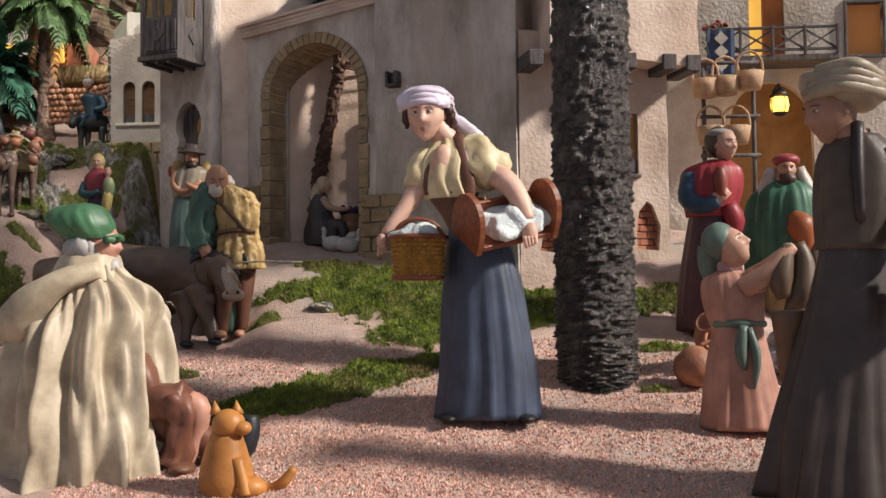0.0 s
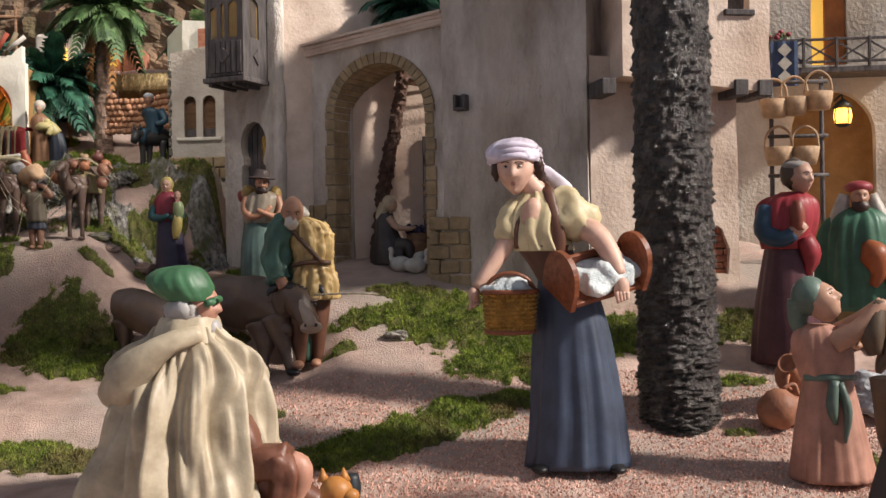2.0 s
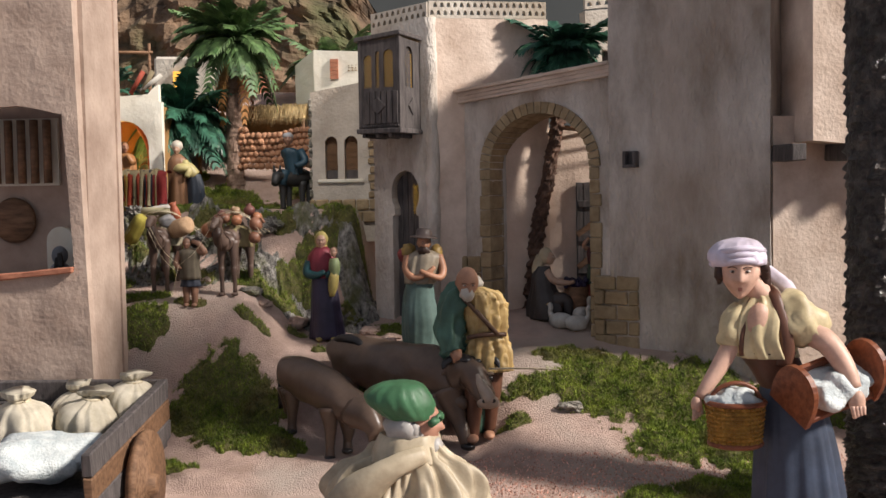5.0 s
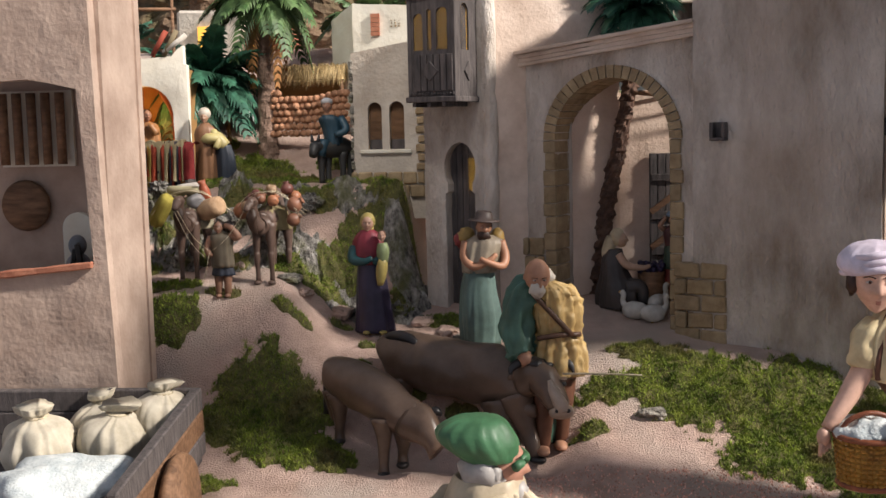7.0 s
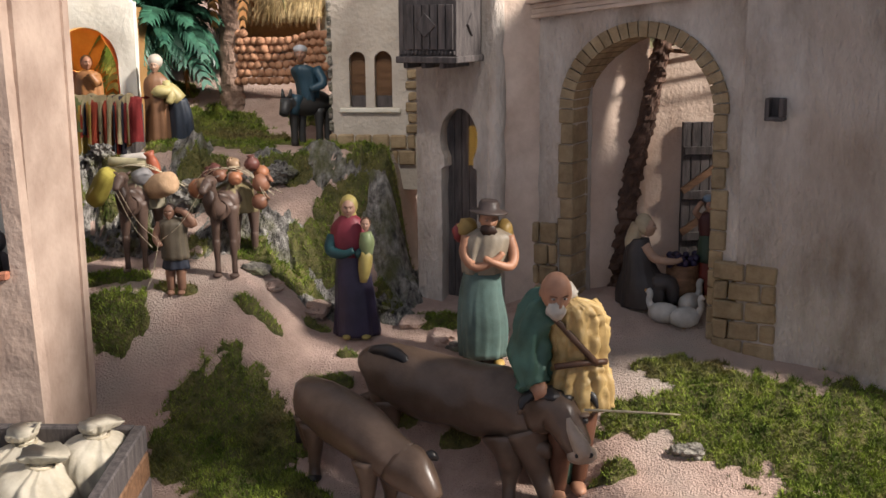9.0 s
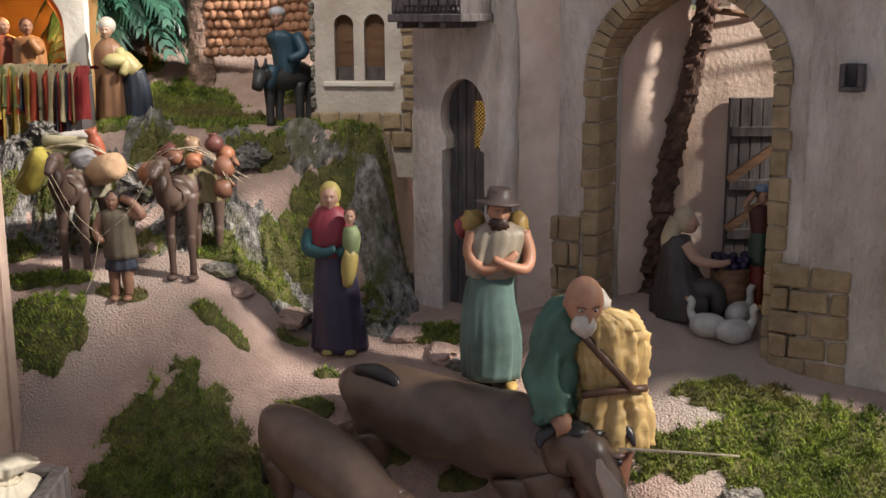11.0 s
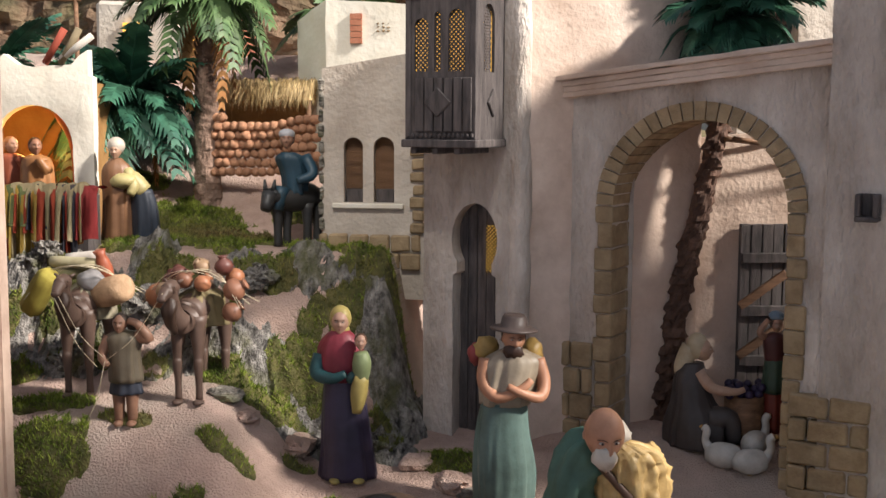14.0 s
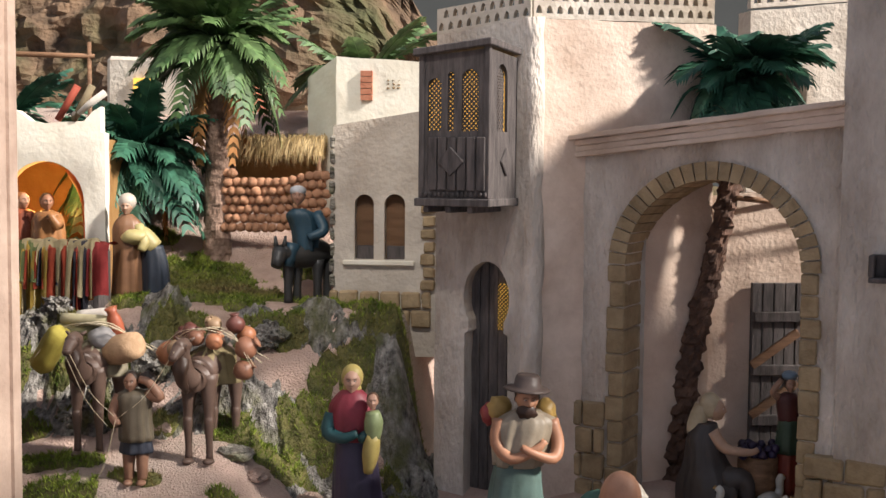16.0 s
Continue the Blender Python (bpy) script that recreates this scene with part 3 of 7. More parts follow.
# house with the twin windows
far = thing("house_twin_windows", frame_at(-0.483, 1.312, -2.0), "small pale adobe house with twin arched lattice windows", "house", kind="structure")
W1, W2 = arched(0.0165, 0.031, 0.312, 0.353), arched(0.039, 0.0545, 0.312, 0.353)
w = link("wall", slab([(0, 0.24), (0.085, 0.24), (0.085, 0.425), (0.0, 0.411)], [W1, W2], 0, 0.006), PLASTER_PALE, far)
bm = bmesh.new()
box(bm, 0.0, 0.085, 0.012, 0.08, 0.24, 0.408)
part("core", bm, PLASTER_PALE, far)
for a, b in ((0.0165, 0.031), (0.039, 0.0545)):
    bm = bmesh.new()
    lattice(a, b, 0.322, 0.361, 0.007, 0.0022, 0.0007, bm)
    part("lattice", bm, WOOD, far)
    bm = bmesh.new()
    box(bm, a, b, 0.009, 0.011, 0.312, 0.361)
    part("shutter", bm, OAK, far)
    bm = bmesh.new()
    box(bm, a + 0.001, b - 0.001, 0.004, 0.008, 0.312, 0.322, 0.0004)
    part("rail_panel", bm, DARKWOOD, far)
bm = bmesh.new()
box(bm, 0.008, 0.062, -0.004, 0.004, 0.3075, 0.3115, 0.0008)
part("sill", bm, WHITEWASH, far)
stones(far, courses(-0.003, 0.075, 0.262, 0.289, 2, 5), STONE, 0.004)
stones(far, [(-0.003, 0.002, 0.29 + i * 0.0115, 0.3012 + i * 0.0115) for i in range(10)], ROCK, 0.002)
stones(far, [(0.066 + (i % 2) * 0.002, 0.078, 0.289 + i * 0.0095, 0.298 + i * 0.0095) for i in range(8)], STONE, 0.003)

white = thing("house_whitewashed", frame_at(-0.54, 1.43, 0.0), "bright whitewashed house with one brown shutter", "house", kind="structure")
bm = slab([(0.036, 0.3), (0.12, 0.3), (0.12, 0.468), (0.036, 0.474)], [], 0.0, 0.07)
wobble(part("wall", bm, WHITEWASH, white), 0.001)
bm = slab([(0.0, 0.3), (0.05, 0.3), (0.05, 0.474), (0.0, 0.459)], [], 0.0, 0.02)
bm.transform(Matrix.Translation((0.002, 0.042, 0)) @ Matrix.Rotation(radians(-48), 4, "Z"))
wobble(part("wall", bm, WHITEWASH, white), 0.001)
bm = bmesh.new()
for i in range(5):
    box(bm, 0.057, 0.067, -0.003, 0.001, 0.437 + i * 0.005, 0.4415 + i * 0.005)
part("shutter", bm, BRICK, white)
stones(white, [(0.078 + (i % 3) * 0.0045, 0.082 + (i % 3) * 0.0045, 0.446 + (i // 3) * 0.003, 0.449 + (i // 3) * 0.003) for i in range(9)], STONE, 0.001)

# cloth stall
stall = thing("house_cloth_stall", frame_at(-0.76, 1.29, 8.0), "whitewashed stall with a glowing arched opening", "house", kind="structure")
ST = arched(0.03, 0.089, 0.29, 0.352, 0.383)
merlon = [(0.0, 0.24), (0.105, 0.24), (0.105, 0.404), (0.102, 0.405), (0.102, 0.424), (0.096, 0.420), (0.09, 0.413), (0.06, 0.411), (0.05, 0.413), (0.04, 0.421), (0.03, 0.412), (0.0, 0.412)]
wobble(link("wall", slab(merlon, [ST], 0, 0.012), WHITEWASH, stall), 0.001)
bm = bmesh.new()
box(bm, 0.0, 0.1, 0.09, 0.1, 0.24, 0.4)
box(bm, 0.0, 0.004, 0.012, 0.09, 0.24, 0.4)
box(bm, 0.098, 0.104, 0.012, 0.09, 0.24, 0.4)
box(bm, 0.0, 0.1, 0.012, 0.1, 0.395, 0.4)
part("inner_room", bm, OAK, stall)
bm = bmesh.new()
limb(bm, [(0.088, 0.014, 0.3, 0.004), (0.089, 0.014, 0.35, 0.005), (0.075, 0.014, 0.378, 0.004)], 0, 10, 4, 0.1)
part("curtain", bm, paint(0.6, 0.15, 0.02), stall, "orange drawn curtain")

# stable-like hut with an open front
hut = thing("hut", frame_at(-0.612, 0.99, 2.0), "pinkish adobe hut with a wide opening and barred window", "hut", kind="structure")
HO = [(-0.2, 0.215), (-0.014, 0.232), (-0.02, 0.37), (-0.06, 0.378), (-0.12, 0.376), (-0.2, 0.366)]
w = link("wall_face", slab([(-0.26, 0.0), (0.004, 0.0), (0.0, 0.15), (-0.006, 0.33), (-0.012, 0.62), (-0.26, 0.62)], [HO], 0, 0.012), PLASTER_HUT, hut)
wobble(w, 0.0012, 26)
bm = bmesh.new()
box(bm, -0.26, -0.002, 0.085, 0.095, 0.0, 0.6)
part("rear_wall", bm, PLASTER_HUT, hut)
bm = bmesh.new()
box(bm, -0.012, -0.004, 0.012, 0.085, 0.0, 0.6)
part("side_wall", bm, PLASTER_HUT, hut)
bm = bmesh.new()
box(bm, -0.26, -0.012, 0.012, 0.085, 0.20, 0.212)
part("inner_floor", bm, PLASTER_HUT, hut)
bm = bmesh.new()
box(bm, -0.2, -0.014, -0.006, 0.0, 0.213, 0.2185, 0.001)
for v in bm.verts:
    v.co.z += 0.09 * (v.co.x + 0.2)
wobble(part("sill", bm, BRICK, hut, "red brick sill"), 0.0008, 60, 0.01)
for i in range(5):
    bm = bmesh.new()
    limb(bm, [(-0.115 + i * 0.0125, 0.07, 0.31, 0.004), (-0.115 + i * 0.0125, 0.07, 0.37, 0.004)], 0, 10, 2)
    part("bar", bm, WOOD, hut)
bm = bmesh.new()
box(bm, -0.122, -0.058, 0.079, 0.083, 0.308, 0.372)
part("bright_window", bm, WHITEWASH, hut)
bm = slab(arched(-0.072, -0.045, 0.213, 0.255), [], 0.078, 0.084)
part("niche_surround", bm, WHITEWASH, hut)
bm = bmesh.new()
lathe(bm, [(0.02, 0), (0.022, 0.004), (0.02, 0.008)], 24, 0, Matrix.Translation((-0.104, 0.084, 0.275)) @ Matrix.Rotation(radians(90), 4, "X"))
tray = tagged(link("wooden_tray", bm, WOOD), "round wooden tray hanging on the hut wall", "tray")
tray.matrix_world = hut.matrix_world.copy()

# houses on the right, with balcony and lantern
inn = thing("house_inn", frame_at(0.19, 1.36, -2.0), "beige inn with an arched entrance, balcony and lit doorway", "house", kind="structure")
ARCHW = arched(0.05, 0.145, 0.1, 0.3, 0.352)
DOORW = [(0.075, 0.382), (0.115, 0.382), (0.115, 0.47), (0.075, 0.47)]
WIN3 = [(0.185, 0.38), (0.225, 0.38), (0.225, 0.44), (0.185, 0.44)]
WIN4 = [(0.175, 0.22), (0.205, 0.22), (0.205, 0.29), (0.175, 0.29)]
wobble(link("wall", slab([(-0.02, 0.1), (0.5, 0.1), (0.5, 0.62), (-0.02, 0.62)], [ARCHW, DOORW, WIN3, WIN4], 0, 0.014), PLASTER_PALE, inn), 0.0012, 24, 0.02)
bm = bmesh.new()
box(bm, 0.03, 0.17, 0.05, 0.056, 0.1, 0.37)
part("entrance_back", bm, OAK, inn)
bm = bmesh.new()
box(bm, 0.076, 0.09, 0.008, 0.011, 0.382, 0.47)
part("lit_pane", bm, AMBER, inn)
bm = bmesh.new()
box(bm, 0.091, 0.114, 0.006, 0.012, 0.382, 0.47, 0.0006)
part("door_leaf", bm, paint(0.5, 0.16, 0.03), inn, "orange-brown door leaf")
for q in (WIN3, WIN4):
    bm = bmesh.new()
    box(bm, q[0][0], q[1][0], 0.009, 0.013, q[0][1], q[2][1])
    part("pane", bm, AMBER_DIM, inn)
    bm = bmesh.new()
    for a, b, c, d in ((q[0][0] - 0.003, q[1][0] + 0.003, q[0][1] - 0.004, q[0][1]), (q[0][0] - 0.003, q[1][0] + 0.003, q[2][1], q[2][1] + 0.004), (q[0][0] - 0.003, q[0][0], q[0][1], q[2][1]), (q[1][0], q[1][0] + 0.003, q[0][1], q[2][1])):
        box(bm, a, b, -0.003, 0.008, c, d, 0.0005)
    part("window_frame", bm, DARKWOOD, inn)
bm = bmesh.new()
box(bm, 0.02, 0.165, -0.05, 0.0, 0.366, 0.373, 0.001)
part("balcony_floor", bm, DARKWOOD, inn)
bm = bmesh.new()
for z in (0.377, 0.402):
    box(bm, 0.02, 0.165, -0.05, -0.047, z, z + 0.003, 0.0004)
part("rail", bm, DARKWOOD, inn)
for i in range(5):
    bm = bmesh.new()
    u = 0.02 + i * 0.0355
    box(bm, u, u + 0.003, -0.051, -0.046, 0.373, 0.406, 0.0004)
    part("post", bm, DARKWOOD, inn)
    if i < 4:
        for sg in (1, -1):
            bm = bmesh.new()
            box(bm, -0.02, 0.02, -0.049, -0.047, -0.001, 0.001)
            bm.transform(Matrix.Translation((u + 0.019, 0, 0.39)) @ Matrix.Rotation(sg * radians(32), 4, "Y"))
            part("cross_bar", bm, DARKWOOD, inn)
lantern = thing("wall_lantern", frame_at(0.290, 1.322, 0, 0.318), "black iron lantern with a glowing orange light", "lantern")
bm = bmesh.new()
lathe(bm, [(0.0085, -0.008), (0.0105, 0.0), (0.009, 0.009)], 8)
part("glass", bm, LAMPGLASS, lantern)
bm = bmesh.new()
lathe(bm, [(0.012, 0.0095), (0.007, 0.016), (0.002, 0.02)], 8)
part("cap", bm, IRON, lantern)
bm = bmesh.new()
lathe(bm, [(0.004, -0.012), (0.0095, -0.0085), (0.0095, -0.008)], 8)
part("base", bm, IRON, lantern)
bm = bmesh.new()
limb(bm, [(0, 0, 0.02, 0.0012), (0.001, 0.01, 0.026, 0.0012), (0, 0.035, 0.022, 0.0012)], 0, 6, 3)
part("bracket", bm, IRON, lantern)
bm = bmesh.new()
for a in range(4):
    c, s = math.cos(a * math.pi / 2 + 0.4) * 0.0108, math.sin(a * math.pi / 2 + 0.4) * 0.0108
    limb(bm, [(c * 0.85, s * 0.85, -0.008, 0.0007), (c, s, 0, 0.0007), (c * 0.85, s * 0.85, 0.0095, 0.0007)], 0, 5, 2)
part("frame", bm, IRON, lantern)

# hall that holds the diorama
hall = thing("wall_hall", Matrix(), "plain grey exhibition hall walls", "wall", kind="structure")
bm = bmesh.new()
box(bm, -3.2, 3.2, 3.0, 3.1, -1.2, 3.0)
part("rear_wall", bm, HALL, hall)

# ---- ground, moss, rocks ----
xs, ys = np.linspace(-1.3, 0.9, 420), np.linspace(0.0, 2.0, 400)
gv = [(x, y, height(x, y)) for y in ys for x in xs]
W_ = len(xs)
gf = [(j * W_ + i, j * W_ + i + 1, (j + 1) * W_ + i + 1, (j + 1) * W_ + i) for j in range(len(ys) - 1) for i in range(W_ - 1)]
ground = tagged(arrays("ground", gv, gf, SAND), "pink sandy diorama ground rising to the rear", "ground", kind="structure")
for p in ground.data.polygons:
    p.use_smooth = True
apron = bmesh.new()
box(apron, -3, 3, -2, 3, -0.75, -0.7)
tagged(link("floor", apron, HALL), "plain hall floor below the diorama", "floor", kind="structure")

PATCHES = [(-0.222, 0.868, 0.034, 0.016), (-0.19, 0.885, 0.036, 0.02), (-0.155, 0.905, 0.04, 0.026), (-0.115, 0.935, 0.038, 0.028), (-0.07, 0.962, 0.036, 0.022), (-0.03, 0.99, 0.03, 0.016), (-0.098, 1.03, 0.04, 0.026), (-0.05, 1.03, 0.03, 0.03),
    (-0.167, 1.1, 0.06, 0.03), (-0.1, 1.088, 0.085, 0.038), (-0.02, 1.06, 0.04, 0.03), (-0.232, 1.095, 0.024, 0.014), (0.017, 1.075, 0.055, 0.024), (0.131, 1.082, 0.04, 0.018), (0.115, 1.0, 0.026, 0.008),
    (-0.19, 1.134, 0.034, 0.014), (-0.07, 1.06, 0.04, 0.028), (-0.517, 1.085, 0.045, 0.026), (-0.545, 1.06, 0.036, 0.022), (-0.50, 1.045, 0.045, 0.03), (-0.458, 1.03, 0.034, 0.022), (-0.475, 1.075, 0.03, 0.012), (-0.618, 1.122, 0.03, 0.018),
    (-0.63, 1.155, 0.03, 0.01), (-0.553, 0.99, 0.03, 0.012), (-0.443, 0.868, 0.06, 0.02), (-0.51, 1.196, 0.03, 0.01), (-0.425, 1.205, 0.02, 0.012), (-0.373, 1.19, 0.022, 0.012)]
CRUMBS = [(-0.33, 1.175, 0.016, 0.006), (-0.4, 1.1, 0.02, 0.007), (-0.35, 1.09, 0.014, 0.005), (-0.24, 1.06, 0.018, 0.008), (-0.45, 1.115, 0.02, 0.006), (-0.62, 1.02, 0.03, 0.02), (-0.439, 1.138, 0.010, 0.004), (-0.506, 1.137, 0.018, 0.006), (-0.571, 1.142, 0.018, 0.005), (-0.28, 0.93, 0.02, 0.006), (0.19, 0.86, 0.012, 0.005), (0.1, 0.9, 0.012, 0.004), (-0.47, 1.17, 0.012, 0.005),
    (-0.57, 1.325, 0.04, 0.014), (-0.63, 1.32, 0.03, 0.012), (-0.51, 1.262, 0.022, 0.012), (-0.455, 1.25, 0.014, 0.012), (-0.545, 1.235, 0.02, 0.010), (-0.7, 1.18, 0.03, 0.02), (-0.62, 1.37, 0.06, 0.03)]


def tuft(x, y, rx, ry, dome, dens, seed):
    """Bed and blades of one moss cushion with a ragged outline."""
    rnd = np.random.RandomState(seed)
    inside = lambda px, py: ((px - x) / rx) ** 2 + ((py - y) / ry) ** 2 + 0.85 * noise.noise((px * 55, py * 55, seed)) + 0.55 * noise.noise((px * 150, py * 150, seed))
    lift = lambda px, py, q: dome * max(0.0, 1 - q) ** 0.6 * (0.75 + 0.5 * noise.noise((px * 90, py * 90, 7)))
    n = 28
    vs, fs, ids = [], [], {}
    for j in range(n):
        for i in range(n):
            px, py = x + rx * 1.3 * (2 * i / (n - 1) - 1), y + ry * 1.3 * (2 * j / (n - 1) - 1)
            q = inside(px, py)
            vs.append((px, py, top(px, py) + (lift(px, py, q) - 0.0006 if q < 1 else -0.004)))
    fs = [(j * n + i, j * n + i + 1, (j + 1) * n + i + 1, (j + 1) * n + i) for j in range(n - 1) for i in range(n - 1)]
    bed = arrays("moss_bed", vs, fs, SOIL)
    for p in bed.data.polygons:
        p.use_smooth = True
    bv, bf = [], []
    count = int(dens * rx * ry)
    for _ in range(count):
        px, py = x + rx * 1.25 * rnd.uniform(-1, 1), y + ry * 1.25 * rnd.uniform(-1, 1)
        q = inside(px, py)
        if q > 1:
            continue
        z = top(px, py) + lift(px, py, q)
        a, h_ = rnd.uniform(0, 6.28), rnd.uniform(0.0008, 0.0034)
        dx, dy = math.cos(a) * 0.0005, math.sin(a) * 0.0005
        tx, ty = rnd.normal(0, 0.002), rnd.normal(0, 0.002)
        k = len(bv)
        bv += [(px - dx, py - dy, z - 0.0008), (px + dx, py + dy, z - 0.0008), (px + tx, py + ty, z + h_)]
        bf.append((k, k + 1, k + 2))
    blades = arrays("moss_blades", bv, bf, MOSS)
    return bed, blades


def join_stuff(name, pieces, label, category):
    root = thing(name, Matrix(), label, category, kind="stuff")
    for p in pieces:
        p.parent = root
    return root


rnd = np.random.RandomState(5)
gv, gf = [], []
for _ in range(90000):
    x, y = rnd.uniform(-0.3, 0.32), rnd.uniform(0.6, 1.02)
    if rnd.rand() > 1.15 - (y - 0.6) * 1.6:
        continue
    r = rnd.uniform(0.0005, 0.0014)
    z = height(x, y) + r * 0.3
    k = len(gv)
    for a in range(3):
        t = a * 2.094 + rnd.uniform(0, 2)
        gv.append((x + r * math.cos(t), y + r * math.sin(t), z - r * 0.5))
    gv.append((x + rnd.uniform(-0.5, 0.5) * r, y + rnd.uniform(-0.5, 0.5) * r, z + r * 0.9))
    gf += [(k, k + 1, k + 3), (k + 1, k + 2, k + 3), (k + 2, k, k + 3)]
tagged(arrays("gravel", gv, gf, GRAIN), "loose pink gravel grains", "gravel", kind="stuff")


def rock(name, x, y, z, sx, sy, sz, mat, label, seed, rz=0.0, det=4, amp=0.35, freq=1.6):
    bm = bmesh.new()
    bmesh.ops.create_icosphere(bm, subdivisions=det, radius=1)
    for v in bm.verts:
        p = v.co * freq + Vector((seed * 3.7, seed * 1.3, seed))
        d = noise.noise(p) + 0.55 * noise.noise(p * 2.3) + 0.3 * abs(noise.noise(p * 5)) + 0.15 * noise.noise(p * 11)
        v.co *= 1 + amp * d
        v.co.x *= sx
        v.co.y *= sy
        v.co.z *= sz
    ob = tagged(link(name, bm, mat, smooth=False), label, "rock")
    ob.matrix_world = pose(x, y, z, 0, 0, rz)
    return ob


BANKROCK = material("mossy_bark_rock", (0.035, 0.03, 0.026), (0.46, 0.43, 0.39), 0.8, 120, 1.0, 520, c3=(0.12, 0.12, 0.045), dist=0.004, stretch=(1.6, 1, 1))
bx, by = np.linspace(-0.83, -0.384, 410), np.linspace(1.17, 1.318, 150)
bw = len(bx)
bank = tagged(arrays("rocky_bank", [(x, y, height(x, y) + bank_lift(x, y)) for y in by for x in bx], [(j * bw + i, j * bw + i + 1, (j + 1) * bw + i + 1, (j + 1) * bw + i) for j in range(len(by) - 1) for i in range(bw - 1)], BANKROCK), "furrowed grey bark-like rock bank with lichen and moss", "rock bank", kind="structure")
random.seed(8)
for i in range(16):
    x = random.uniform(-0.76, -0.415)
    y = random.uniform(1.19, 1.26)
    k = random.uniform(0.5, 1.0)
    rock("rock", x, y, top(x, y) - 0.003, 0.017 * k, 0.013 * k, 0.012 * k * random.uniform(0.7, 1.3), BANKROCK, "grey furrowed bark-like rock with moss", i, random.uniform(0, 360), 4, 0.6, 2.2)
for i in range(18):
    CRUMBS.append((random.uniform(-0.7, -0.5), random.uniform(1.3, 1.42), random.uniform(0.02, 0.035), random.uniform(0.012, 0.02)))
for i in range(44):
    x, y = random.uniform(-0.76, -0.41), random.uniform(1.185, 1.3)
    k = random.uniform(0.35, 1.0) ** 2
    CRUMBS.append((x, y, 0.005 + 0.014 * k, 0.004 + 0.008 * k))
for i, (x, y, s) in enumerate([(-0.52, 1.18, 0.009), (-0.505, 1.175, 0.007), (-0.475, 1.19, 0.012), (-0.46, 1.2, 0.01), (-0.395, 1.19, 0.010), (-0.37, 1.17, 0.012), (-0.355, 1.155, 0.008), (-0.575, 1.2, 0.008), (-0.30, 1.085, 0.008), (-0.19, 1.075, 0.009), (-0.44, 1.21, 0.012)]):
    rock("stone", x, y, height(x, y), s * 1.4, s, s * 0.6, SAND if i % 3 else ROCK, "small sandy stone on the path", 30 + i, i * 60, 3)
rock("stone", 0.215, 0.93, height(0.215, 0.93) + 0.012, 0.03, 0.024, 0.02, material("grey_granite", (0.2, 0.21, 0.22), (0.42, 0.43, 0.45), 0.8, 160, 0.4, 700), "pale grey granite boulder behind the figures", 77, 10)
made = []
for i, (x, y, rx, ry) in enumerate(PATCHES):
    made += tuft(x, y, rx, ry, 0.0055, 6.0e6, i)
for i, (x, y, rx, ry) in enumerate(CRUMBS):
    made += tuft(x, y, rx, ry, 0.006, 4.4e6, 100 + i)
join_stuff("moss", made, "tufts of real green moss on the sandy ground", "moss")

# mountain behind
mv, mf = [], []
NX, NZ = 150, 90
for j in range(NZ):
    for i in range(NX):
        u, v = i / (NX - 1), j / (NZ - 1)
        x = -1.5 + 1.75 * u
        z = 0.18 + v * (0.62 - 0.42 * step(0.42, 0.72, u) - 0.04 * step(0.72, 0.9, u))
        p = Vector((x * 6, 0, z * 6))
        y = 1.62 + 0.28 * v + 0.05 * noise.noise(p) + 0.035 * abs(noise.noise(p * 2.5)) + 0.02 * noise.noise(p * 6) + 0.012 * noise.noise(p * 13)
        mv.append((x, y, z + 0.02 * noise.noise(p * 2 + Vector((9, 0, 0)))))
mf = [(j * NX + i, j * NX + i + 1, (j + 1) * NX + i + 1, (j + 1) * NX + i) for j in range(NZ - 1) for i in range(NX - 1)]
mountain = tagged(arrays("mountain", mv, mf, CLIFF), "brown rocky mountainside with mossy ledges", "mountain", kind="structure")
cave = thing("cave_house", pose(-0.76, 1.56, 0.44), "small cliff dwelling with a glowing window", "house")
bm = bmesh.new()
box(bm, 0, 0.09, 0, 0.06, -0.1, 0.045, 0.004, 0.004)
part("wall", bm, PLASTER_PALE, cave)
for u in (0.03, 0.1):
    bm = bmesh.new()
    box(bm, u, u + 0.018, -0.002, 0.06, 0.0, 0.026)
    part("lit_opening", bm, AMBER, cave)
bm = bmesh.new()
box(bm, 0.09, 0.15, 0.012, 0.06, -0.1, 0.03, 0.005, 0.004)
part("side_wall", bm, BRICK, cave)

# ---- palms ----


def trunk(bm, pts, rows, cols, amp, mi=0):
    """A trunk of overlapping leaf bases."""
    path = spline(pts, max(2, rows * 3 // (len(pts) - 1)))
    prev = None
    for j, q in enumerate(path):
        ringv = []
        for i in range(cols * 4):
            a = 2 * math.pi * i / (cols * 4)
            ph = (j / 3.0) % 1
            odd = int(j / 3.0) % 2
            s = abs(((i / 4 + odd * 0.5) % 1) - 0.5) * 2
            cell = noise.cell((int(i / 4 + odd * 0.5) * 1.37 + 0.5, int(j / 3.0) * 1.71 + 0.5, 0.5))
            d = 1 + amp * (0.25 + 1.1 * cell) * (1 - ph) * (0.35 + 0.65 * (1 - s)) + amp * 0.7 * noise.noise((math.cos(a) * 7, math.sin(a) * 7, j * 0.4))
            ringv.append(bm.verts.new((q[0] + q[3] * d * math.cos(a), q[1] + q[3] * d * math.sin(a), q[2])))
        if prev:
            for i in range(len(ringv)):
                f = bm.faces.new((prev[i], prev[(i + 1) % len(ringv)], ringv[(i + 1) % len(ringv)], ringv[i]))
                f.material_index = mi
        prev = ringv
    bm.faces.new(prev)


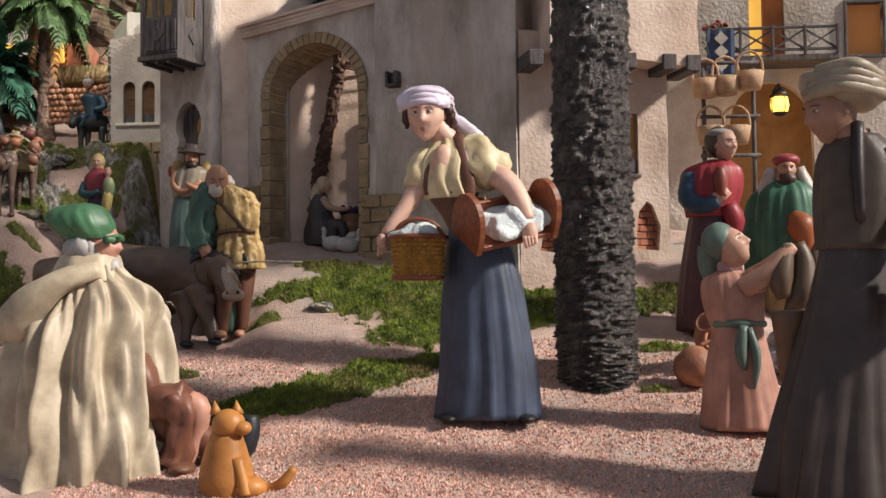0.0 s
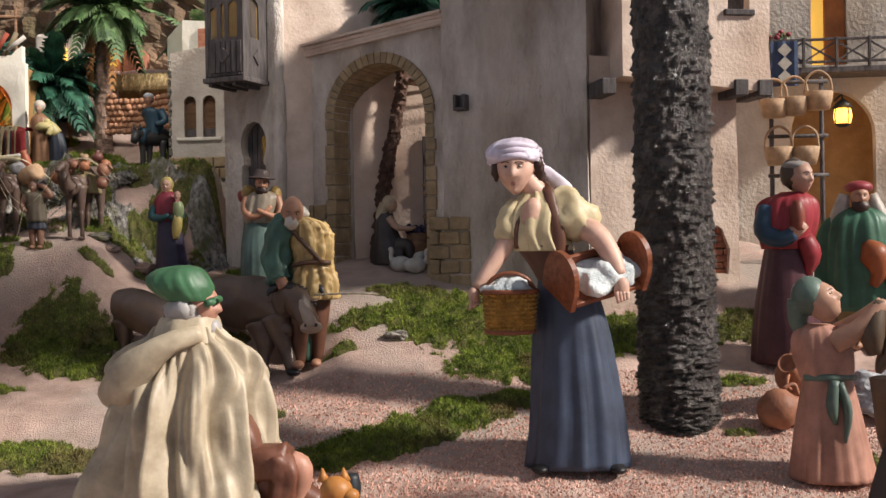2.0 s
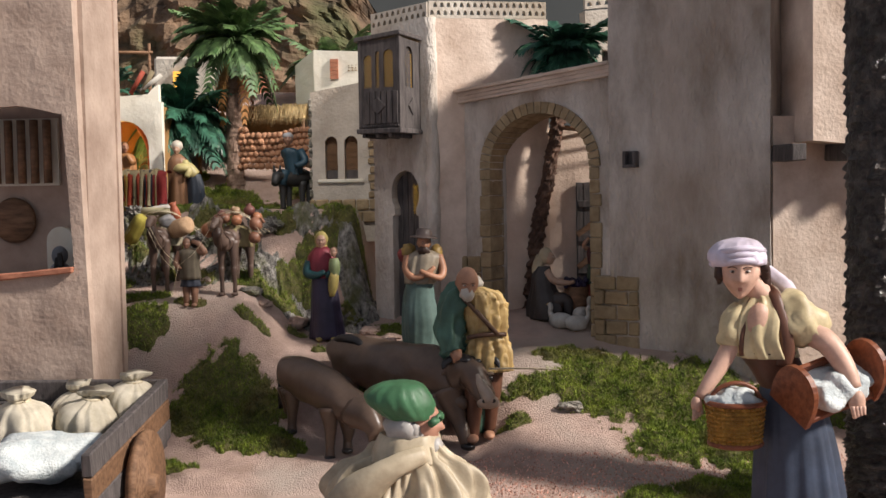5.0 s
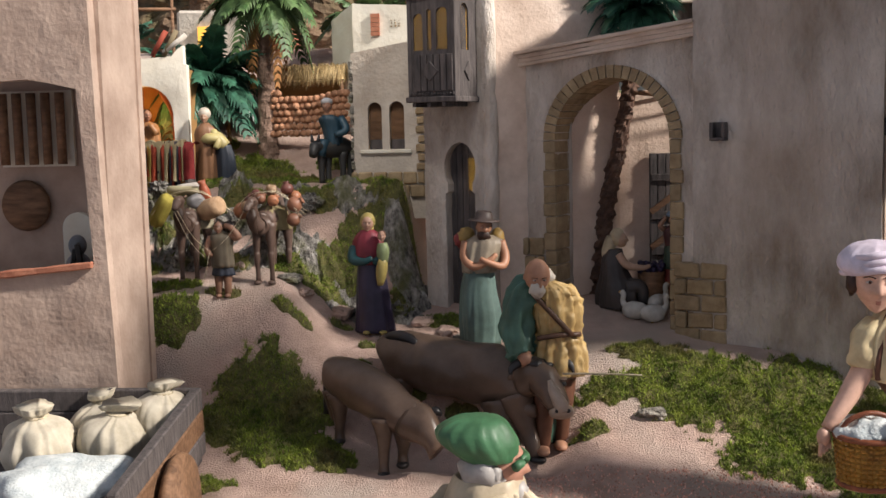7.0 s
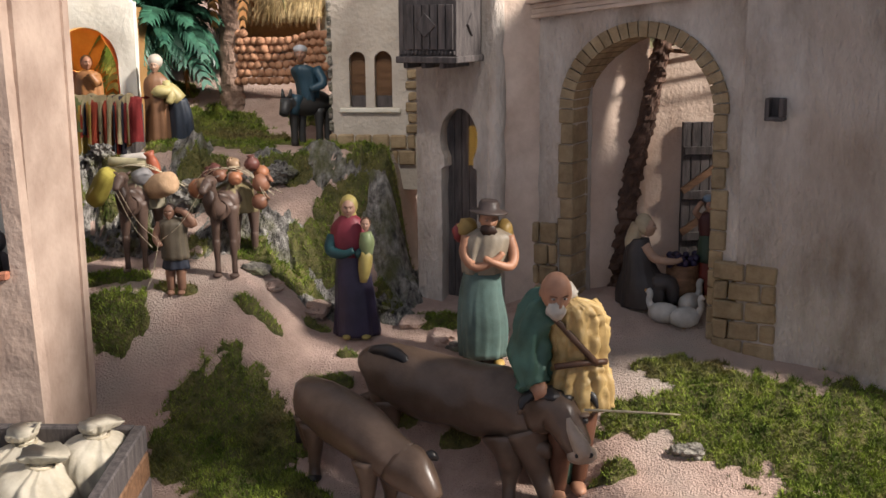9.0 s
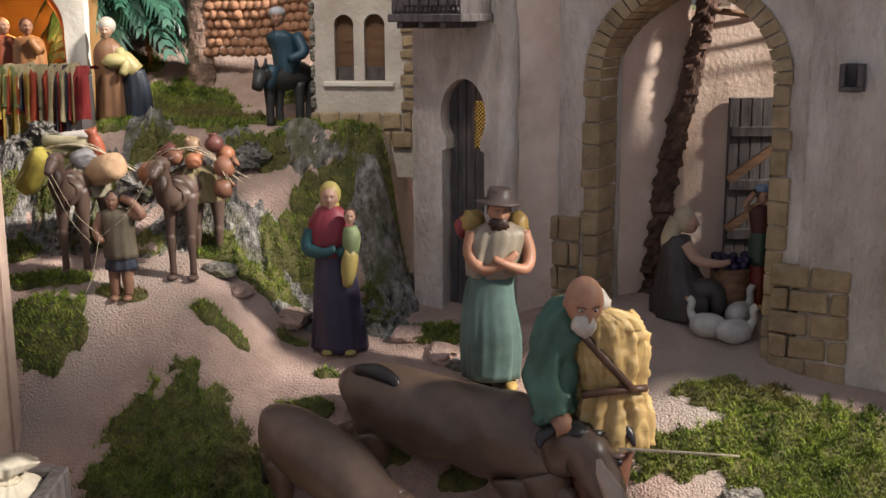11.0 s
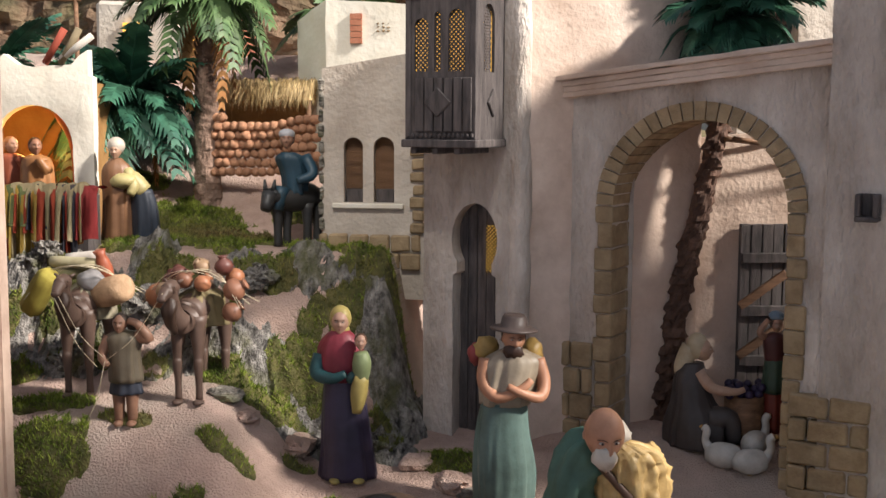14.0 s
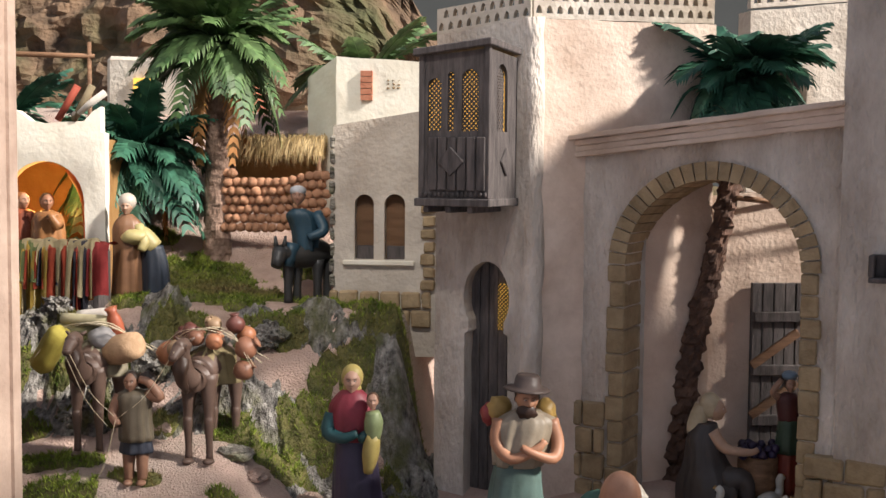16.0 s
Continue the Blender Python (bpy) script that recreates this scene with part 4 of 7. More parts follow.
def frond(length, width, droop, leaflets, rise):
    """One feather leaf along +x: a rib with two rows of broad, folded, drooping leaflets."""
    bm = bmesh.new()
    pos = lambda s: Vector((length * s * (1 - 0.15 * droop * s), 0, length * (rise * s - droop * s * s)))
    limb(bm, [(*pos(s), 0.0011 * (1.1 - s)) for s in (0, 0.3, 0.6, 1)], 0, 5, 2)
    for k in range(leaflets):
        s = 0.1 + 0.88 * k / leaflets
        for sg in (-1, 1):
            b, d = pos(s), (pos(min(1, s + 0.03)) - pos(s - 0.03)).normalized()
            w = width * (math.sin(math.pi * min(1, s * 0.82 + 0.16)) ** 0.7) * random.uniform(0.85, 1.1)
            side = Vector((0, sg, 0))
            h_ = length / leaflets * 1.05
            mid = b + d * w * 0.42 + side * w * 0.55 + Vector((0, 0, w * random.uniform(0.0, 0.1)))
            tip = b + d * w * 0.95 + side * w * 0.95 - Vector((0, 0, w * random.uniform(0.2, 0.5)))
            v = [bm.verts.new(q) for q in (b - d * h_ * 0.5, b + d * h_ * 0.5, mid + d * h_ * 0.62, tip, mid - d * h_ * 0.62)]
            bm.faces.new((v[0], v[1], v[2], v[4]))
            bm.faces.new((v[4], v[2], v[3]))
    return bm


def palm(name, label, x, y, z, pts, tmat, rows, cols, amp, crown, fronds, length, width, fmat, dry=0, seed=1):
    random.seed(seed)
    root = thing(name, pose(x, y, z), label, "palm tree")
    if pts:
        bm = bmesh.new()
        trunk(bm, pts, rows, cols, amp)
        part("trunk", bm, tmat, root)
    kinds = [link("frond", frond(length, width, d, 17, r), fmat) for d, r in ((0.35, 0.9), (0.75, 0.75), (1.0, 0.5), (1.15, 0.2))]
    for i in range(fronds):
        s = i / fronds
        k = kinds[min(3, int(s * 4 + random.uniform(-0.3, 0.3)) % 4)]
        o = new("frond", k.data)
        o.parent = root
        o.matrix_local = Matrix.Translation(crown) @ pose(0, 0, random.uniform(-0.003, 0.003), random.uniform(-12, 12), random.uniform(-14, 10), i * 137.5) @ Matrix.Scale(random.uniform(0.8, 1.1), 4)
    for k in kinds:
        bpy.data.objects.remove(k)
    if dry:
        dk = link("dry_frond", frond(length * 0.85, width * 0.6, 1.3, 16, 0.1), DRYFROND)
        for i in range(dry):
            o = new("dry_frond", dk.data)
            o.parent = root
            o["label"] = "hanging dry orange frond"
            o.matrix_local = Matrix.Translation(crown) @ pose(0, 0, -0.004, 0, 22, (35, 150, 250, 320)[i % 4])
        bpy.data.objects.remove(dk)
    return root


palm("palm_tree", "thick dark palm trunk with rough flaking bark", 0.0585, 0.935, height(0.0585, 0.92) - 0.006, [(0, 0, 0, 0.0335), (0, 0, 0.012, 0.0318), (-0.002, 0, 0.12, 0.0305), (-0.003, 0, 0.3, 0.030), (-0.004, 0, 0.55, 0.029)], BARK, 120, 24, 0.11, (-0.004, 0, 0.55), 14, 0.16, 0.03, FROND, 0, 3)
palm("palm_tree", "leaning palm with scaly trunk and dark green fronds", -0.235, 1.262, 0.165, [(0, 0, 0, 0.0085), (0.012, 0, 0.09, 0.0075), (0.03, -0.002, 0.18, 0.0065), (0.042, -0.003, 0.265, 0.007)], SCALEBARK, 44, 7, 0.42, (0.042, -0.003, 0.272), 46, 0.062, 0.017, FROND, 0, 4)
palm("palm_tree", "tall palm with olive fronds and dry orange leaves", -0.6, 1.405, 0.295, [(0, 0, 0, 0.0118), (0, 0, 0.06, 0.0098), (0, 0, 0.15, 0.0092), (0, 0, 0.175, 0.011)], PALMBARK, 26, 9, 0.12, (0, 0, 0.182), 54, 0.084, 0.019, FROND2, 4, 5)
palm("palm_bush", "low dark green palm bush", -0.668, 1.40, 0.33, [], None, 0, 0, 0, (0, 0, 0.055), 60, 0.085, 0.018, FROND, 3, 6)
palm("palm_bush", "low palm bush on the far ledge", -0.82, 1.48, 0.38, [], None, 0, 0, 0, (0, 0, 0.04), 22, 0.08, 0.015, FROND, 1, 7)
palm("palm_bush", "dark palm bush below the mountain", -0.5, 1.55, 0.44, [], None, 0, 0, 0, (0, 0, 0.02), 22, 0.09, 0.016, FROND2, 1, 8)
random.seed(11)

# thatched shelter and dry-stone wall
shelter = thing("thatched_shelter", pose(-0.6, 1.43, 0.3), "straw-thatched shelter behind a dry stone wall", "shelter")
sv, sf = [], []
for i in range(2600):
    x, y = random.uniform(0.0, 0.085), random.uniform(-0.012, 0.03)
    z = 0.106 - abs(y - 0.01) * 0.3 + random.uniform(-0.004, 0.004)
    dx, dz, dy = random.uniform(-0.004, 0.004), -random.uniform(0.006, 0.02), -random.uniform(0.001, 0.008)
    k = len(sv)
    sv += [(x, y, z), (x + 0.0008, y, z), (x + dx, y + dy, z + dz)]
    sf.append((k, k + 1, k + 2))
o = arrays("thatch", sv, sf, STRAW, shelter)
bm = bmesh.new()
box(bm, 0.002, 0.083, -0.008, 0.03, 0.09, 0.098)
part("roof_bed", bm, STRAW, shelter)
for u in (0.004, 0.08):
    bm = bmesh.new()
    limb(bm, [(u, 0.005, 0, 0.003), (u, 0.005, 0.095, 0.0026)], 0, 8, 2)
    part("post", bm, WOOD, shelter)
bm = bmesh.new()
box(bm, 0.0, 0.09, 0.03, 0.04, 0, 0.095)
part("rear_wall", bm, OAK, shelter)
drywall = thing("stone_wall", pose(-0.592, 1.40, 0.3), "reddish dry stone wall of rounded stones", "wall", kind="structure")
STONE_RED = material("reddish_fieldstone", (0.32, 0.15, 0.08), (0.5, 0.27, 0.16), 0.9, 60, 0.5, 300)
shared = []
for s in range(4):
    bm = bmesh.new()
    bmesh.ops.create_icosphere(bm, subdivisions=2, radius=1)
    for v in bm.verts:
        v.co *= 1 + 0.28 * noise.noise(v.co * 1.4 + Vector((s * 5, 0, 0)))
    shared.append(link("fieldstone", bm, STONE_RED, smooth=True))
for i in range(80):
    o = new("fieldstone", shared[i % 4].data)
    o.parent = drywall
    c, r = i % 13, i // 13
    o.matrix_local = pose(c * 0.0068 + (r % 2) * 0.0034, random.uniform(-0.002, 0.002), 0.03 + r * 0.0075 + 0.006 * step(6, 11, c), random.uniform(-30, 30), 0, random.uniform(0, 360)) @ Matrix.Diagonal((0.0046, 0.004, 0.0042, 1))
for o in shared:
    bpy.data.objects.remove(o)

# ---- figurines: each is one painted plaster casting ----
SKIN, SKIN2 = (0.56, 0.35, 0.26), (0.36, 0.19, 0.12)


def figurine(name, x, y, unit, yaw, shape, paints, label, category="figurine", dz=-0.0012):
    """One casting; shape(bm) works in the figurine's own modelling unit."""
    bm = bmesh.new()
    shape(bm)
    bm.transform(Matrix.Scale(unit, 4))
    ob = tagged(link(name, bm, [paint(*p) for p in (list(paints) + [paints[0]] * 9)[:9]] + [paint(0.05, 0.025, 0.018), paint(0.44, 0.20, 0.16), paint(0.6, 0.56, 0.52)], smooth=True), label, category)
    ob.matrix_world = pose(x, y, height(x, y) + dz, 0, 0, yaw)
    return ob


def head(bm, x, y, z, s, skin, hair=None, nose=(0, -1), pitch=0.0):
    """A modelled head: brow, sockets, nose, lips and chin on one skull, with painted eyes."""
    f = Vector((nose[0], nose[1], 0)).normalized()
    lat = Vector((-f.y, f.x, 0))
    turn = Matrix((lat, f, Vector((0, 0, 1)))).transposed().to_4x4() @ Matrix.Rotation(radians(pitch), 4, "X")
    place = Matrix.Translation((x, y, z)) @ turn
    g = lambda v, c, w: math.exp(-(((v - c) / w) ** 2))
    n, m = 44, 36

    def skull(a, b, c):
        jaw = 1 - 0.42 * max(0.0, -c) ** 1.4
        q = Vector((a * 0.74 * jaw, b * 0.84 * (1 - 0.12 * max(0.0, -c) if b < 0 else 1), c * 1.05))
        if b > 0:
            ridge = min(1.0, max(0.0, (0.30 - c) / 0.5)) if c > -0.20 else max(0.0, 1 - (-0.20 - c) / 0.10)
            d = 0.26 * ridge * g(a, 0, 0.13 + 0.05 * ridge)
            d -= 0.13 * (g(a, 0.36, 0.17) + g(a, -0.36, 0.17)) * g(c, 0.13, 0.12)
            d += 0.05 * g(c, 0.34, 0.10) * g(a, 0, 0.6)
            d += 0.06 * g(a, 0, 0.17) * (g(c, -0.42, 0.05) + g(c, -0.54, 0.05))
            d += 0.13 * g(a, 0, 0.24) * g(c, -0.82, 0.16)
            d += 0.04 * (g(a, 0.45, 0.18) + g(a, -0.45, 0.18)) * g(c, -0.2, 0.18)
            q.y += d
        return q

    rows = []
    for j in range(1, m):
        ph = math.pi * j / m
        rows.append([bm.verts.new(place @ (skull(math.sin(ph) * math.cos(2 * math.pi * i / n), math.sin(ph) * math.sin(2 * math.pi * i / n), math.cos(ph)) * s)) for i in range(n)])
    for j, (r0, r1) in enumerate(zip(rows, rows[1:])):
        c = math.cos(math.pi * (j + 1.5) / m)
        for i in range(n):
            a = math.sin(math.pi * (j + 1.5) / m) * math.cos(2 * math.pi * (i + 0.5) / n)
            fc = bm.faces.new((r0[i], r0[(i + 1) % n], r1[(i + 1) % n], r1[i]))
            lips = -0.55 < c < -0.40 and abs(a) < 0.17 and i < n / 2
            fc.material_index, fc.smooth = (10 if lips else skin), True
    cap(bm, list(reversed(rows[0])), skin)
    cap(bm, rows[-1], skin)
    for sg in (-1, 1):
        e = Vector((sg * 0.27, 0.70, 0.14)) * s
        ball(bm, place @ e, (0.115 * s, 0.07 * s, 0.045 * s), 11, 10, 8, turn)
        ball(bm, place @ (e + Vector((-0.01 * sg, 0.05, 0)) * s), (0.055 * s, 0.035 * s, 0.046 * s), 9, 8, 6, turn)
        brow = [(0.10, 0.82, 0.28), (0.26, 0.79, 0.335), (0.44, 0.66, 0.27)]
        limb(bm, [(*(place @ (Vector((sg * u, v, w)) * s)), 0.017 * s) for u, v, w in brow], 9, 6, 3)
        ball(bm, place @ (Vector((sg * 0.72, -0.06, -0.02)) * s), (0.07 * s, 0.13 * s, 0.2 * s), skin, 8, 6, turn)
    if hair is not None:
        ball(bm, place @ (Vector((0, -0.2, 0.18)) * s), (0.82 * s, 0.84 * s, 0.98 * s), hair, 20, 14, turn, 0.1)


def basket_woman(bm):
    robe(bm, [(-2, 0, 4, 91, 62), (-2, 0, 90, 83, 57), (-7, 0, 190, 74, 50), (-13, 0, 270, 64, 45), (-22, 0, 345, 48, 37)], 0, 64, 0.05, 11, 0.4, 6)
    robe(bm, [(-20, 0, 336, 49, 38), (-40, -3, 366, 46, 37), (-56, -6, 392, 49, 39), (-60, -8, 402, 50, 40)], 2, 40, 0.0)
    robe(bm, [(-58, -8, 392, 50, 40), (-70, -9, 425, 52, 42), (-66, -6, 460, 54, 40), (-60, -3, 486, 44, 33), (-68, -5, 502, 22, 19)], 1, 56, 0.05, 14, 0.2, 5, False)
    limb(bm, [(-108, -32, 398, 5), (-110, -38, 430, 5), (-96, -24, 478, 5), (-82, -8, 502, 5)], 2, 8, 4)
    limb(bm, [(-42, -40, 380, 15), (-36, -46, 412, 13), (-42, -46, 452, 10), (-52, -28, 498, 10), (-54, 4, 508, 10)], 2, 12, 4, 0.0, 0.5)
    limb(bm, [(-60, 0, 484, 27), (-78, -8, 505, 21), (-96, -14, 530, 19)], 3, 16)
    ball(bm, (-82, -33, 458), (19, 16, 30), 3, 18, 12, Matrix.Rotation(radians(14), 4, "Y"))
    head(bm, -109, -20, 541, 46, 3, None, (-0.2, -0.98), -10)
    for k in range(5):
        ball(bm, (-70 + k * 2, -22 + k * 6, 548 - k * 9), (11, 13, 14), 5, 12, 8, None, 0.35)
    ball(bm, (-143, -20, 540), (9, 14, 22), 5, 12, 8, None, 0.3)
    ball(bm, (-96, 6, 544), (36, 36, 36), 5, rough=0.2)
    robe(bm, [(-110, -14, 553, 46, 44), (-111, -12, 562, 49, 48), (-111, -8, 576, 46, 46), (-108, -4, 590, 32, 34), (-104, 0, 596, 12, 14)], 4, 44, 0.035, 10, 0.8, 4, False)
    for k, zz in enumerate((556, 566, 576)):
        limb(bm, [(-154 + k * 3, -8, zz - 4, 6), (-138 + k * 2, -46, zz, 6), (-108, -58 + k * 3, zz + 4, 6), (-76 - k, -38, zz, 6), (-62 - k, 2, zz - 3, 6)], 4, 8, 5, 0.06)
    ball(bm, (-64, 12, 545), (12, 12, 11), 4, 12, 8, None, 0.3)
    limb(bm, [(-66, 12, 543, 9), (-44, 24, 530, 12), (-18, 32, 508, 12), (4, 34, 474, 8), (12, 36, 452, 3)], 4, 14, 5, 0.12, 0.5)
    limb(bm, [(-98, -4, 474, 20), (-114, -10, 450, 25), (-124, -16, 424, 22), (-126, -18, 412, 17)], 1, 24, 5, 0.12)
    limb(bm, [(-120, -16, 420, 16), (-140, -24, 386, 15.5), (-164, -34, 352, 12.5), (-182, -40, 328, 9)], 3, 14)
    ball(bm, (-187, -42, 316), (10, 10, 15), 3)
    for q in range(4):
        limb(bm, [(-191 + q * 4, -46 + q * 2, 308, 3.8), (-194 + q * 5, -50 + q * 2, 290 + q * 3, 3)], 3, 8, 3)
    limb(bm, [(-44, 0, 488, 28), (-22, -8, 468, 38), (2, -20, 440, 36), (14, -28, 420, 24)], 1, 28, 5, 0.12)
    limb(bm, [(4, -26, 438, 23), (34, -44, 416, 20), (54, -62, 382, 17.5), (66, -78, 346, 13)], 3, 18, 5)
    ball(bm, (68, -84, 326), (14, 12, 20), 3)
    for q in range(4):
        limb(bm, [(58 + q * 6, -92, 320, 4.4), (62 + q * 5, -92, 300 + q * 2, 3.6)], 3, 8, 3)
    for sx, yy in ((-74, -34), (62, -46)):
        ball(bm, (sx, yy, 6), (16, 28, 9), 7)


YB = 4.2
figurine("woman_figurine", -0.0255, 0.852, 0.000414, YB, basket_woman, [(0.05, 0.066, 0.105), (0.66, 0.55, 0.33), (0.12, 0.05, 0.03), (0.68, 0.43, 0.33), (0.66, 0.59, 0.70), (0.045, 0.02, 0.014), (0.5, 0.14, 0.1), (0.012, 0.01, 0.01)], "painted figurine of a woman in navy skirt and lilac headscarf")
WB = pose(-0.0255, 0.852, height(-0.0255, 0.852) - 0.0012, 0, 0, YB)
U = 0.000414
basket = thing("basket", WB @ pose(-124 * U, -50 * U, 252 * U), "small golden wicker basket filled with white linen", "basket")
bm = bmesh.new()
lathe(bm, [(38 * U, 0), (41 * U, 2 * U), (44 * U, 35 * U), (47 * U, 70 * U), (45 * U, 70 * U), (40 * U, 50 * U)], 36)
part("body", bm, WICKER, basket, smooth=True)
for i in range(9):
    bm = bmesh.new()
    r = (41.5 + 5.5 * i / 8) * U
    for a in range(36):
        t0, t1 = 2 * math.pi * a / 36, 2 * math.pi * (a + 0.8) / 36
        o_ = r * (1.0 + (0.03 if (a + i) % 2 else -0.005))
        limb(bm, [(o_ * math.cos(t0), o_ * math.sin(t0), (5 + i * 7.4) * U, 3 * U), (o_ * math.cos(t1), o_ * math.sin(t1), (5 + i * 7.4) * U, 3 * U)], 0, 4, 1)
    part("woven_band", bm, WICKER, basket)
for z, r, nm in ((0, 43, "base_ring"), (70, 49, "rim")):
    bm = bmesh.new()
    pts = [(r * U * math.cos(a), r * U * math.sin(a), z * U, 4.5 * U) for a in np.linspace(0, 2 * math.pi, 25)]
    limb(bm, pts, 0, 6, 1)
    part(nm, bm, REDWOOD, basket, smooth=True)
bm = bmesh.new()
limb(bm, [(-46 * U, 0, 68 * U, 4 * U), (-30 * U, -4 * U, 92 * U, 4 * U), (0, -4 * U, 102 * U, 4 * U), (30 * U, 0, 92 * U, 4 * U), (46 * U, 0, 68 * U, 4 * U)], 0, 8, 4)
part("handle", bm, REDWOOD, basket, smooth=True)
bm = bmesh.new()
ball(bm, (0, 0, 68 * U), (45 * U, 45 * U, 26 * U), 0, 24, 16, None, 0.5)
part("linen", bm, LINEN, basket, "crumpled white linen", smooth=True)
cradle = thing("wooden_tray_box", WB @ pose(36 * U, -42 * U, 334 * U, 34, -12, 28), "varnished wooden carrying trough with white linen", "box")
for u0, u1 in ((-84, -74), (72, 82)):
    bm = slab([(-44 * U, -6 * U), (44 * U, -6 * U), (46 * U, 30 * U)] + arc(0, 40 * U, 44 * U, 10, 170, 12, 46 * U) + [(-46 * U, 30 * U)], [], 0, 10 * U)
    bm.transform(Matrix.Translation((u0 * U, 0, 0)) @ Matrix.Rotation(radians(90), 4, "Z"))
    part("end_board", bm, REDWOOD, cradle)
bm = bmesh.new()
box(bm, -80 * U, 78 * U, -40 * U, 40 * U, -4 * U, 6 * U, 1.5 * U)
part("bottom_board", bm, REDWOOD, cradle)
bm = bmesh.new()
box(bm, -80 * U, 78 * U, 34 * U, 42 * U, 0, 46 * U, 1.5 * U)
part("side_board", bm, REDWOOD, cradle)
bm = bmesh.new()
ball(bm, (5 * U, -4 * U, 22 * U), (74 * U, 42 * U, 26 * U), 0, 60, 40, None, 0.4)
for v in bm.verts:
    v.co.z += 7 * U * noise.noise(v.co * 75) + 3 * U * noise.noise(v.co * 190)
part("linen", bm, LINEN, cradle, "crumpled bluish-white linen", smooth=True)
bm = bmesh.new()
box(bm, -92 * U, -84 * U, -24 * U, 2 * U, 22 * U, 38 * U, 2 * U)
part("handle_block", bm, OAK, cradle)


def seated_man(bm):
    robe(bm, [(-4, 0, -50, 182, 120), (-4, 4, 50, 168, 112), (-4, 8, 140, 140, 102), (0, 10, 220, 128, 92), (2, 10, 276, 124, 76), (6, 8, 318, 92, 60), (10, 6, 336, 62, 48), (12, 4, 356, 48, 42)], 0, 130, 0.14, 10, 1.2, 8, False)
    robe(bm, [(8, 6, 326, 66, 56), (8, 4, 346, 60, 52), (10, 4, 366, 54, 48), (11, 4, 374, 48, 42), (11, 4, 360, 40, 36)], 0, 50, 0.03, 6)
    # hood lying on the back and heavy drapes
    limb(bm, [(40, -44, 346, 14), (-10, -62, 330, 20), (-70, -60, 290, 30), (-112, -36, 246, 34), (-116, -8, 226, 20)], 0, 26, 6, 0.06, 0.8)
    head(bm, 26, 0, 392, 46, 1, None, (0.97, -0.24))
    ball(bm, (4, -4, 384), (36, 40, 36), 2, 20, 14, None, 0.25)
    for k in range(5):
        ball(bm, (22 - k * 9, -34 + k * 2, 386 - (k % 2) * 8), (10, 9, 14), 2, 10, 8, None, 0.3)
    ball(bm, (54, -8, 352), (15, 18, 17), 2, rough=0.25)
    robe(bm, [(14, 0, 402, 44, 42), (8, 0, 412, 50, 48), (-2, 0, 428, 58, 52), (-8, 0, 446, 54, 49), (-4, 0, 460, 38, 36), (2, 0, 466, 12, 12)], 3, 50, 0.03, 8, 0.5, 5, False)
    limb(bm, [(50, -44, 398, 7), (66, -14, 404, 7), (60, 26, 402, 7)], 3, 10, 4)
    limb(bm, [(80, -10, 190, 40), (104, -30, 150, 40), (126, -34, 116, 34)], 4, 20, 4, 0.1)
    limb(bm, [(80, -10, 90, 40), (140, -35, 114, 38), (192, -50, 116, 30)], 4, 24, 5, 0.14)
    limb(bm, [(170, -52, 128, 26), (186, -58, 90, 24), (180, -60, 40, 22), (168, -62, 8, 20)], 4, 24, 5, 0.2)
    limb(bm, [(194, -46, 116, 22), (213, -48, 104, 21), (208, -50, 56, 16), (190, -56, 8, 12)], 1, 16)
    ball(bm, (188, -70, 6), (24, 36, 12), 5)
    limb(bm, [(120, -20, 90, 44), (190, -30, 62, 34), (250, -40, 34, 22)], 4, 14, 4, 0.04)
    limb(bm, [(250, -40, 32, 20), (284, -44, 34, 22), (298, -44, 66, 20), (300, -44, 92, 14)], 6, 14)


figurine("seated_man_figurine", -0.302, 0.774, 0.000388, 6, seated_man, [(0.50, 0.42, 0.30), (0.52, 0.27, 0.19), (0.42, 0.4, 0.38), (0.06, 0.17, 0.08), (0.19, 0.075, 0.045), (0.16, 0.07, 0.04), (0.02, 0.025, 0.03)], "seated old man figurine in cream cape and green beret", dz=-0.004)


def cat(bm):
    limb(bm, [(-20, 0, -8, 40), (-26, 0, 25, 46), (-26, -4, 70, 36), (-24, -8, 104, 24)], 0, 18)
    ball(bm, (-20, -12, 116), (28, 28, 25), 0)
    ball(bm, (4, -22, 110), (16, 15, 12), 0)
    for sx in (-42, -6):
        limb(bm, [(sx, -8, 132, 11), (sx - 2, -8, 154, 1)], 0, 8, 2)
    limb(bm, [(-5, -25, 60, 13), (8, -35, 20, 10), (12, -38, 2, 10)], 0, 10)
    limb(bm, [(15, 5, 8, 12), (48, 0, 8, 9), (70, -8, 20, 9), (88, -8, 42, 7)], 0, 10)
    ball(bm, (12, -15, 12), (32, 28, 20), 0)


figurine("cat_figurine", -0.178, 0.722, 0.00038, 4, cat, [(0.5, 0.21, 0.05)], "sitting ginger cat figurine on the gravel", dz=-0.002)


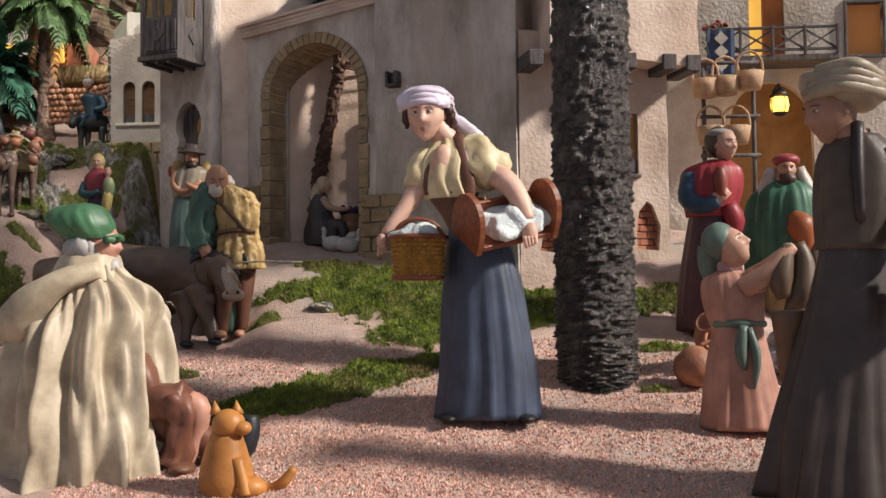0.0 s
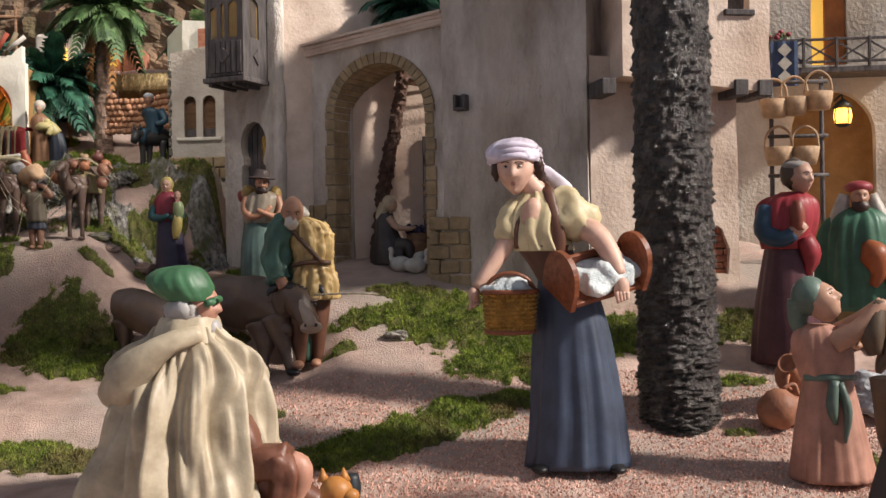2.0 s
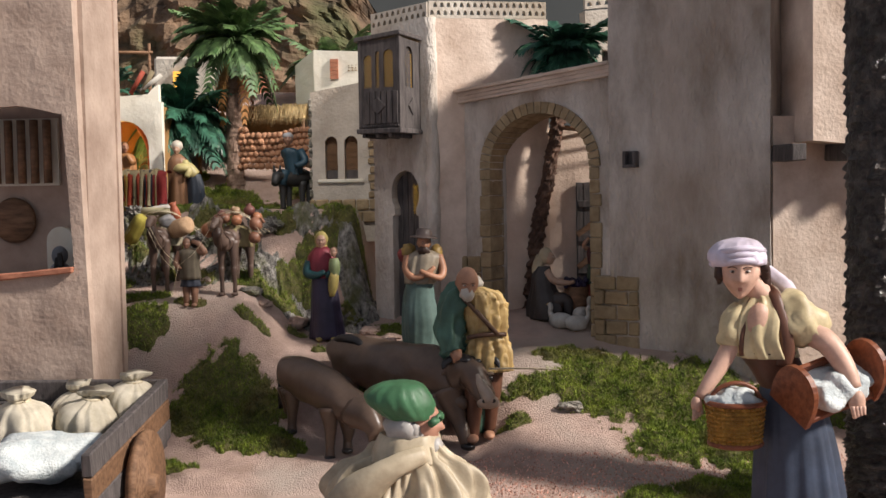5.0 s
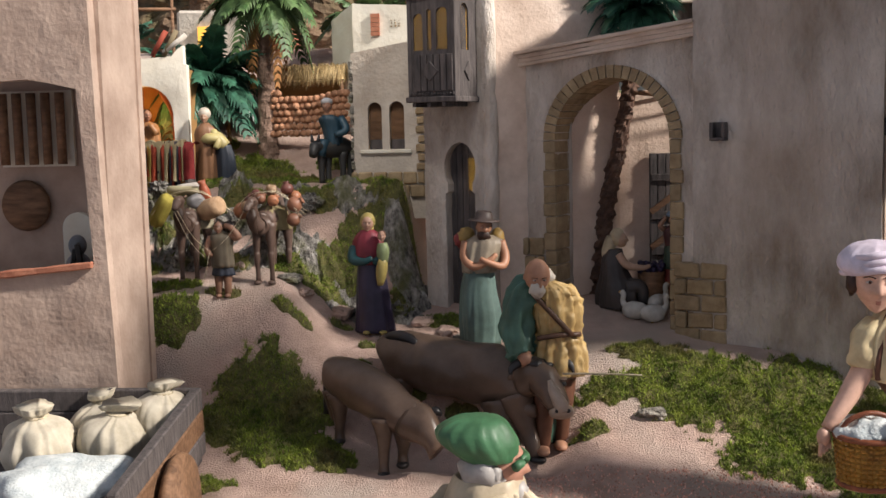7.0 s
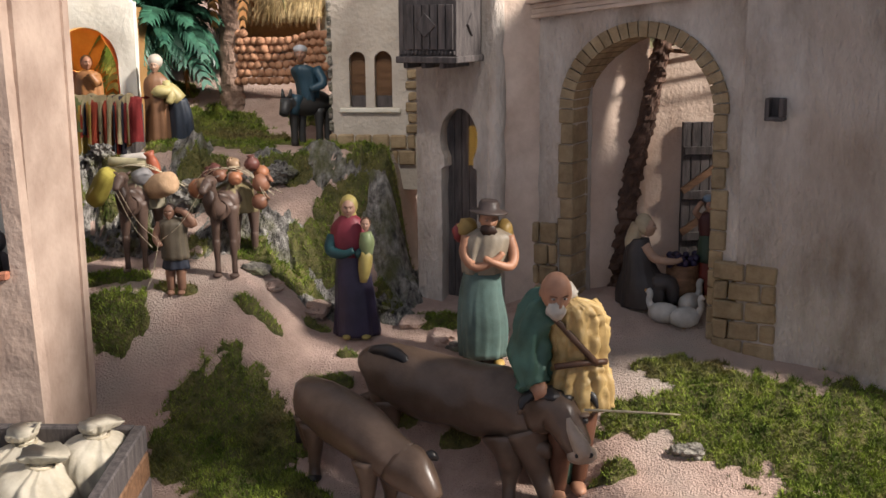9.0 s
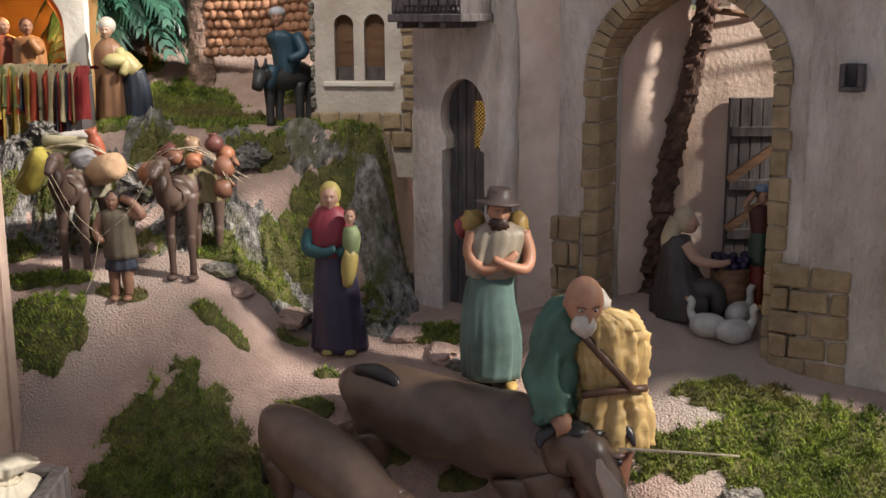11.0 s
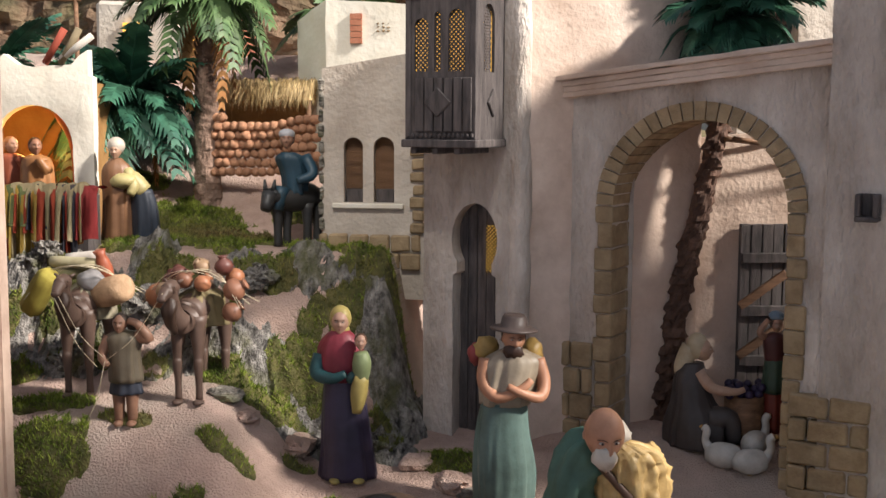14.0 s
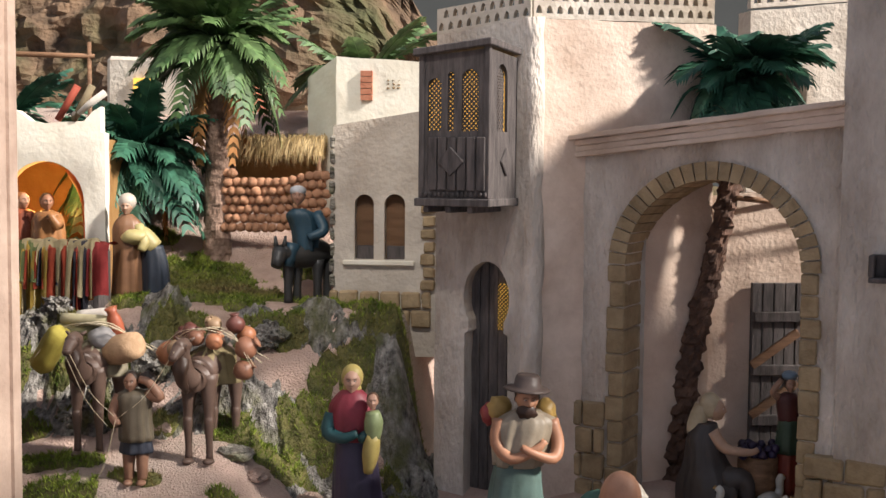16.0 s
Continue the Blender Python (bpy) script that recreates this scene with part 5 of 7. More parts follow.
def bull(bm):
    limb(bm, [(-152, 112, 168, 22), (-138, 106, 174, 44), (-96, 82, 168, 55), (-40, 44, 156, 60), (30, 0, 150, 60), (80, -34, 148, 56), (116, -64, 140, 46), (134, -82, 138, 34)], 0, 36, 8, 0.0, 0.9)
    ball(bm, (62, -22, 172), (50, 38, 36), 0, 24, 16)
    ball(bm, (92, -46, 132), (42, 40, 50), 0, 24, 16)
    ball(bm, (-126, 98, 178), (30, 34, 36), 0, 20, 14)
    ball(bm, (-112, 90, 142), (38, 36, 48), 0, 20, 14)
    limb(bm, [(88, -50, 112, 24), (110, -78, 92, 20), (134, -100, 90, 10)], 0, 14)
    # head: broad brow tapering to a pale muzzle
    limb(bm, [(118, -70, 148, 40), (140, -94, 160, 37), (152, -108, 148, 33), (163, -121, 126, 25), (172, -131, 106, 19)], 0, 24, 5)
    limb(bm, [(154, -132, 158, 7), (164, -140, 136, 11), (173, -147, 114, 13), (177, -149, 100, 12)], 1, 14, 4)
    ball(bm, (175, -138, 99), (23, 19, 15), 1, 18, 12)
    for sg in (-1, 1):
        ball(bm, (156 + sg * 28, -112 - sg * 4, 150), (6, 7, 6), 2, 10, 8)
        ball(bm, (156 + sg * 27, -110 - sg * 4, 159), (11, 10, 4), 0, 10, 8)
        ball(bm, (176 + sg * 10, -155, 104), (4, 3, 4), 2, 8, 6)
    ball(bm, (140, -96, 184), (32, 26, 13), 2, 24, 14, None, 0.35)
    for sg, x0 in ((-1, 116), (1, 172)):
        limb(bm, [(x0, -92 - sg * 4, 182, 11), (x0 + sg * 18, -98, 186, 10), (x0 + sg * 32, -106, 178, 7), (x0 + sg * 36, -114, 166, 2)], 2, 10)
        limb(bm, [(x0, -84, 166, 7), (x0 + sg * 20, -88, 162, 13), (x0 + sg * 36, -92, 152, 3)], 0, 10, 4, 0.0, 0.6)
    limb(bm, [(100, -62, 116, 40), (112, -76, 74, 25), (122, -86, 42, 17), (128, -92, 24, 15), (134, -98, 2, 14)], 0, 16, 5)
    limb(bm, [(66, -50, 104, 36), (72, -62, 62, 23), (72, -72, 30, 15), (70, -76, 12, 15), (70, -80, -6, 13)], 0, 16, 5)
    for x0, y0, z0, g in ((-118, 78, 130, 34), (-132, 122, 130, 48)):
        limb(bm, [(x0 - 4, y0, z0, 34), (x0 + 4, y0 - 4, z0 - 38, 20), (x0 - 6, y0 - 4, g + 36, 13), (x0 + 4, y0 - 10, g + 4, 13)], 0, 14)
        ball(bm, (x0 + 6, y0 - 14, g + 2), (16, 18, 9), 2)
    for x0, y0, g in ((136, -104, 0), (72, -86, -8)):
        ball(bm, (x0, y0, g), (17, 18, 9), 2)
    # flanks, ribs and muscles of the casting
    for v in bm.verts:
        q = v.co * 0.022
        v.co += Vector((noise.noise(q), noise.noise(q + Vector((9, 0, 0))), noise.noise(q + Vector((0, 9, 0))))) * 6.5
    limb(bm, [(-150, 108, 196, 7), (-138, 84, 214, 9), (-112, 62, 216, 12), (-92, 44, 208, 8), (-84, 36, 198, 3)], 2, 10, 4, 0.15)


BULLC = [(0.15, 0.10, 0.072, 0.33), (0.46, 0.36, 0.28, 0.36), (0.03, 0.026, 0.026, 0.34)]
figurine("bull_figurine", -0.347, 1.073, 0.00042, 11, bull, BULLC, "brown bull figurine with pale muzzle walking on the sand", "animal figurine", dz=0.066 - height(-0.347, 1.073))


def calf(bm):
    limb(bm, [(-120, 116, 166, 16), (-108, 110, 168, 36), (-64, 74, 156, 46), (-6, 24, 138, 48), (40, -16, 116, 40), (70, -38, 96, 30)], 0, 26, 6, 0.03, 0.95)
    ball(bm, (-100, 100, 172), (26, 28, 28), 0)
    limb(bm, [(58, -30, 102, 34), (88, -54, 76, 29), (110, -72, 48, 22), (118, -78, 32, 18)], 0, 16)
    for sg in (-1, 1):
        limb(bm, [(88 + sg * 12, -46, 86, 6), (92 + sg * 22, -48, 92, 10), (94 + sg * 32, -50, 86, 3)], 2, 8)
    for x0, y0, z0, g in ((8, -26, 108, -6), (42, 6, 90, 4), (-96, 84, 130, 30), (-112, 120, 130, 44)):
        limb(bm, [(x0, y0, z0, 25), (x0 + 2, y0 - 2, z0 - 40, 15), (x0, y0, g + 24, 10), (x0, y0 - 2, g + 4, 12)], 0, 12)
        ball(bm, (x0, y0 - 6, g + 3), (13, 15, 8), 2)
    for v in bm.verts:
        v.co.z += 34 * step(40, 112, v.co.x) * step(0, -50, v.co.y) * step(10, 40, v.co.z)
    limb(bm, [(-120, 112, 186, 8), (-128, 122, 140, 6), (-126, 124, 80, 9)], 2, 8)


figurine("calf_figurine", -0.408, 1.025, 0.00041, 3, calf, BULLC, "brown calf figurine beside the bull", "animal figurine", dz=0.061 - height(-0.408, 1.025))


def herdsman(bm):
    for x0, y0 in ((-2, -16), (34, 16)):
        limb(bm, [(x0 + 6, y0, 150, 26), (x0 + 4, y0 - 4, 90, 20), (x0 + 2, y0 - 2, 50, 15), (x0, y0, 8, 12)], 3, 12)
        ball(bm, (x0 - 2, y0 - 14, 6), (13, 26, 9), 0)
    robe(bm, [(30, 0, 140, 50, 38), (30, 0, 185, 46, 36), (28, -2, 215, 38, 32), (24, -6, 260, 42, 32), (16, -12, 296, 36, 28), (2, -18, 312, 18, 18)], 1, 60, 0.09, 12, 0.3, 8, False)
    for v in bm.verts:
        if v.co.z > 142:
            v.co += Vector((v.co.x - 26, v.co.y, 0)).normalized() * (5.0 * noise.noise(v.co * 0.1) + 4.0 * abs(noise.noise(v.co * 0.19)))
    limb(bm, [(-12, -40, 212, 5), (26, -44, 218, 5), (66, -30, 216, 5)], 4, 6)
    limb(bm, [(-18, -34, 292, 5), (20, -46, 250, 5), (50, -40, 216, 5)], 4, 6)
    head(bm, -10, -32, 322, 31, 0, None, (0.1, -0.99), -22)
    ball(bm, (-12, -48, 300), (14, 13, 15), 5, rough=0.3)
    ball(bm, (2, -18, 320), (22, 18, 15), 5, rough=0.3)
    ball(bm, (50, 4, 276), (20, 24, 26), 1, 18, 12, None, 0.35)
    limb(bm, [(-12, 2, 306, 22), (-34, -4, 282, 27), (-46, -12, 244, 25), (-48, -20, 208, 24), (-44, -26, 182, 23), (-42, -30, 176, 16)], 2, 40, 5, 0.16, 0.8)
    robe(bm, [(-30, 16, 60, 24, 14), (-30, 14, 130, 30, 18), (-26, 10, 220, 32, 20), (-12, 4, 300, 26, 18)], 2, 36, 0.14, 6, 0.4, 5, False)
    limb(bm, [(-36, -30, 182, 14), (-30, -40, 164, 11)], 0, 8, 2)
    limb(bm, [(10, 26, 8, 18), (12, 26, 60, 22), (10, 20, 160, 26)], 2, 12, 4, 0.1)


figurine("herdsman_figurine", -0.279, 1.058, 0.00045, 8, herdsman, [(0.46, 0.24, 0.15), (0.52, 0.36, 0.15), (0.07, 0.15, 0.11), (0.14, 0.06, 0.035), (0.1, 0.05, 0.03), (0.62, 0.57, 0.5)], "bald bearded herdsman figurine in gold tunic and green cloak", dz=0.069 - height(-0.279, 1.058))
bm = bmesh.new()
limb(bm, [(0, 0, 0, 0.0009), (0.03, -0.004, 0.001, 0.0008), (0.062, -0.004, 0.0, 0.0006)], 0, 6, 3)
goad = tagged(link("wooden_goad", bm, ROPE), "thin wooden goad held by the herdsman", "stick")
goad.matrix_world = pose(-0.262, 1.035, 0.137)


def hat_man(bm):
    robe(bm, [(0, 0, 18, 50, 36), (0, 0, 90, 54, 38), (-4, 0, 160, 46, 34), (-2, 0, 212, 40, 31)], 0, 48, 0.06, 7, 0.5)
    robe(bm, [(-2, 0, 208, 42, 32), (6, 0, 250, 50, 33), (14, 0, 285, 50, 30), (12, 0, 304, 24, 20)], 1, 36, 0.06, 9, 0.3, 4, False)
    head(bm, 12, -8, 326, 27, 2, None, (0.15, -0.98), -8)
    ball(bm, (12, -16, 306), (18, 16, 19), 4, rough=0.3)
    ball(bm, (12, 0, 330), (22, 22, 24), 4, rough=0.2)
    lathe(bm, [(40, 340), (42, 342), (38, 345), (24, 347), (22, 362), (18, 368), (8, 364)], 24, 3, Matrix.Translation((-12, -8, 2)) @ Matrix.Rotation(radians(4), 4, "Y"))
    limb(bm, [(-34, -2, 288, 14), (-40, -16, 250, 12), (-16, -34, 226, 10), (24, -38, 242, 8), (42, -34, 258, 6)], 2, 12)
    limb(bm, [(54, -2, 288, 14), (66, -12, 248, 12), (56, -30, 226, 10), (20, -42, 238, 8), (0, -40, 248, 6)], 2, 12)
    ball(bm, (-34, 26, 300), (24, 22, 26), 5, rough=0.3)
    ball(bm, (48, 26, 296), (20, 20, 24), 5, rough=0.3)
    ball(bm, (-50, 30, 292), (16, 16, 22), 6, rough=0.4)
    for sx in (-16, 30):
        limb(bm, [(sx, 0, 40, 14), (sx + 2, -2, 8, 12)], 4, 8, 2)
        ball(bm, (sx + 4, -16, 5), (13, 24, 9), 5 if sx > 0 else 4)


figurine("hat_man_figurine", -0.336, 1.135, 0.000336, 7, hat_man, [(0.12, 0.19, 0.17), (0.38, 0.32, 0.24), (0.5, 0.25, 0.15), (0.11, 0.08, 0.07), (0.06, 0.03, 0.02), (0.5, 0.33, 0.1), (0.35, 0.06, 0.06)], "bearded man figurine in wide hat with crossed arms")


def mother(bm):
    robe(bm, [(0, 0, 2, 52, 40), (-1, 0, 60, 46, 37), (-5, 0, 130, 40, 31), (-9, 0, 185, 32, 26)], 0, 44, 0.045, 7, 0.3)
    robe(bm, [(-9, 0, 180, 34, 26), (-10, 0, 206, 42, 29), (-12, 0, 240, 40, 28), (-12, 0, 262, 26, 20), (-12, 0, 274, 12, 11)], 1, 36, 0.05, 8)
    for sg in (-1, 1):
        limb(bm, [(-12 + sg * 34, -2, 226, 15), (-12 + sg * 40, -14, 196, 14), (-8 + sg * 16, -34, 190, 10), (8 + sg * 8, -38, 200, 7)], 2, 10)
    head(bm, -12, -6, 286, 21, 3, None)
    ball(bm, (-12, 3, 292), (20, 21, 24), 4, 18, 12)
    ball(bm, (-12, 2, 272), (17, 16, 12), 4)
    limb(bm, [(18, -36, 128, 8), (22, -36, 160, 14), (26, -34, 196, 14)], 4, 12, 3, 0.08)
    limb(bm, [(26, -34, 190, 14), (28, -34, 218, 17), (26, -34, 238, 12)], 5, 12)
    head(bm, 26, -36, 256, 14, 3, 6)
    for sx in (-20, 22):
        ball(bm, (sx, -32, 4), (11, 18, 6), 4)


figurine("mother_figurine", -0.4375, 1.168, 0.00035, 7, mother, [(0.045, 0.035, 0.075), (0.26, 0.03, 0.05), (0.02, 0.085, 0.095), (0.55, 0.33, 0.24), (0.46, 0.37, 0.12), (0.27, 0.33, 0.16), (0.12, 0.06, 0.03)], "mother figurine in purple skirt and crimson shawl holding a child doll")


def red_woman(bm):
    robe(bm, [(0, 0, 2, 58, 44), (0, 0, 90, 52, 40), (0, 0, 180, 38, 31), (0, 0, 200, 34, 28)], 0, 44, 0.05, 7, 0.2)
    robe(bm, [(0, 0, 195, 38, 30), (4, 0, 240, 48, 34), (8, 0, 275, 44, 30), (14, 0, 292, 18, 16)], 1, 40, 0.06, 8, 0.3, 4, False)
    limb(bm, [(30, -20, 150, 6), (36, -26, 185, 16), (24, -28, 215, 14)], 1, 10, 3, 0.1)
    limb(bm, [(-28, -4, 264, 19), (-38, -16, 226, 18), (-14, -34, 212, 14), (8, -40, 222, 12)], 2, 12)
    limb(bm, [(6, -40, 222, 12), (24, -44, 238, 9)], 3, 8, 2)
    limb(bm, [(14, -42, 226, 11), (12, -42, 258, 12), (12, -42, 276, 7)], 4, 10)
    head(bm, 24, -8, 316, 27, 3, None, (0.6, -0.8))
    ball(bm, (16, 2, 322), (24, 25, 27), 5, rough=0.15)
    ball(bm, (18, 0, 336), (24, 24, 10), 6)


figurine("red_shawl_woman_figurine", 0.165, 1.032, 0.00052, -2, red_woman, [(0.10, 0.035, 0.045), (0.32, 0.03, 0.04), (0.03, 0.07, 0.12), (0.6, 0.36, 0.27), (0.25, 0.06, 0.035), (0.1, 0.07, 0.05), (0.35, 0.33, 0.32)], "woman figurine in plum skirt and red shawl with a jug")


def green_man(bm):
    robe(bm, [(0, 0, 4, 38, 30), (0, 0, 90, 40, 32)], 1, 36, 0.06)
    robe(bm, [(0, 0, 62, 62, 42), (-2, 0, 140, 60, 40), (-2, 0, 205, 52, 34), (0, 0, 228, 36, 26), (0, 0, 240, 14, 14)], 0, 44, 0.08, 8, 0.4, 5, False)
    head(bm, 0, -8, 256, 21, 2, None)
    ball(bm, (0, -14, 240), (15, 14, 16), 3, rough=0.3)
    ball(bm, (0, 0, 274), (24, 24, 12), 4)
    limb(bm, [(-22, 4, 262, 10), (-32, 4, 225, 14), (-46, 2, 190, 8)], 5, 8, 3, 0.1)
    limb(bm, [(22, 4, 262, 10), (34, 4, 225, 14), (48, 2, 192, 8)], 5, 8, 3, 0.1)
    limb(bm, [(2, -42, 180, 8), (14, -46, 160, 24), (22, -46, 130, 16), (12, -44, 105, 8)], 6, 12)
    limb(bm, [(44, -40, 170, 8), (48, -42, 130, 16), (46, -40, 92, 6)], 5, 12)
    for sx in (-14, 26):
        ball(bm, (sx, -24, 4), (12, 22, 8), 2)


figurine("green_cloak_man_figurine", 0.244, 1.09, 0.00054, -4, green_man, [(0.05, 0.15, 0.09), (0.45, 0.32, 0.15), (0.5, 0.27, 0.17), (0.06, 0.03, 0.02), (0.35, 0.05, 0.06), (0.55, 0.5, 0.44), (0.36, 0.1, 0.03)], "bearded man figurine in green cloak holding a rooster model")


def girl(bm):
    robe(bm, [(0, 0, 4, 72, 52), (-3, 0, 70, 62, 46), (-6, 0, 140, 50, 38), (-8, 0, 186, 42, 33)], 0, 52, 0.06, 8, 0.2, 6)
    robe(bm, [(-8, 0, 182, 44, 34), (-14, 0, 225, 50, 36), (-20, 0, 262, 44, 32), (-24, 0, 280, 22, 20)], 0, 40, 0.04, 8, 0.4, 4, False)
    limb(bm, [(-52, -10, 186, 6), (-10, -38, 188, 7), (36, -10, 186, 6)], 1, 8, 4)
    limb(bm, [(-8, -40, 184, 9), (-14, -44, 140, 11), (-8, -44, 108, 4)], 1, 8)
    limb(bm, [(0, -42, 180, 7), (12, -48, 130, 8), (6, -46, 70, 3)], 1, 8)
    head(bm, -20, -10, 320, 36, 2, None, (0.8, -0.6), 28)
    ball(bm, (-38, 2, 330), (32, 34, 36), 1, 20, 14)
    limb(bm, [(-54, 8, 322, 20), (-56, 12, 290, 16), (-48, 14, 258, 12), (-40, 16, 235, 5)], 1, 10, 4, 0.1)
    limb(bm, [(10, -18, 258, 24), (32, -30, 262, 19), (36, -32, 262, 18)], 0, 12)
    limb(bm, [(-4, -26, 248, 20), (34, -42, 274, 17), (64, -46, 306, 13), (80, -44, 318, 10)], 2, 12)
    limb(bm, [(8, 16, 258, 20), (44, -8, 284, 16), (80, -30, 318, 12)], 2, 12)
    limb(bm, [(88, -40, 326, 12), (98, -42, 290, 18), (92, -44, 240, 24), (72, -44, 212, 12), (66, -44, 196, 5)], 3, 12)
    limb(bm, [(72, -44, 322, 10), (56, -46, 270, 22), (62, -46, 230, 14)], 3, 12)


figurine("girl_figurine", 0.154, 0.83, 0.000402, 3, girl, [(0.43, 0.22, 0.16), (0.11, 0.16, 0.13), (0.5, 0.29, 0.2), (0.12, 0.08, 0.05)], "child figurine in rose dress and grey-green scarf lifting a goose model", dz=0.0)


def turban_woman(bm):
    robe(bm, [(-10, 0, 0, 122, 84), (-4, 0, 120, 104, 76), (12, 0, 260, 82, 62), (24, 0, 380, 64, 50), (28, 0, 430, 58, 46)], 0, 64, 0.06, 8, 0.7, 6)
    robe(bm, [(28, 0, 424, 62, 48), (42, 0, 500, 76, 52), (46, 0, 580, 72, 46), (34, 0, 624, 40, 32)], 1, 40, 0.03, 8, 0.4, 4, False)
    limb(bm, [(30, 0, 610, 32), (8, -6, 640, 28)], 2, 12, 3)
    head(bm, -8, -8, 664, 54, 2, None, (-0.95, -0.3), -14)
    ball(bm, (16, 0, 704), (76, 66, 40), 3, 26, 16, Matrix.Rotation(radians(10), 4, "Y"), 0.15)
    for k in range(4):
        limb(bm, [(-56 + k * 8, -20, 690 + k * 14, 13), (0 + k * 6, -62, 700 + k * 12, 13), (80 - k * 4, -30, 690 + k * 10, 13)], 3, 8, 5)
    limb(bm, [(30, -30, 640, 12), (22, -52, 560, 11), (24, -54, 470, 9)], 4, 8)
    limb(bm, [(84, -10, 580, 34), (112, -30, 500, 30), (96, -60, 440, 22), (80, -70, 420, 18)], 2, 14)
    limb(bm, [(86, -4, 590, 40), (112, -26, 520, 38)], 5, 14, 3, 0.05)


figurine("turban_woman_figurine", 0.192, 0.72, 0.000352, 2, turban_woman, [(0.05, 0.038, 0.034), (0.075, 0.054, 0.042), (0.36, 0.2, 0.14), (0.34, 0.28, 0.2), (0.03, 0.02, 0.02), (0.42, 0.36, 0.28)], "large woman figurine in dark brown robe and cloth turban", dz=0.0)
TW = pose(0.192, 0.72, height(0.192, 0.72), 0, 0, 2)
bm = bmesh.new()
lathe(bm, [(12 * U, 0), (30 * U, 12 * U), (38 * U, 36 * U), (30 * U, 60 * U), (16 * U, 72 * U), (20 * U, 86 * U), (16 * U, 86 * U)], 24)
jug = tagged(link("clay_jug", bm, paint(0.26, 0.24, 0.22), smooth=True), "grey clay jug carried by the robed figurine", "jug")
jug.matrix_world = TW @ pose(0.036, -0.03, 0.105)
bm = bmesh.new()
lathe(bm, [(10 * U, 0), (20 * U, 30 * U), (26 * U, 90 * U), (30 * U, 120 * U), (24 * U, 122 * U)], 20)
pouch = tagged(link("leather_pouch", bm, paint(0.13, 0.07, 0.035), smooth=True), "brown leather pouch hanging at the robe", "bag")
pouch.matrix_world = TW @ pose(-0.024, 0.02, 0.062)


def amphora(x, y, rx, ry, rz, s, label):
    bm = bmesh.new()
    lathe(bm, [(0.3 * s, 0), (0.62 * s, 0.16 * s), (0.95 * s, 0.75 * s), (1.0 * s, 1.1 * s), (0.85 * s, 1.5 * s), (0.45 * s, 1.85 * s), (0.36 * s, 2.1 * s), (0.5 * s, 2.4 * s), (0.42 * s, 2.4 * s), (0.28 * s, 2.05 * s)], 28)
    for sg in (-1, 1):
        limb(bm, [(sg * 0.4 * s, 0, 2.1 * s, 0.1 * s), (sg * 0.95 * s, 0, 2.0 * s, 0.1 * s), (sg * 0.9 * s, 0, 1.4 * s, 0.1 * s)], 0, 8, 4)
    ob = tagged(link("amphora", bm, TERRACOTTA, smooth=True), label, "jar")
    ob.matrix_world = pose(x, y, height(x, y) + 0.85 * s, rx, ry, rz)
    return ob


amphora(0.116, 0.905, 0, 78, 12, 0.0165, "terracotta amphora lying on its side by the palm")
amphora(0.16, 0.955, 0, -60, 60, 0.017, "terracotta amphora leaning beside the boulder")
random.seed(21)
for i in range(9):
    bm = bmesh.new()
    ball(bm, (0, 0, 0), (0.011, 0.01, 0.0095), 0, 16, 10)
    limb(bm, [(0, 0, 0.009, 0.0012), (0.001, 0, 0.012, 0.0008)], 0, 6, 2)
    mel = tagged(link("melon", bm, material("green_melon", (0.02, 0.08, 0.03), (0.06, 0.2, 0.09), 0.3, 120, 0.1), smooth=True), "glossy dark green melon in a heap", "melon", "heap of melons")
    x, y = 0.3 + 0.02 * (i % 4) - 0.004 * (i // 4), 1.10 + 0.018 * (i // 4)
    mel.matrix_world = pose(x, y, height(x, y) + 0.007 + (0.012 if i > 7 else 0), 0, 20, i * 50)

# basket stand by the sunlit wall
stand = thing("basket_stand", pose(0.185, 1.19, height(0.185, 1.19)), "dark wooden rack for hanging baskets", "rack")
for u in (0.0, 0.05):
    bm = bmesh.new()
    limb(bm, [(u, 0, 0, 0.0025), (u, 0, 0.19, 0.0022)], 0, 8, 2)
    part("post", bm, DARKWOOD, stand)
for z in (0.09, 0.13, 0.185):
    bm = bmesh.new()
    limb(bm, [(-0.004, -0.002, z, 0.002), (0.056, -0.002, z, 0.002)], 0, 8, 2)
    part("rail", bm, DARKWOOD, stand)
for x, z in ((0.0, 0.148), (0.02, 0.15), (0.044, 0.155), (0.004, 0.1), (0.03, 0.1)):
    b = thing("hanging_basket", stand.matrix_world @ pose(x, -0.014, z), "small tan wicker basket with a hoop handle", "basket", "baskets on the rack")
    bm = bmesh.new()
    lathe(bm, [(0.011, 0), (0.0135, 0.01), (0.0145, 0.018), (0.0125, 0.018), (0.01, 0.006)], 18)
    part("body", bm, WICKER2, b, smooth=True)
    bm = bmesh.new()
    limb(bm, [(-0.0135, 0, 0.017, 0.0014), (-0.011, 0, 0.032, 0.0014), (0, 0, 0.039, 0.0014), (0.011, 0, 0.032, 0.0014), (0.0135, 0, 0.017, 0.0014)], 0, 6, 4)
    part("handle", bm, WICKER2, b, smooth=True)

# ---- courtyard figurines ----


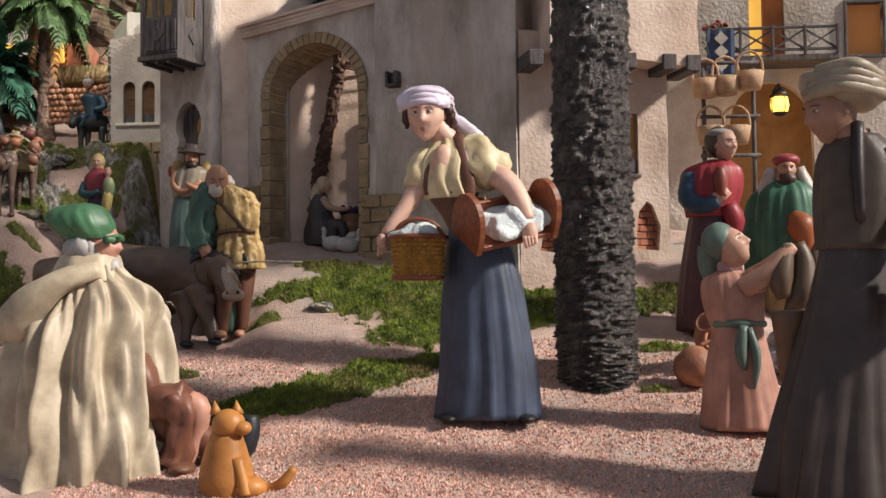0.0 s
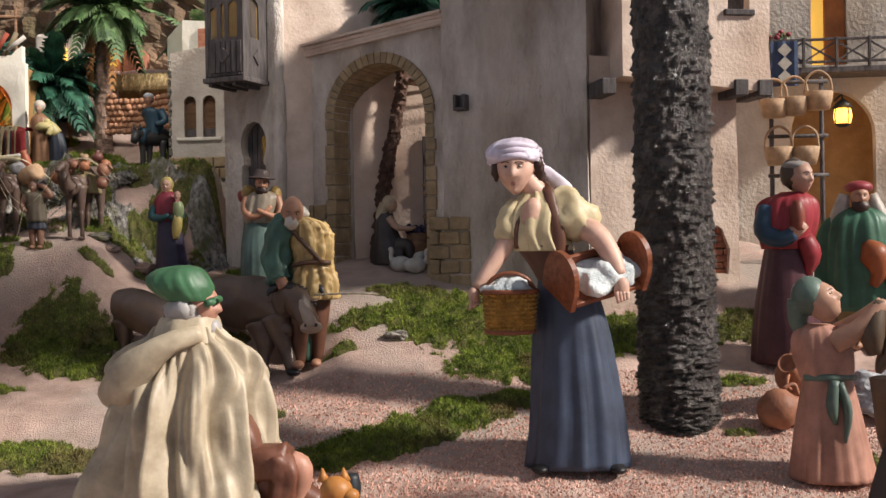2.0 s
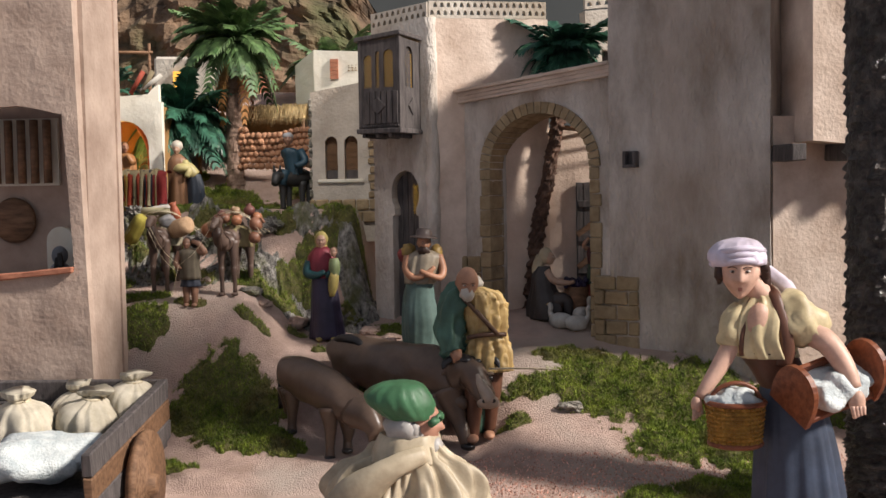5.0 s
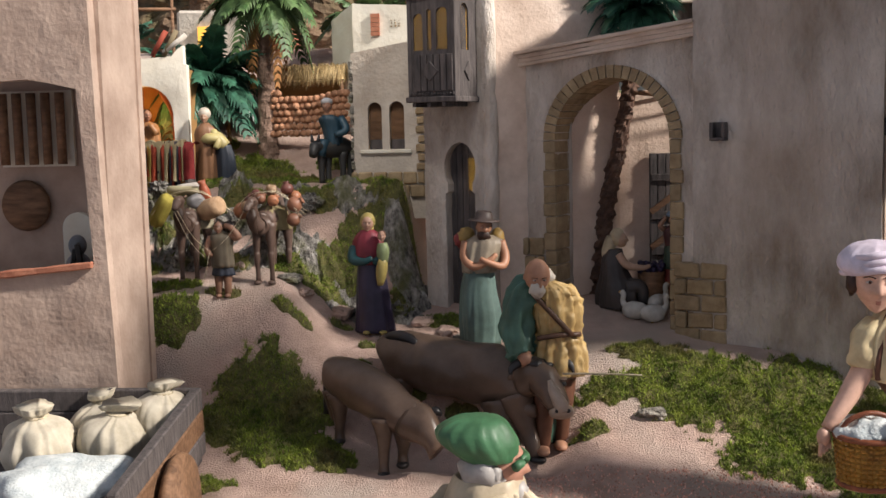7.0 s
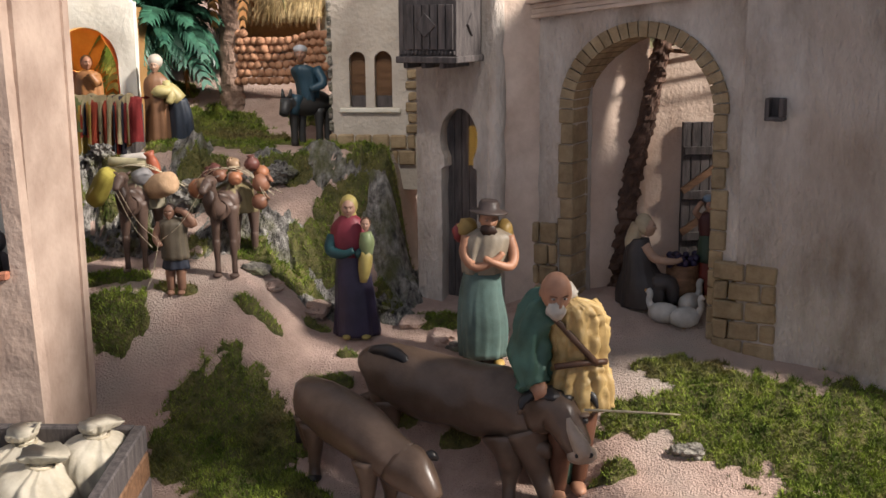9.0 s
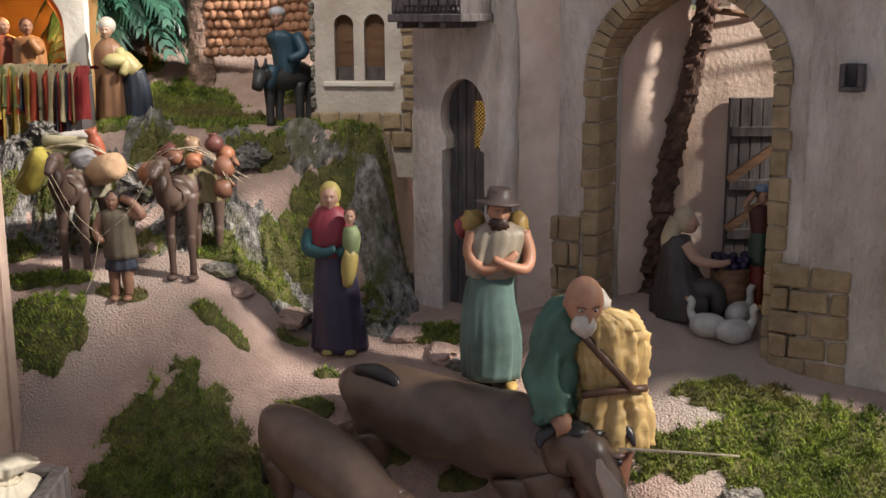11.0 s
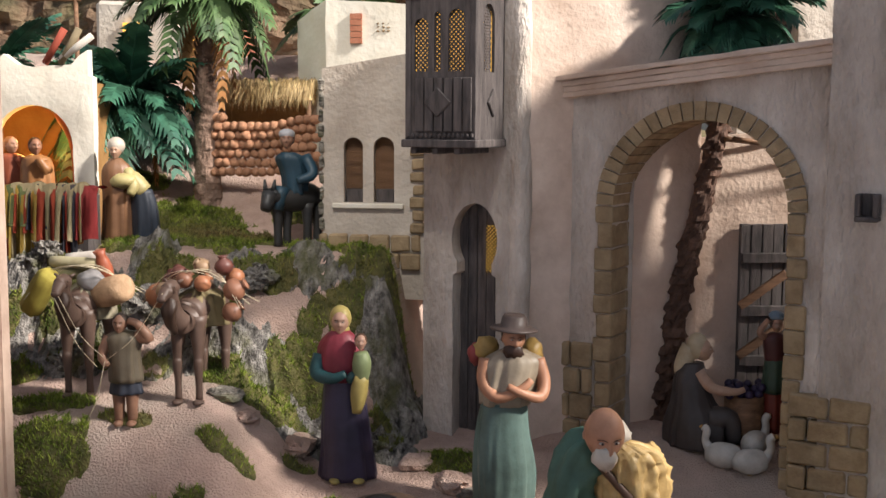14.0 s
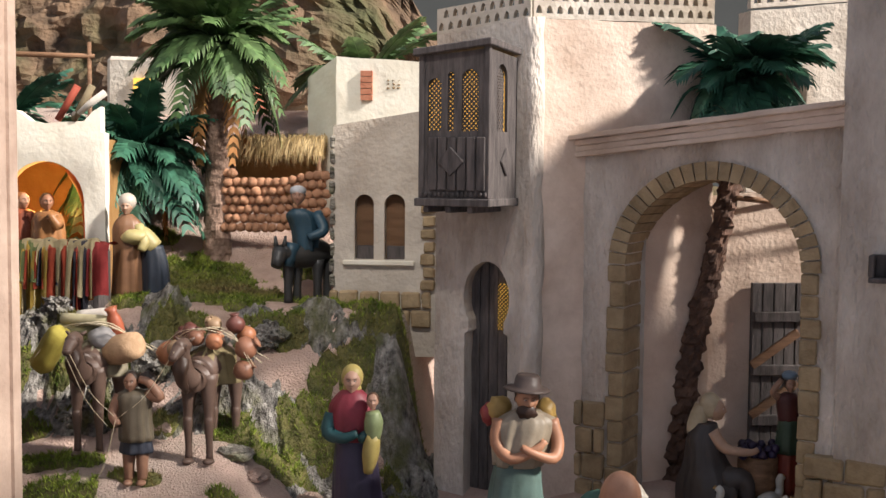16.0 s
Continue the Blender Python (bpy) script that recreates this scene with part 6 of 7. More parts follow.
def washer(bm):
    robe(bm, [(0, 0, 0, 54, 46), (2, 0, 40, 56, 46), (-8, 0, 84, 36, 32), (-12, 0, 124, 28, 24), (-8, 0, 148, 18, 16)], 0, 40, 0.07, 7, 0.2, 5)
    limb(bm, [(20, -20, 50, 26), (52, -30, 52, 18), (60, -30, 10, 12)], 0, 12)
    head(bm, 6, -4, 172, 19, 1, None, (0.95, -0.2))
    ball(bm, (-2, 2, 178), (20, 20, 24), 2)
    limb(bm, [(-12, 6, 176, 16), (-26, 8, 140, 14), (-34, 8, 104, 4)], 2, 10, 4, 0.1)
    limb(bm, [(-2, -14, 134, 12), (20, -26, 108, 10), (58, -30, 102, 7), (76, -28, 106, 5)], 1, 10)


figurine("washerwoman_figurine", -0.214, 1.222, 0.00037, 6, washer, [(0.06, 0.05, 0.048), (0.5, 0.33, 0.24), (0.5, 0.42, 0.29)], "seated woman figurine in dark dress and cream veil")


def door_woman(bm):
    robe(bm, [(0, 0, 20, 24, 20), (0, 0, 110, 20, 17)], 0, 30, 0.08)
    robe(bm, [(0, 0, 90, 23, 19), (0, 0, 140, 19, 16), (0, 0, 150, 17, 14)], 1, 30, 0.05)
    robe(bm, [(0, 0, 146, 18, 14), (0, 0, 185, 22, 15), (0, 0, 198, 10, 9)], 2, 24, 0.02)
    head(bm, 0, -4, 212, 13, 3, 4)
    ball(bm, (0, 0, 228), (14, 14, 9), 5)
    for sx in (-8, 8):
        limb(bm, [(sx, 0, 24, 6), (sx, -2, 4, 5)], 3, 8, 2)
    limb(bm, [(-20, 0, 190, 7), (-30, -6, 200, 6), (-16, -8, 222, 5)], 3, 8)


figurine("jar_woman_figurine", -0.164, 1.226, 0.00037, 4, door_woman, [(0.26, 0.045, 0.03), (0.05, 0.09, 0.06), (0.1, 0.03, 0.03), (0.45, 0.27, 0.19), (0.05, 0.03, 0.02), (0.2, 0.3, 0.42)], "small woman figurine in red skirt beside the courtyard door")


def goose(bm):
    limb(bm, [(-34, 0, 20, 8), (-18, 0, 24, 20), (8, 0, 24, 22), (26, -4, 22, 14)], 0, 14)
    limb(bm, [(20, -4, 26, 11), (32, -6, 44, 7), (30, -6, 62, 7), (36, -8, 68, 7)], 0, 10)
    limb(bm, [(38, -9, 68, 4), (48, -11, 64, 1)], 1, 8, 2)
    for sx in (-4, 8):
        limb(bm, [(sx, 0, 8, 3), (sx, -3, 0, 4)], 1, 6, 2)


for x, y, rz in ((-0.2, 1.196, 160), (-0.183, 1.19, 20), (-0.178, 1.208, 60)):
    figurine("goose_figurine", x, y, 0.00037, rz, goose, [(0.6, 0.58, 0.54), (0.5, 0.3, 0.1)], "small white goose figurine feeding on the ground", "animal figurine")
bm = bmesh.new()
lathe(bm, [(0.011, 0), (0.013, 0.012), (0.013, 0.03), (0.0115, 0.03)], 18)
tub = tagged(link("wash_tub", bm, WOOD, smooth=True), "wooden tub in front of the seated figurine", "tub")
tub.matrix_world = pose(-0.183, 1.226, height(-0.183, 1.226))
bm = bmesh.new()
random.seed(5)
for i in range(26):
    ball(bm, (random.uniform(-0.011, 0.011), random.uniform(-0.009, 0.009), random.uniform(-0.002, 0.006)), (0.003, 0.003, 0.003), 0, 8, 6)
grapes = tagged(link("grapes", bm, paint(0.03, 0.02, 0.06), smooth=True), "dark purple grapes heaped on the tub", "fruit")
grapes.matrix_world = pose(-0.183, 1.226, height(-0.183, 1.226) + 0.032)

# ---- caravan ----


def camel(bm):
    limb(bm, [(14, 104, 168, 20), (11, 74, 178, 32), (4, 24, 176, 34), (0, -12, 168, 30)], 0, 20, 5)
    ball(bm, (6, 50, 206), (20, 30, 24), 0)
    limb(bm, [(0, -8, 168, 29), (-3, -34, 158, 24), (-5, -52, 176, 17), (-6, -60, 204, 13), (-6, -64, 222, 13)], 0, 16, 5)
    limb(bm, [(-6, -56, 226, 15), (-6, -74, 224, 13), (-7, -90, 214, 10), (-7, -98, 208, 8)], 0, 14, 4)
    ball(bm, (-7, -98, 209), (9, 7, 7), 0, 10, 8)
    for sg in (-1, 1):
        limb(bm, [(-6 + sg * 10, -56, 234, 4), (-6 + sg * 19, -52, 240, 2)], 0, 6, 2)
        ball(bm, (-6 + sg * 11, -72, 228), (3, 4, 3), 1, 8, 6)
    limb(bm, [(-5, -60, 204, 13), (-5, -70, 180, 12), (-4, -60, 152, 7), (-4, -52, 138, 3)], 1, 14, 5, 0.25)
    for x0, y0 in ((-19, -14), (20, -8), (-15, 88), (28, 94)):
        limb(bm, [(x0 * 0.8, y0 + 2, 166, 20), (x0 * 0.95, y0, 120, 13), (x0, y0 - 2, 88, 9), (x0, y0 - 3, 78, 9.5), (x0, y0 - 1, 40, 6.5), (x0, y0, 8, 7)], 0, 12)
        ball(bm, (x0, y0 - 5, 4), (11, 14, 6), 0, 10, 6)


CAMELC = [(0.125, 0.08, 0.062), (0.06, 0.035, 0.025)]
CAM = []
for x, y, rz, nm in ((-0.612, 1.168, 4, "dark brown camel figurine carrying baggage"), (-0.538, 1.166, -8, "dark brown camel figurine carrying clay pots")):
    CAM.append(figurine("camel_figurine", x, y, 0.00034, rz, camel, CAMELC, nm, "animal figurine"))


def load(cam_ob, pots):
    random.seed(31 if pots else 30)
    root = thing("camel_load", cam_ob.matrix_world @ pose(0.001, 0.012, 0.067), "heaped clay pots and baskets tied with rope" if pots else "rolled yellow rugs, sacks and jars tied with rope", "baggage")
    bm = bmesh.new()
    robe(bm, [(0, 0.002, -0.018, 0.0165, 0.017), (0, 0.002, -0.01, 0.0155, 0.017), (0, 0.002, 0.0, 0.012, 0.015), (0, 0.002, 0.005, 0.006, 0.009)], 0, 36, 0.12, 9, 0.4, 4, False)
    part("saddle_blanket", bm, paint(0.2, 0.16, 0.08, 0.8) if pots else paint(0.3, 0.27, 0.19, 0.8), root, "fringed saddle blanket", smooth=True)
    if pots:
        clays = [paint(0.36, 0.15, 0.075), paint(0.22, 0.10, 0.06), paint(0.13, 0.045, 0.035), paint(0.30, 0.2, 0.12)]
        for i, (x, y, z, q) in enumerate([(-0.026, -0.006, 0.0, 0.0105), (-0.017, -0.012, 0.004, 0.009), (-0.012, -0.004, 0.014, 0.0075), (-0.004, -0.013, 0.012, 0.0072), (0.008, -0.012, 0.010, 0.0072), (0.004, -0.004, 0.019, 0.0066), (0.018, -0.002, 0.020, 0.0078), (0.027, -0.006, 0.006, 0.0095), (0.022, 0.006, 0.012, 0.008), (-0.002, 0.008, 0.018, 0.007), (-0.022, 0.006, 0.008, 0.0085), (0.026, -0.008, -0.008, 0.0085)]):
            bm = bmesh.new()
            lathe(bm, [(0.3 * q, -0.72 * q), (0.66 * q, -0.4 * q), (0.8 * q, -0.02 * q), (0.68 * q, 0.36 * q), (0.34 * q, 0.62 * q), (0.3 * q, 0.72 * q), (0.44 * q, 0.88 * q), (0.3 * q, 0.88 * q), (0.2 * q, 0.7 * q)], 18, 0, pose(x, y, z, random.uniform(-60, 60), random.uniform(-60, 60), 0))
            part("clay_pot", bm, clays[(i * 3) % 4], root, smooth=True)
    else:
        bm = bmesh.new()
        box(bm, -0.0075, 0.0075, -0.0065, 0.0065, -0.017, 0.017, 0.004)
        bmesh.ops.subdivide_edges(bm, edges=bm.edges[:], cuts=2, use_grid_fill=True)
        for v in bm.verts:
            v.co += v.co.normalized() * 0.0014 * noise.noise(v.co * 160)
        bm.transform(pose(-0.026, -0.012, 0.0, 10, 34, 0))
        part("yellow_bale", bm, paint(0.44, 0.37, 0.07, 0.8), root, "yellow tied cloth bale", smooth=True)
        for i, (x, y, z, ry, rz, mat, r, ln) in enumerate(((-0.008, 0.0, 0.012, 86, 8, paint(0.30, 0.29, 0.17, 0.85), 0.0052, 0.017), (-0.006, -0.005, 0.0185, 92, -6, paint(0.42, 0.38, 0.24, 0.85), 0.0040, 0.016), (-0.004, 0.006, 0.021, 84, 4, paint(0.5, 0.46, 0.42, 0.85), 0.0036, 0.011))):
            bm = bmesh.new()
            lathe(bm, [(r * 0.5, -ln), (r * 0.9, -ln * 0.96), (r, -ln * 0.5), (r * 0.94, 0), (r, ln * 0.5), (r * 0.9, ln * 0.96), (r * 0.5, ln)], 16, 0, pose(x, y, z, 0, ry, rz))
            part("rolled_rug", bm, mat, root, smooth=True)
        bm = bmesh.new()
        lathe(bm, [(0.002, -0.011), (0.0042, -0.008), (0.005, -0.002), (0.0042, 0.004), (0.003, 0.007), (0.0042, 0.0105), (0.003, 0.0105)], 16, 0, pose(0.014, -0.006, 0.017, 10, -14, 0))
        part("red_jar", bm, paint(0.33, 0.09, 0.045), root, "banded red jar", smooth=True)
        bm = bmesh.new()
        lathe(bm, [(0.004, -0.012), (0.0085, -0.011), (0.0098, -0.003), (0.0095, 0.006), (0.0085, 0.012), (0.0055, 0.0125)], 18, 0, pose(0.02, -0.010, 0.001, 14, 72, -12))
        part("wicker_pannier", bm, WICKER2, root, "lidded wicker pannier", smooth=True)
        bm = bmesh.new()
        ball(bm, (0.006, -0.008, 0.008), (0.009, 0.008, 0.007), 0, 18, 12, None, 0.35)
        part("bundle", bm, paint(0.32, 0.31, 0.31, 0.85), root, "grey cloth bundle", smooth=True)
    for k in range(6):
        bm = bmesh.new()
        a = random.uniform(-0.02, 0.02)
        limb(bm, [(-0.034, a, -0.004, 0.0002), (-0.012 + a * 0.3, -0.014, 0.015, 0.0002), (0.014, a * 0.5 - 0.014, 0.017, 0.0002), (0.036, -a, -0.004, 0.0002)], 0, 5, 5)
        part("rope", bm, ROPE, root)
    return root


load(CAM[0], False)
load(CAM[1], True)


def driver(bm):
    for sx in (-10, 14):
        limb(bm, [(sx, 0, 70, 14), (sx, -2, 40, 11), (sx, 0, 6, 9)], 0, 10)
        ball(bm, (sx, -8, 4), (9, 16, 6), 0, 10, 6)
    robe(bm, [(2, 0, 58, 30, 22), (2, 0, 85, 26, 20)], 2, 30, 0.08)
    robe(bm, [(2, 0, 80, 30, 24), (0, 0, 130, 28, 22), (0, 0, 160, 32, 22), (0, 0, 172, 14, 12)], 1, 30, 0.06, 7, 0.2, 4, False)
    head(bm, -4, -6, 186, 17, 0, 3)
    limb(bm, [(24, 0, 164, 11), (48, -8, 160, 10), (30, -10, 186, 8), (12, -6, 192, 7)], 0, 10)
    limb(bm, [(-26, 0, 162, 10), (-36, -10, 130, 9), (-24, -22, 112, 7)], 0, 10)
    ball(bm, (22, 6, 188), (18, 16, 16), 3, rough=0.3)


figurine("camel_driver_figurine", -0.572, 1.14, 0.00034, 6, driver, [(0.24, 0.13, 0.085), (0.12, 0.1, 0.07), (0.025, 0.03, 0.045), (0.03, 0.02, 0.015)], "barefoot camel driver figurine leading two camels")
reins = thing("lead_ropes", Matrix(), "pale slack ropes between the camels and their driver", "rope")
for a, b in (((-0.612, 1.134, 0.268), (-0.582, 1.132, 0.228)), ((-0.544, 1.133, 0.268), (-0.58, 1.132, 0.226)), ((-0.58, 1.13, 0.226), (-0.59, 1.125, 0.19)), ((-0.613, 1.134, 0.264), (-0.585, 1.13, 0.222))):
    bm = bmesh.new()
    limb(bm, [(*a, 0.00025), ((a[0] + b[0]) / 2, (a[1] + b[1]) / 2, (a[2] + b[2]) / 2 - 0.006, 0.00025), (*b, 0.00025)], 0, 5, 5)
    part("rope", bm, ROPE, reins)

# ---- upper terrace ----


def rider(bm):
    limb(bm, [(48, 60, 84, 18), (20, 34, 92, 27), (-8, 8, 88, 24), (-24, -10, 92, 17), (-34, -22, 96, 14)], 0, 14)
    limb(bm, [(-34, -22, 98, 15), (-40, -40, 72, 10)], 0, 10, 3)
    for sx in (-46, -32):
        limb(bm, [(sx + 4, -22, 106, 5), (sx * 1.3 + 16, -18, 124, 2)], 0, 6, 2)
    for x0, y0 in ((-22, -8), (-8, 12), (28, 22), (44, 46)):
        limb(bm, [(x0, y0, 80, 13), (x0, y0, 40, 8), (x0, y0, 4, 8)], 0, 8)
    robe(bm, [(8, 18, 96, 22, 22), (6, 16, 134, 24, 19), (0, 12, 160, 26, 18), (-4, 8, 172, 11, 10)], 1, 30, 0.06, 7, 0.2, 4, False)
    head(bm, -6, 4, 194, 16, 2, 3)
    ball(bm, (-6, 6, 204), (15, 15, 10), 4)
    limb(bm, [(26, 10, 164, 11), (40, -4, 134, 10), (14, -16, 122, 7)], 1, 10)
    limb(bm, [(-14, -8, 110, 14), (-22, -16, 70, 11)], 1, 10, 3)


figurine("donkey_rider_figurine", -0.508, 1.315, 0.00042, 8, rider, [(0.05, 0.05, 0.05), (0.03, 0.075, 0.11), (0.4, 0.22, 0.15), (0.04, 0.03, 0.03), (0.5, 0.5, 0.52)], "rider figurine in blue robe on a dark donkey model")


def shopper(bm):
    robe(bm, [(0, 0, 2, 30, 24), (0, 0, 80, 26, 21), (0, 0, 130, 26, 19), (0, 0, 152, 10, 9)], 0, 30, 0.07)
    head(bm, 0, -4, 164, 14, 1, None)
    ball(bm, (0, 2, 174), (16, 16, 16), 2)
    limb(bm, [(20, -4, 130, 11), (34, -16, 104, 10), (30, -24, 88, 7)], 3, 10)
    ball(bm, (16, -16, 112), (24, 16, 14), 3, rough=0.2)


figurine("shopper_figurine", -0.638, 1.302, 0.00042, 6, shopper, [(0.2, 0.1, 0.05), (0.4, 0.25, 0.17), (0.5, 0.45, 0.38), (0.42, 0.36, 0.16)], "robed shopper figurine with white headcloth beside the stall")


def bent_shopper(bm):
    robe(bm, [(0, 0, 2, 26, 22), (-2, 0, 60, 24, 20), (-6, 0, 95, 20, 18)], 0, 30, 0.08)
    limb(bm, [(-4, 0, 90, 20), (-20, -6, 112, 18), (-34, -10, 118, 12)], 1, 12)
    head(bm, -44, -12, 120, 12, 2, 1)


figurine("bent_shopper_figurine", -0.618, 1.305, 0.00042, 6, bent_shopper, [(0.03, 0.04, 0.06), (0.42, 0.36, 0.16), (0.4, 0.24, 0.17)], "small figurine bending over in dark blue skirt")


def seller(bm):
    robe(bm, [(0, 0, 0, 30, 22), (0, 0, 50, 30, 22), (0, 0, 84, 26, 18), (0, 0, 94, 10, 9)], 0, 30, 0.07)
    head(bm, 2, -4, 108, 15, 1, 2, (0.6, -0.8))
    limb(bm, [(20, -4, 78, 10), (28, -16, 66, 9), (14, -22, 88, 7)], 0, 10)


figurine("seller_figurine", -0.7, 1.30, 0.00042, 0, seller, [(0.42, 0.2, 0.08), (0.4, 0.2, 0.12), (0.05, 0.02, 0.01)], "stall seller figurine in orange robe under the arch", dz=0.03)
figurine("seller_figurine", -0.722, 1.305, 0.00042, 20, seller, [(0.36, 0.1, 0.05), (0.45, 0.25, 0.16), (0.3, 0.12, 0.04)], "second stall seller figurine in rust robe", dz=0.03)
counter = thing("cloth_counter", pose(-0.715, 1.268, height(-0.7, 1.27) + 0.014), "stall counter draped with striped coloured cloths", "counter")
bm = bmesh.new()
box(bm, 0.0, 0.07, 0, 0.02, -0.035, 0.03, 0.002)
part("table", bm, DARKWOOD, counter)
random.seed(41)
CLOTHS = [(0.45, 0.07, 0.03), (0.55, 0.2, 0.04), (0.5, 0.42, 0.25), (0.2, 0.24, 0.09), (0.05, 0.05, 0.07), (0.5, 0.33, 0.06), (0.3, 0.03, 0.03)]
for i in range(14):
    u, w_ = 0.003 + i * 0.0049 + random.uniform(-0.003, 0.003), random.uniform(0.012, 0.022)
    low, ph = random.uniform(-0.022, 0.014), random.uniform(0, 6)
    bm = bmesh.new()
    path = [(0.02, 0.032), (0.01, 0.034), (0.0, 0.0335), (-0.005, 0.029), (-0.006, 0.02), (-0.007, 0.01), (-0.008, low)]
    grid = []
    for j, (y_, z_) in enumerate(path):
        row = []
        for k in range(9):
            a_ = k / 8
            fold = math.sin(a_ * 15 + ph) * 0.0016 * (0.4 + j / 6)
            row.append(bm.verts.new((u + (a_ - 0.5) * w_ * (1 + 0.04 * j), y_ + (fold - 0.0007 * (i % 3) if j > 2 else 0), max(z_, low) + (fold + 0.0009 * (i % 4) if j < 3 else 0) + 0.002 * noise.noise((a_ * 3, i, j)))))
        grid.append(row)
    for r0, r1 in zip(grid, grid[1:]):
        for k in range(8):
            bm.faces.new((r0[k], r0[k + 1], r1[k + 1], r1[k]))
    bmesh.ops.solidify(bm, geom=bm.faces[:], thickness=0.0006)
    c = CLOTHS[(i * 5 + i // 3) % 7]
    part("cloth", bm, paint(c[0] * 0.8, c[1] * 0.8, c[2] * 0.8, 0.85), counter, smooth=True)
rugs = thing("rolled_rugs", pose(-0.685, 1.298, 0.412), "rolled patterned and white rugs on the stall roof", "rug")
for x, ry, c in ((0.0, 32, (0.35, 0.07, 0.04)), (0.012, 30, (0.25, 0.2, 0.12)), (0.016, 55, (0.65, 0.62, 0.56))):
    bm = bmesh.new()
    lathe(bm, [(0.001, -0.012), (0.0026, -0.012), (0.0028, 0.018), (0.001, 0.018)], 12, 0, pose(x, 0.004, 0.012, 0, ry, 0))
    part("roll", bm, paint(*c, 0.8), rugs, smooth=True)
mast = thing("awning_frame", pose(-0.678, 1.33, 0.39), "bare wooden awning poles lashed with rope", "frame")
bm = bmesh.new()
limb(bm, [(0, 0, -0.1, 0.002), (0, 0, 0.085, 0.0018)], 0, 8, 2)
part("post", bm, WOOD, mast)
bm = bmesh.new()
limb(bm, [(-0.12, 0, 0.078, 0.0022), (0.004, 0, 0.074, 0.002)], 0, 8, 3)
part("crossbar", bm, WOOD, mast)

# ---- cart with sacks, by the hut ----
cart = thing("wooden_cart", pose(-0.546, 0.992, 0.078, 6, 0, 4), "weathered wooden cart loaded with grain sacks", "cart")
for i in range(3):
    bm = bmesh.new()
    box(bm, -0.004, 0.004, -0.2, 0.0, 0.004 + i * 0.018, 0.0215 + i * 0.018, 0.001, 0.0006)
    part("side_plank", bm, DARKWOOD if i != 1 else WOOD, cart)
for i in range(3):
    bm = bmesh.new()
    box(bm, -0.17, -0.004, -0.004, 0.003, 0.004 + i * 0.018, 0.0215 + i * 0.018, 0.001, 0.0006)
    part("rear_plank", bm, DARKWOOD, cart)
bm = bmesh.new()
box(bm, -0.17, 0.0, -0.2, 0.0, -0.004, 0.004, 0.001)
part("floor", bm, DARKWOOD, cart)
bm = bmesh.new()
lathe(bm, [(0.004, -0.004), (0.042, -0.004), (0.044, 0), (0.042, 0.004), (0.009, 0.004), (0.008, 0.009), (0.003, 0.01)], 30, 0, pose(0.012, -0.105, 0.0, 0, 90, 0))
part("wheel", bm, WOOD, cart, "solid wooden disc wheel")
bm = bmesh.new()
box(bm, -0.1, -0.092, -0.06, -0.05, -0.09, -0.004, 0.001)
part("leg", bm, DARKWOOD, cart)


def sack(m, s, label):
    bm = bmesh.new()
    robe(bm, [(0, 0, 0, 0.85 * s, 0.8 * s), (0, 0, 0.25 * s, 1.08 * s, 1.0 * s), (0, 0, 0.8 * s, 1.1 * s, 1.02 * s), (0, 0, 1.25 * s, 0.86 * s, 0.8 * s), (0.02 * s, 0, 1.5 * s, 0.42 * s, 0.4 * s), (0.04 * s, 0, 1.58 * s, 0.3 * s, 0.28 * s), (0.08 * s, 0, 1.72 * s, 0.5 * s, 0.42 * s), (0.14 * s, 0, 1.9 * s, 0.62 * s, 0.46 * s)], 0, 44, 0.06, 12, random.uniform(0, 6), 4, False)
    for v in bm.verts:
        v.co += Vector((noise.noise(v.co * 60), noise.noise(v.co * 60 + Vector((5, 0, 0))), noise.noise(v.co * 60 + Vector((0, 7, 0))))) * 0.13 * s
    root = thing("grain_sack", m, label, "sack", "sacks on the cart")
    part("bag", bm, SACKCLOTH, root, smooth=True)
    bm = bmesh.new()
    limb(bm, [(0.04 * s + 0.34 * s * math.cos(a), 0.33 * s * math.sin(a), 1.57 * s, 0.05 * s) for a in np.linspace(0, 6.28, 13)], 0, 6, 1)
    part("tie", bm, ROPE, root)
    return root


CM = cart.matrix_world
for x, y, s, rz in ((-0.052, -0.045, 0.0245, 0), (-0.024, -0.022, 0.0225, 40), (-0.072, -0.014, 0.0225, 90), (-0.104, -0.056, 0.025, 150)):
    sack(CM @ pose(x, y, 0.004 + (0.022 if x > -0.03 else 0.012), 0, 4, rz), s, "tied cream cloth grain sack standing in the cart")
bm = bmesh.new()
ball(bm, (0, 0, 0), (0.05, 0.035, 0.016), 0, 26, 16, None, 0.4)
flour = tagged(link("white_cloth", bm, LINEN, smooth=True), "white cloth bundle lying in the cart", "cloth")
flour.matrix_world = CM @ pose(-0.07, -0.115, 0.026, 0, 0, 20)
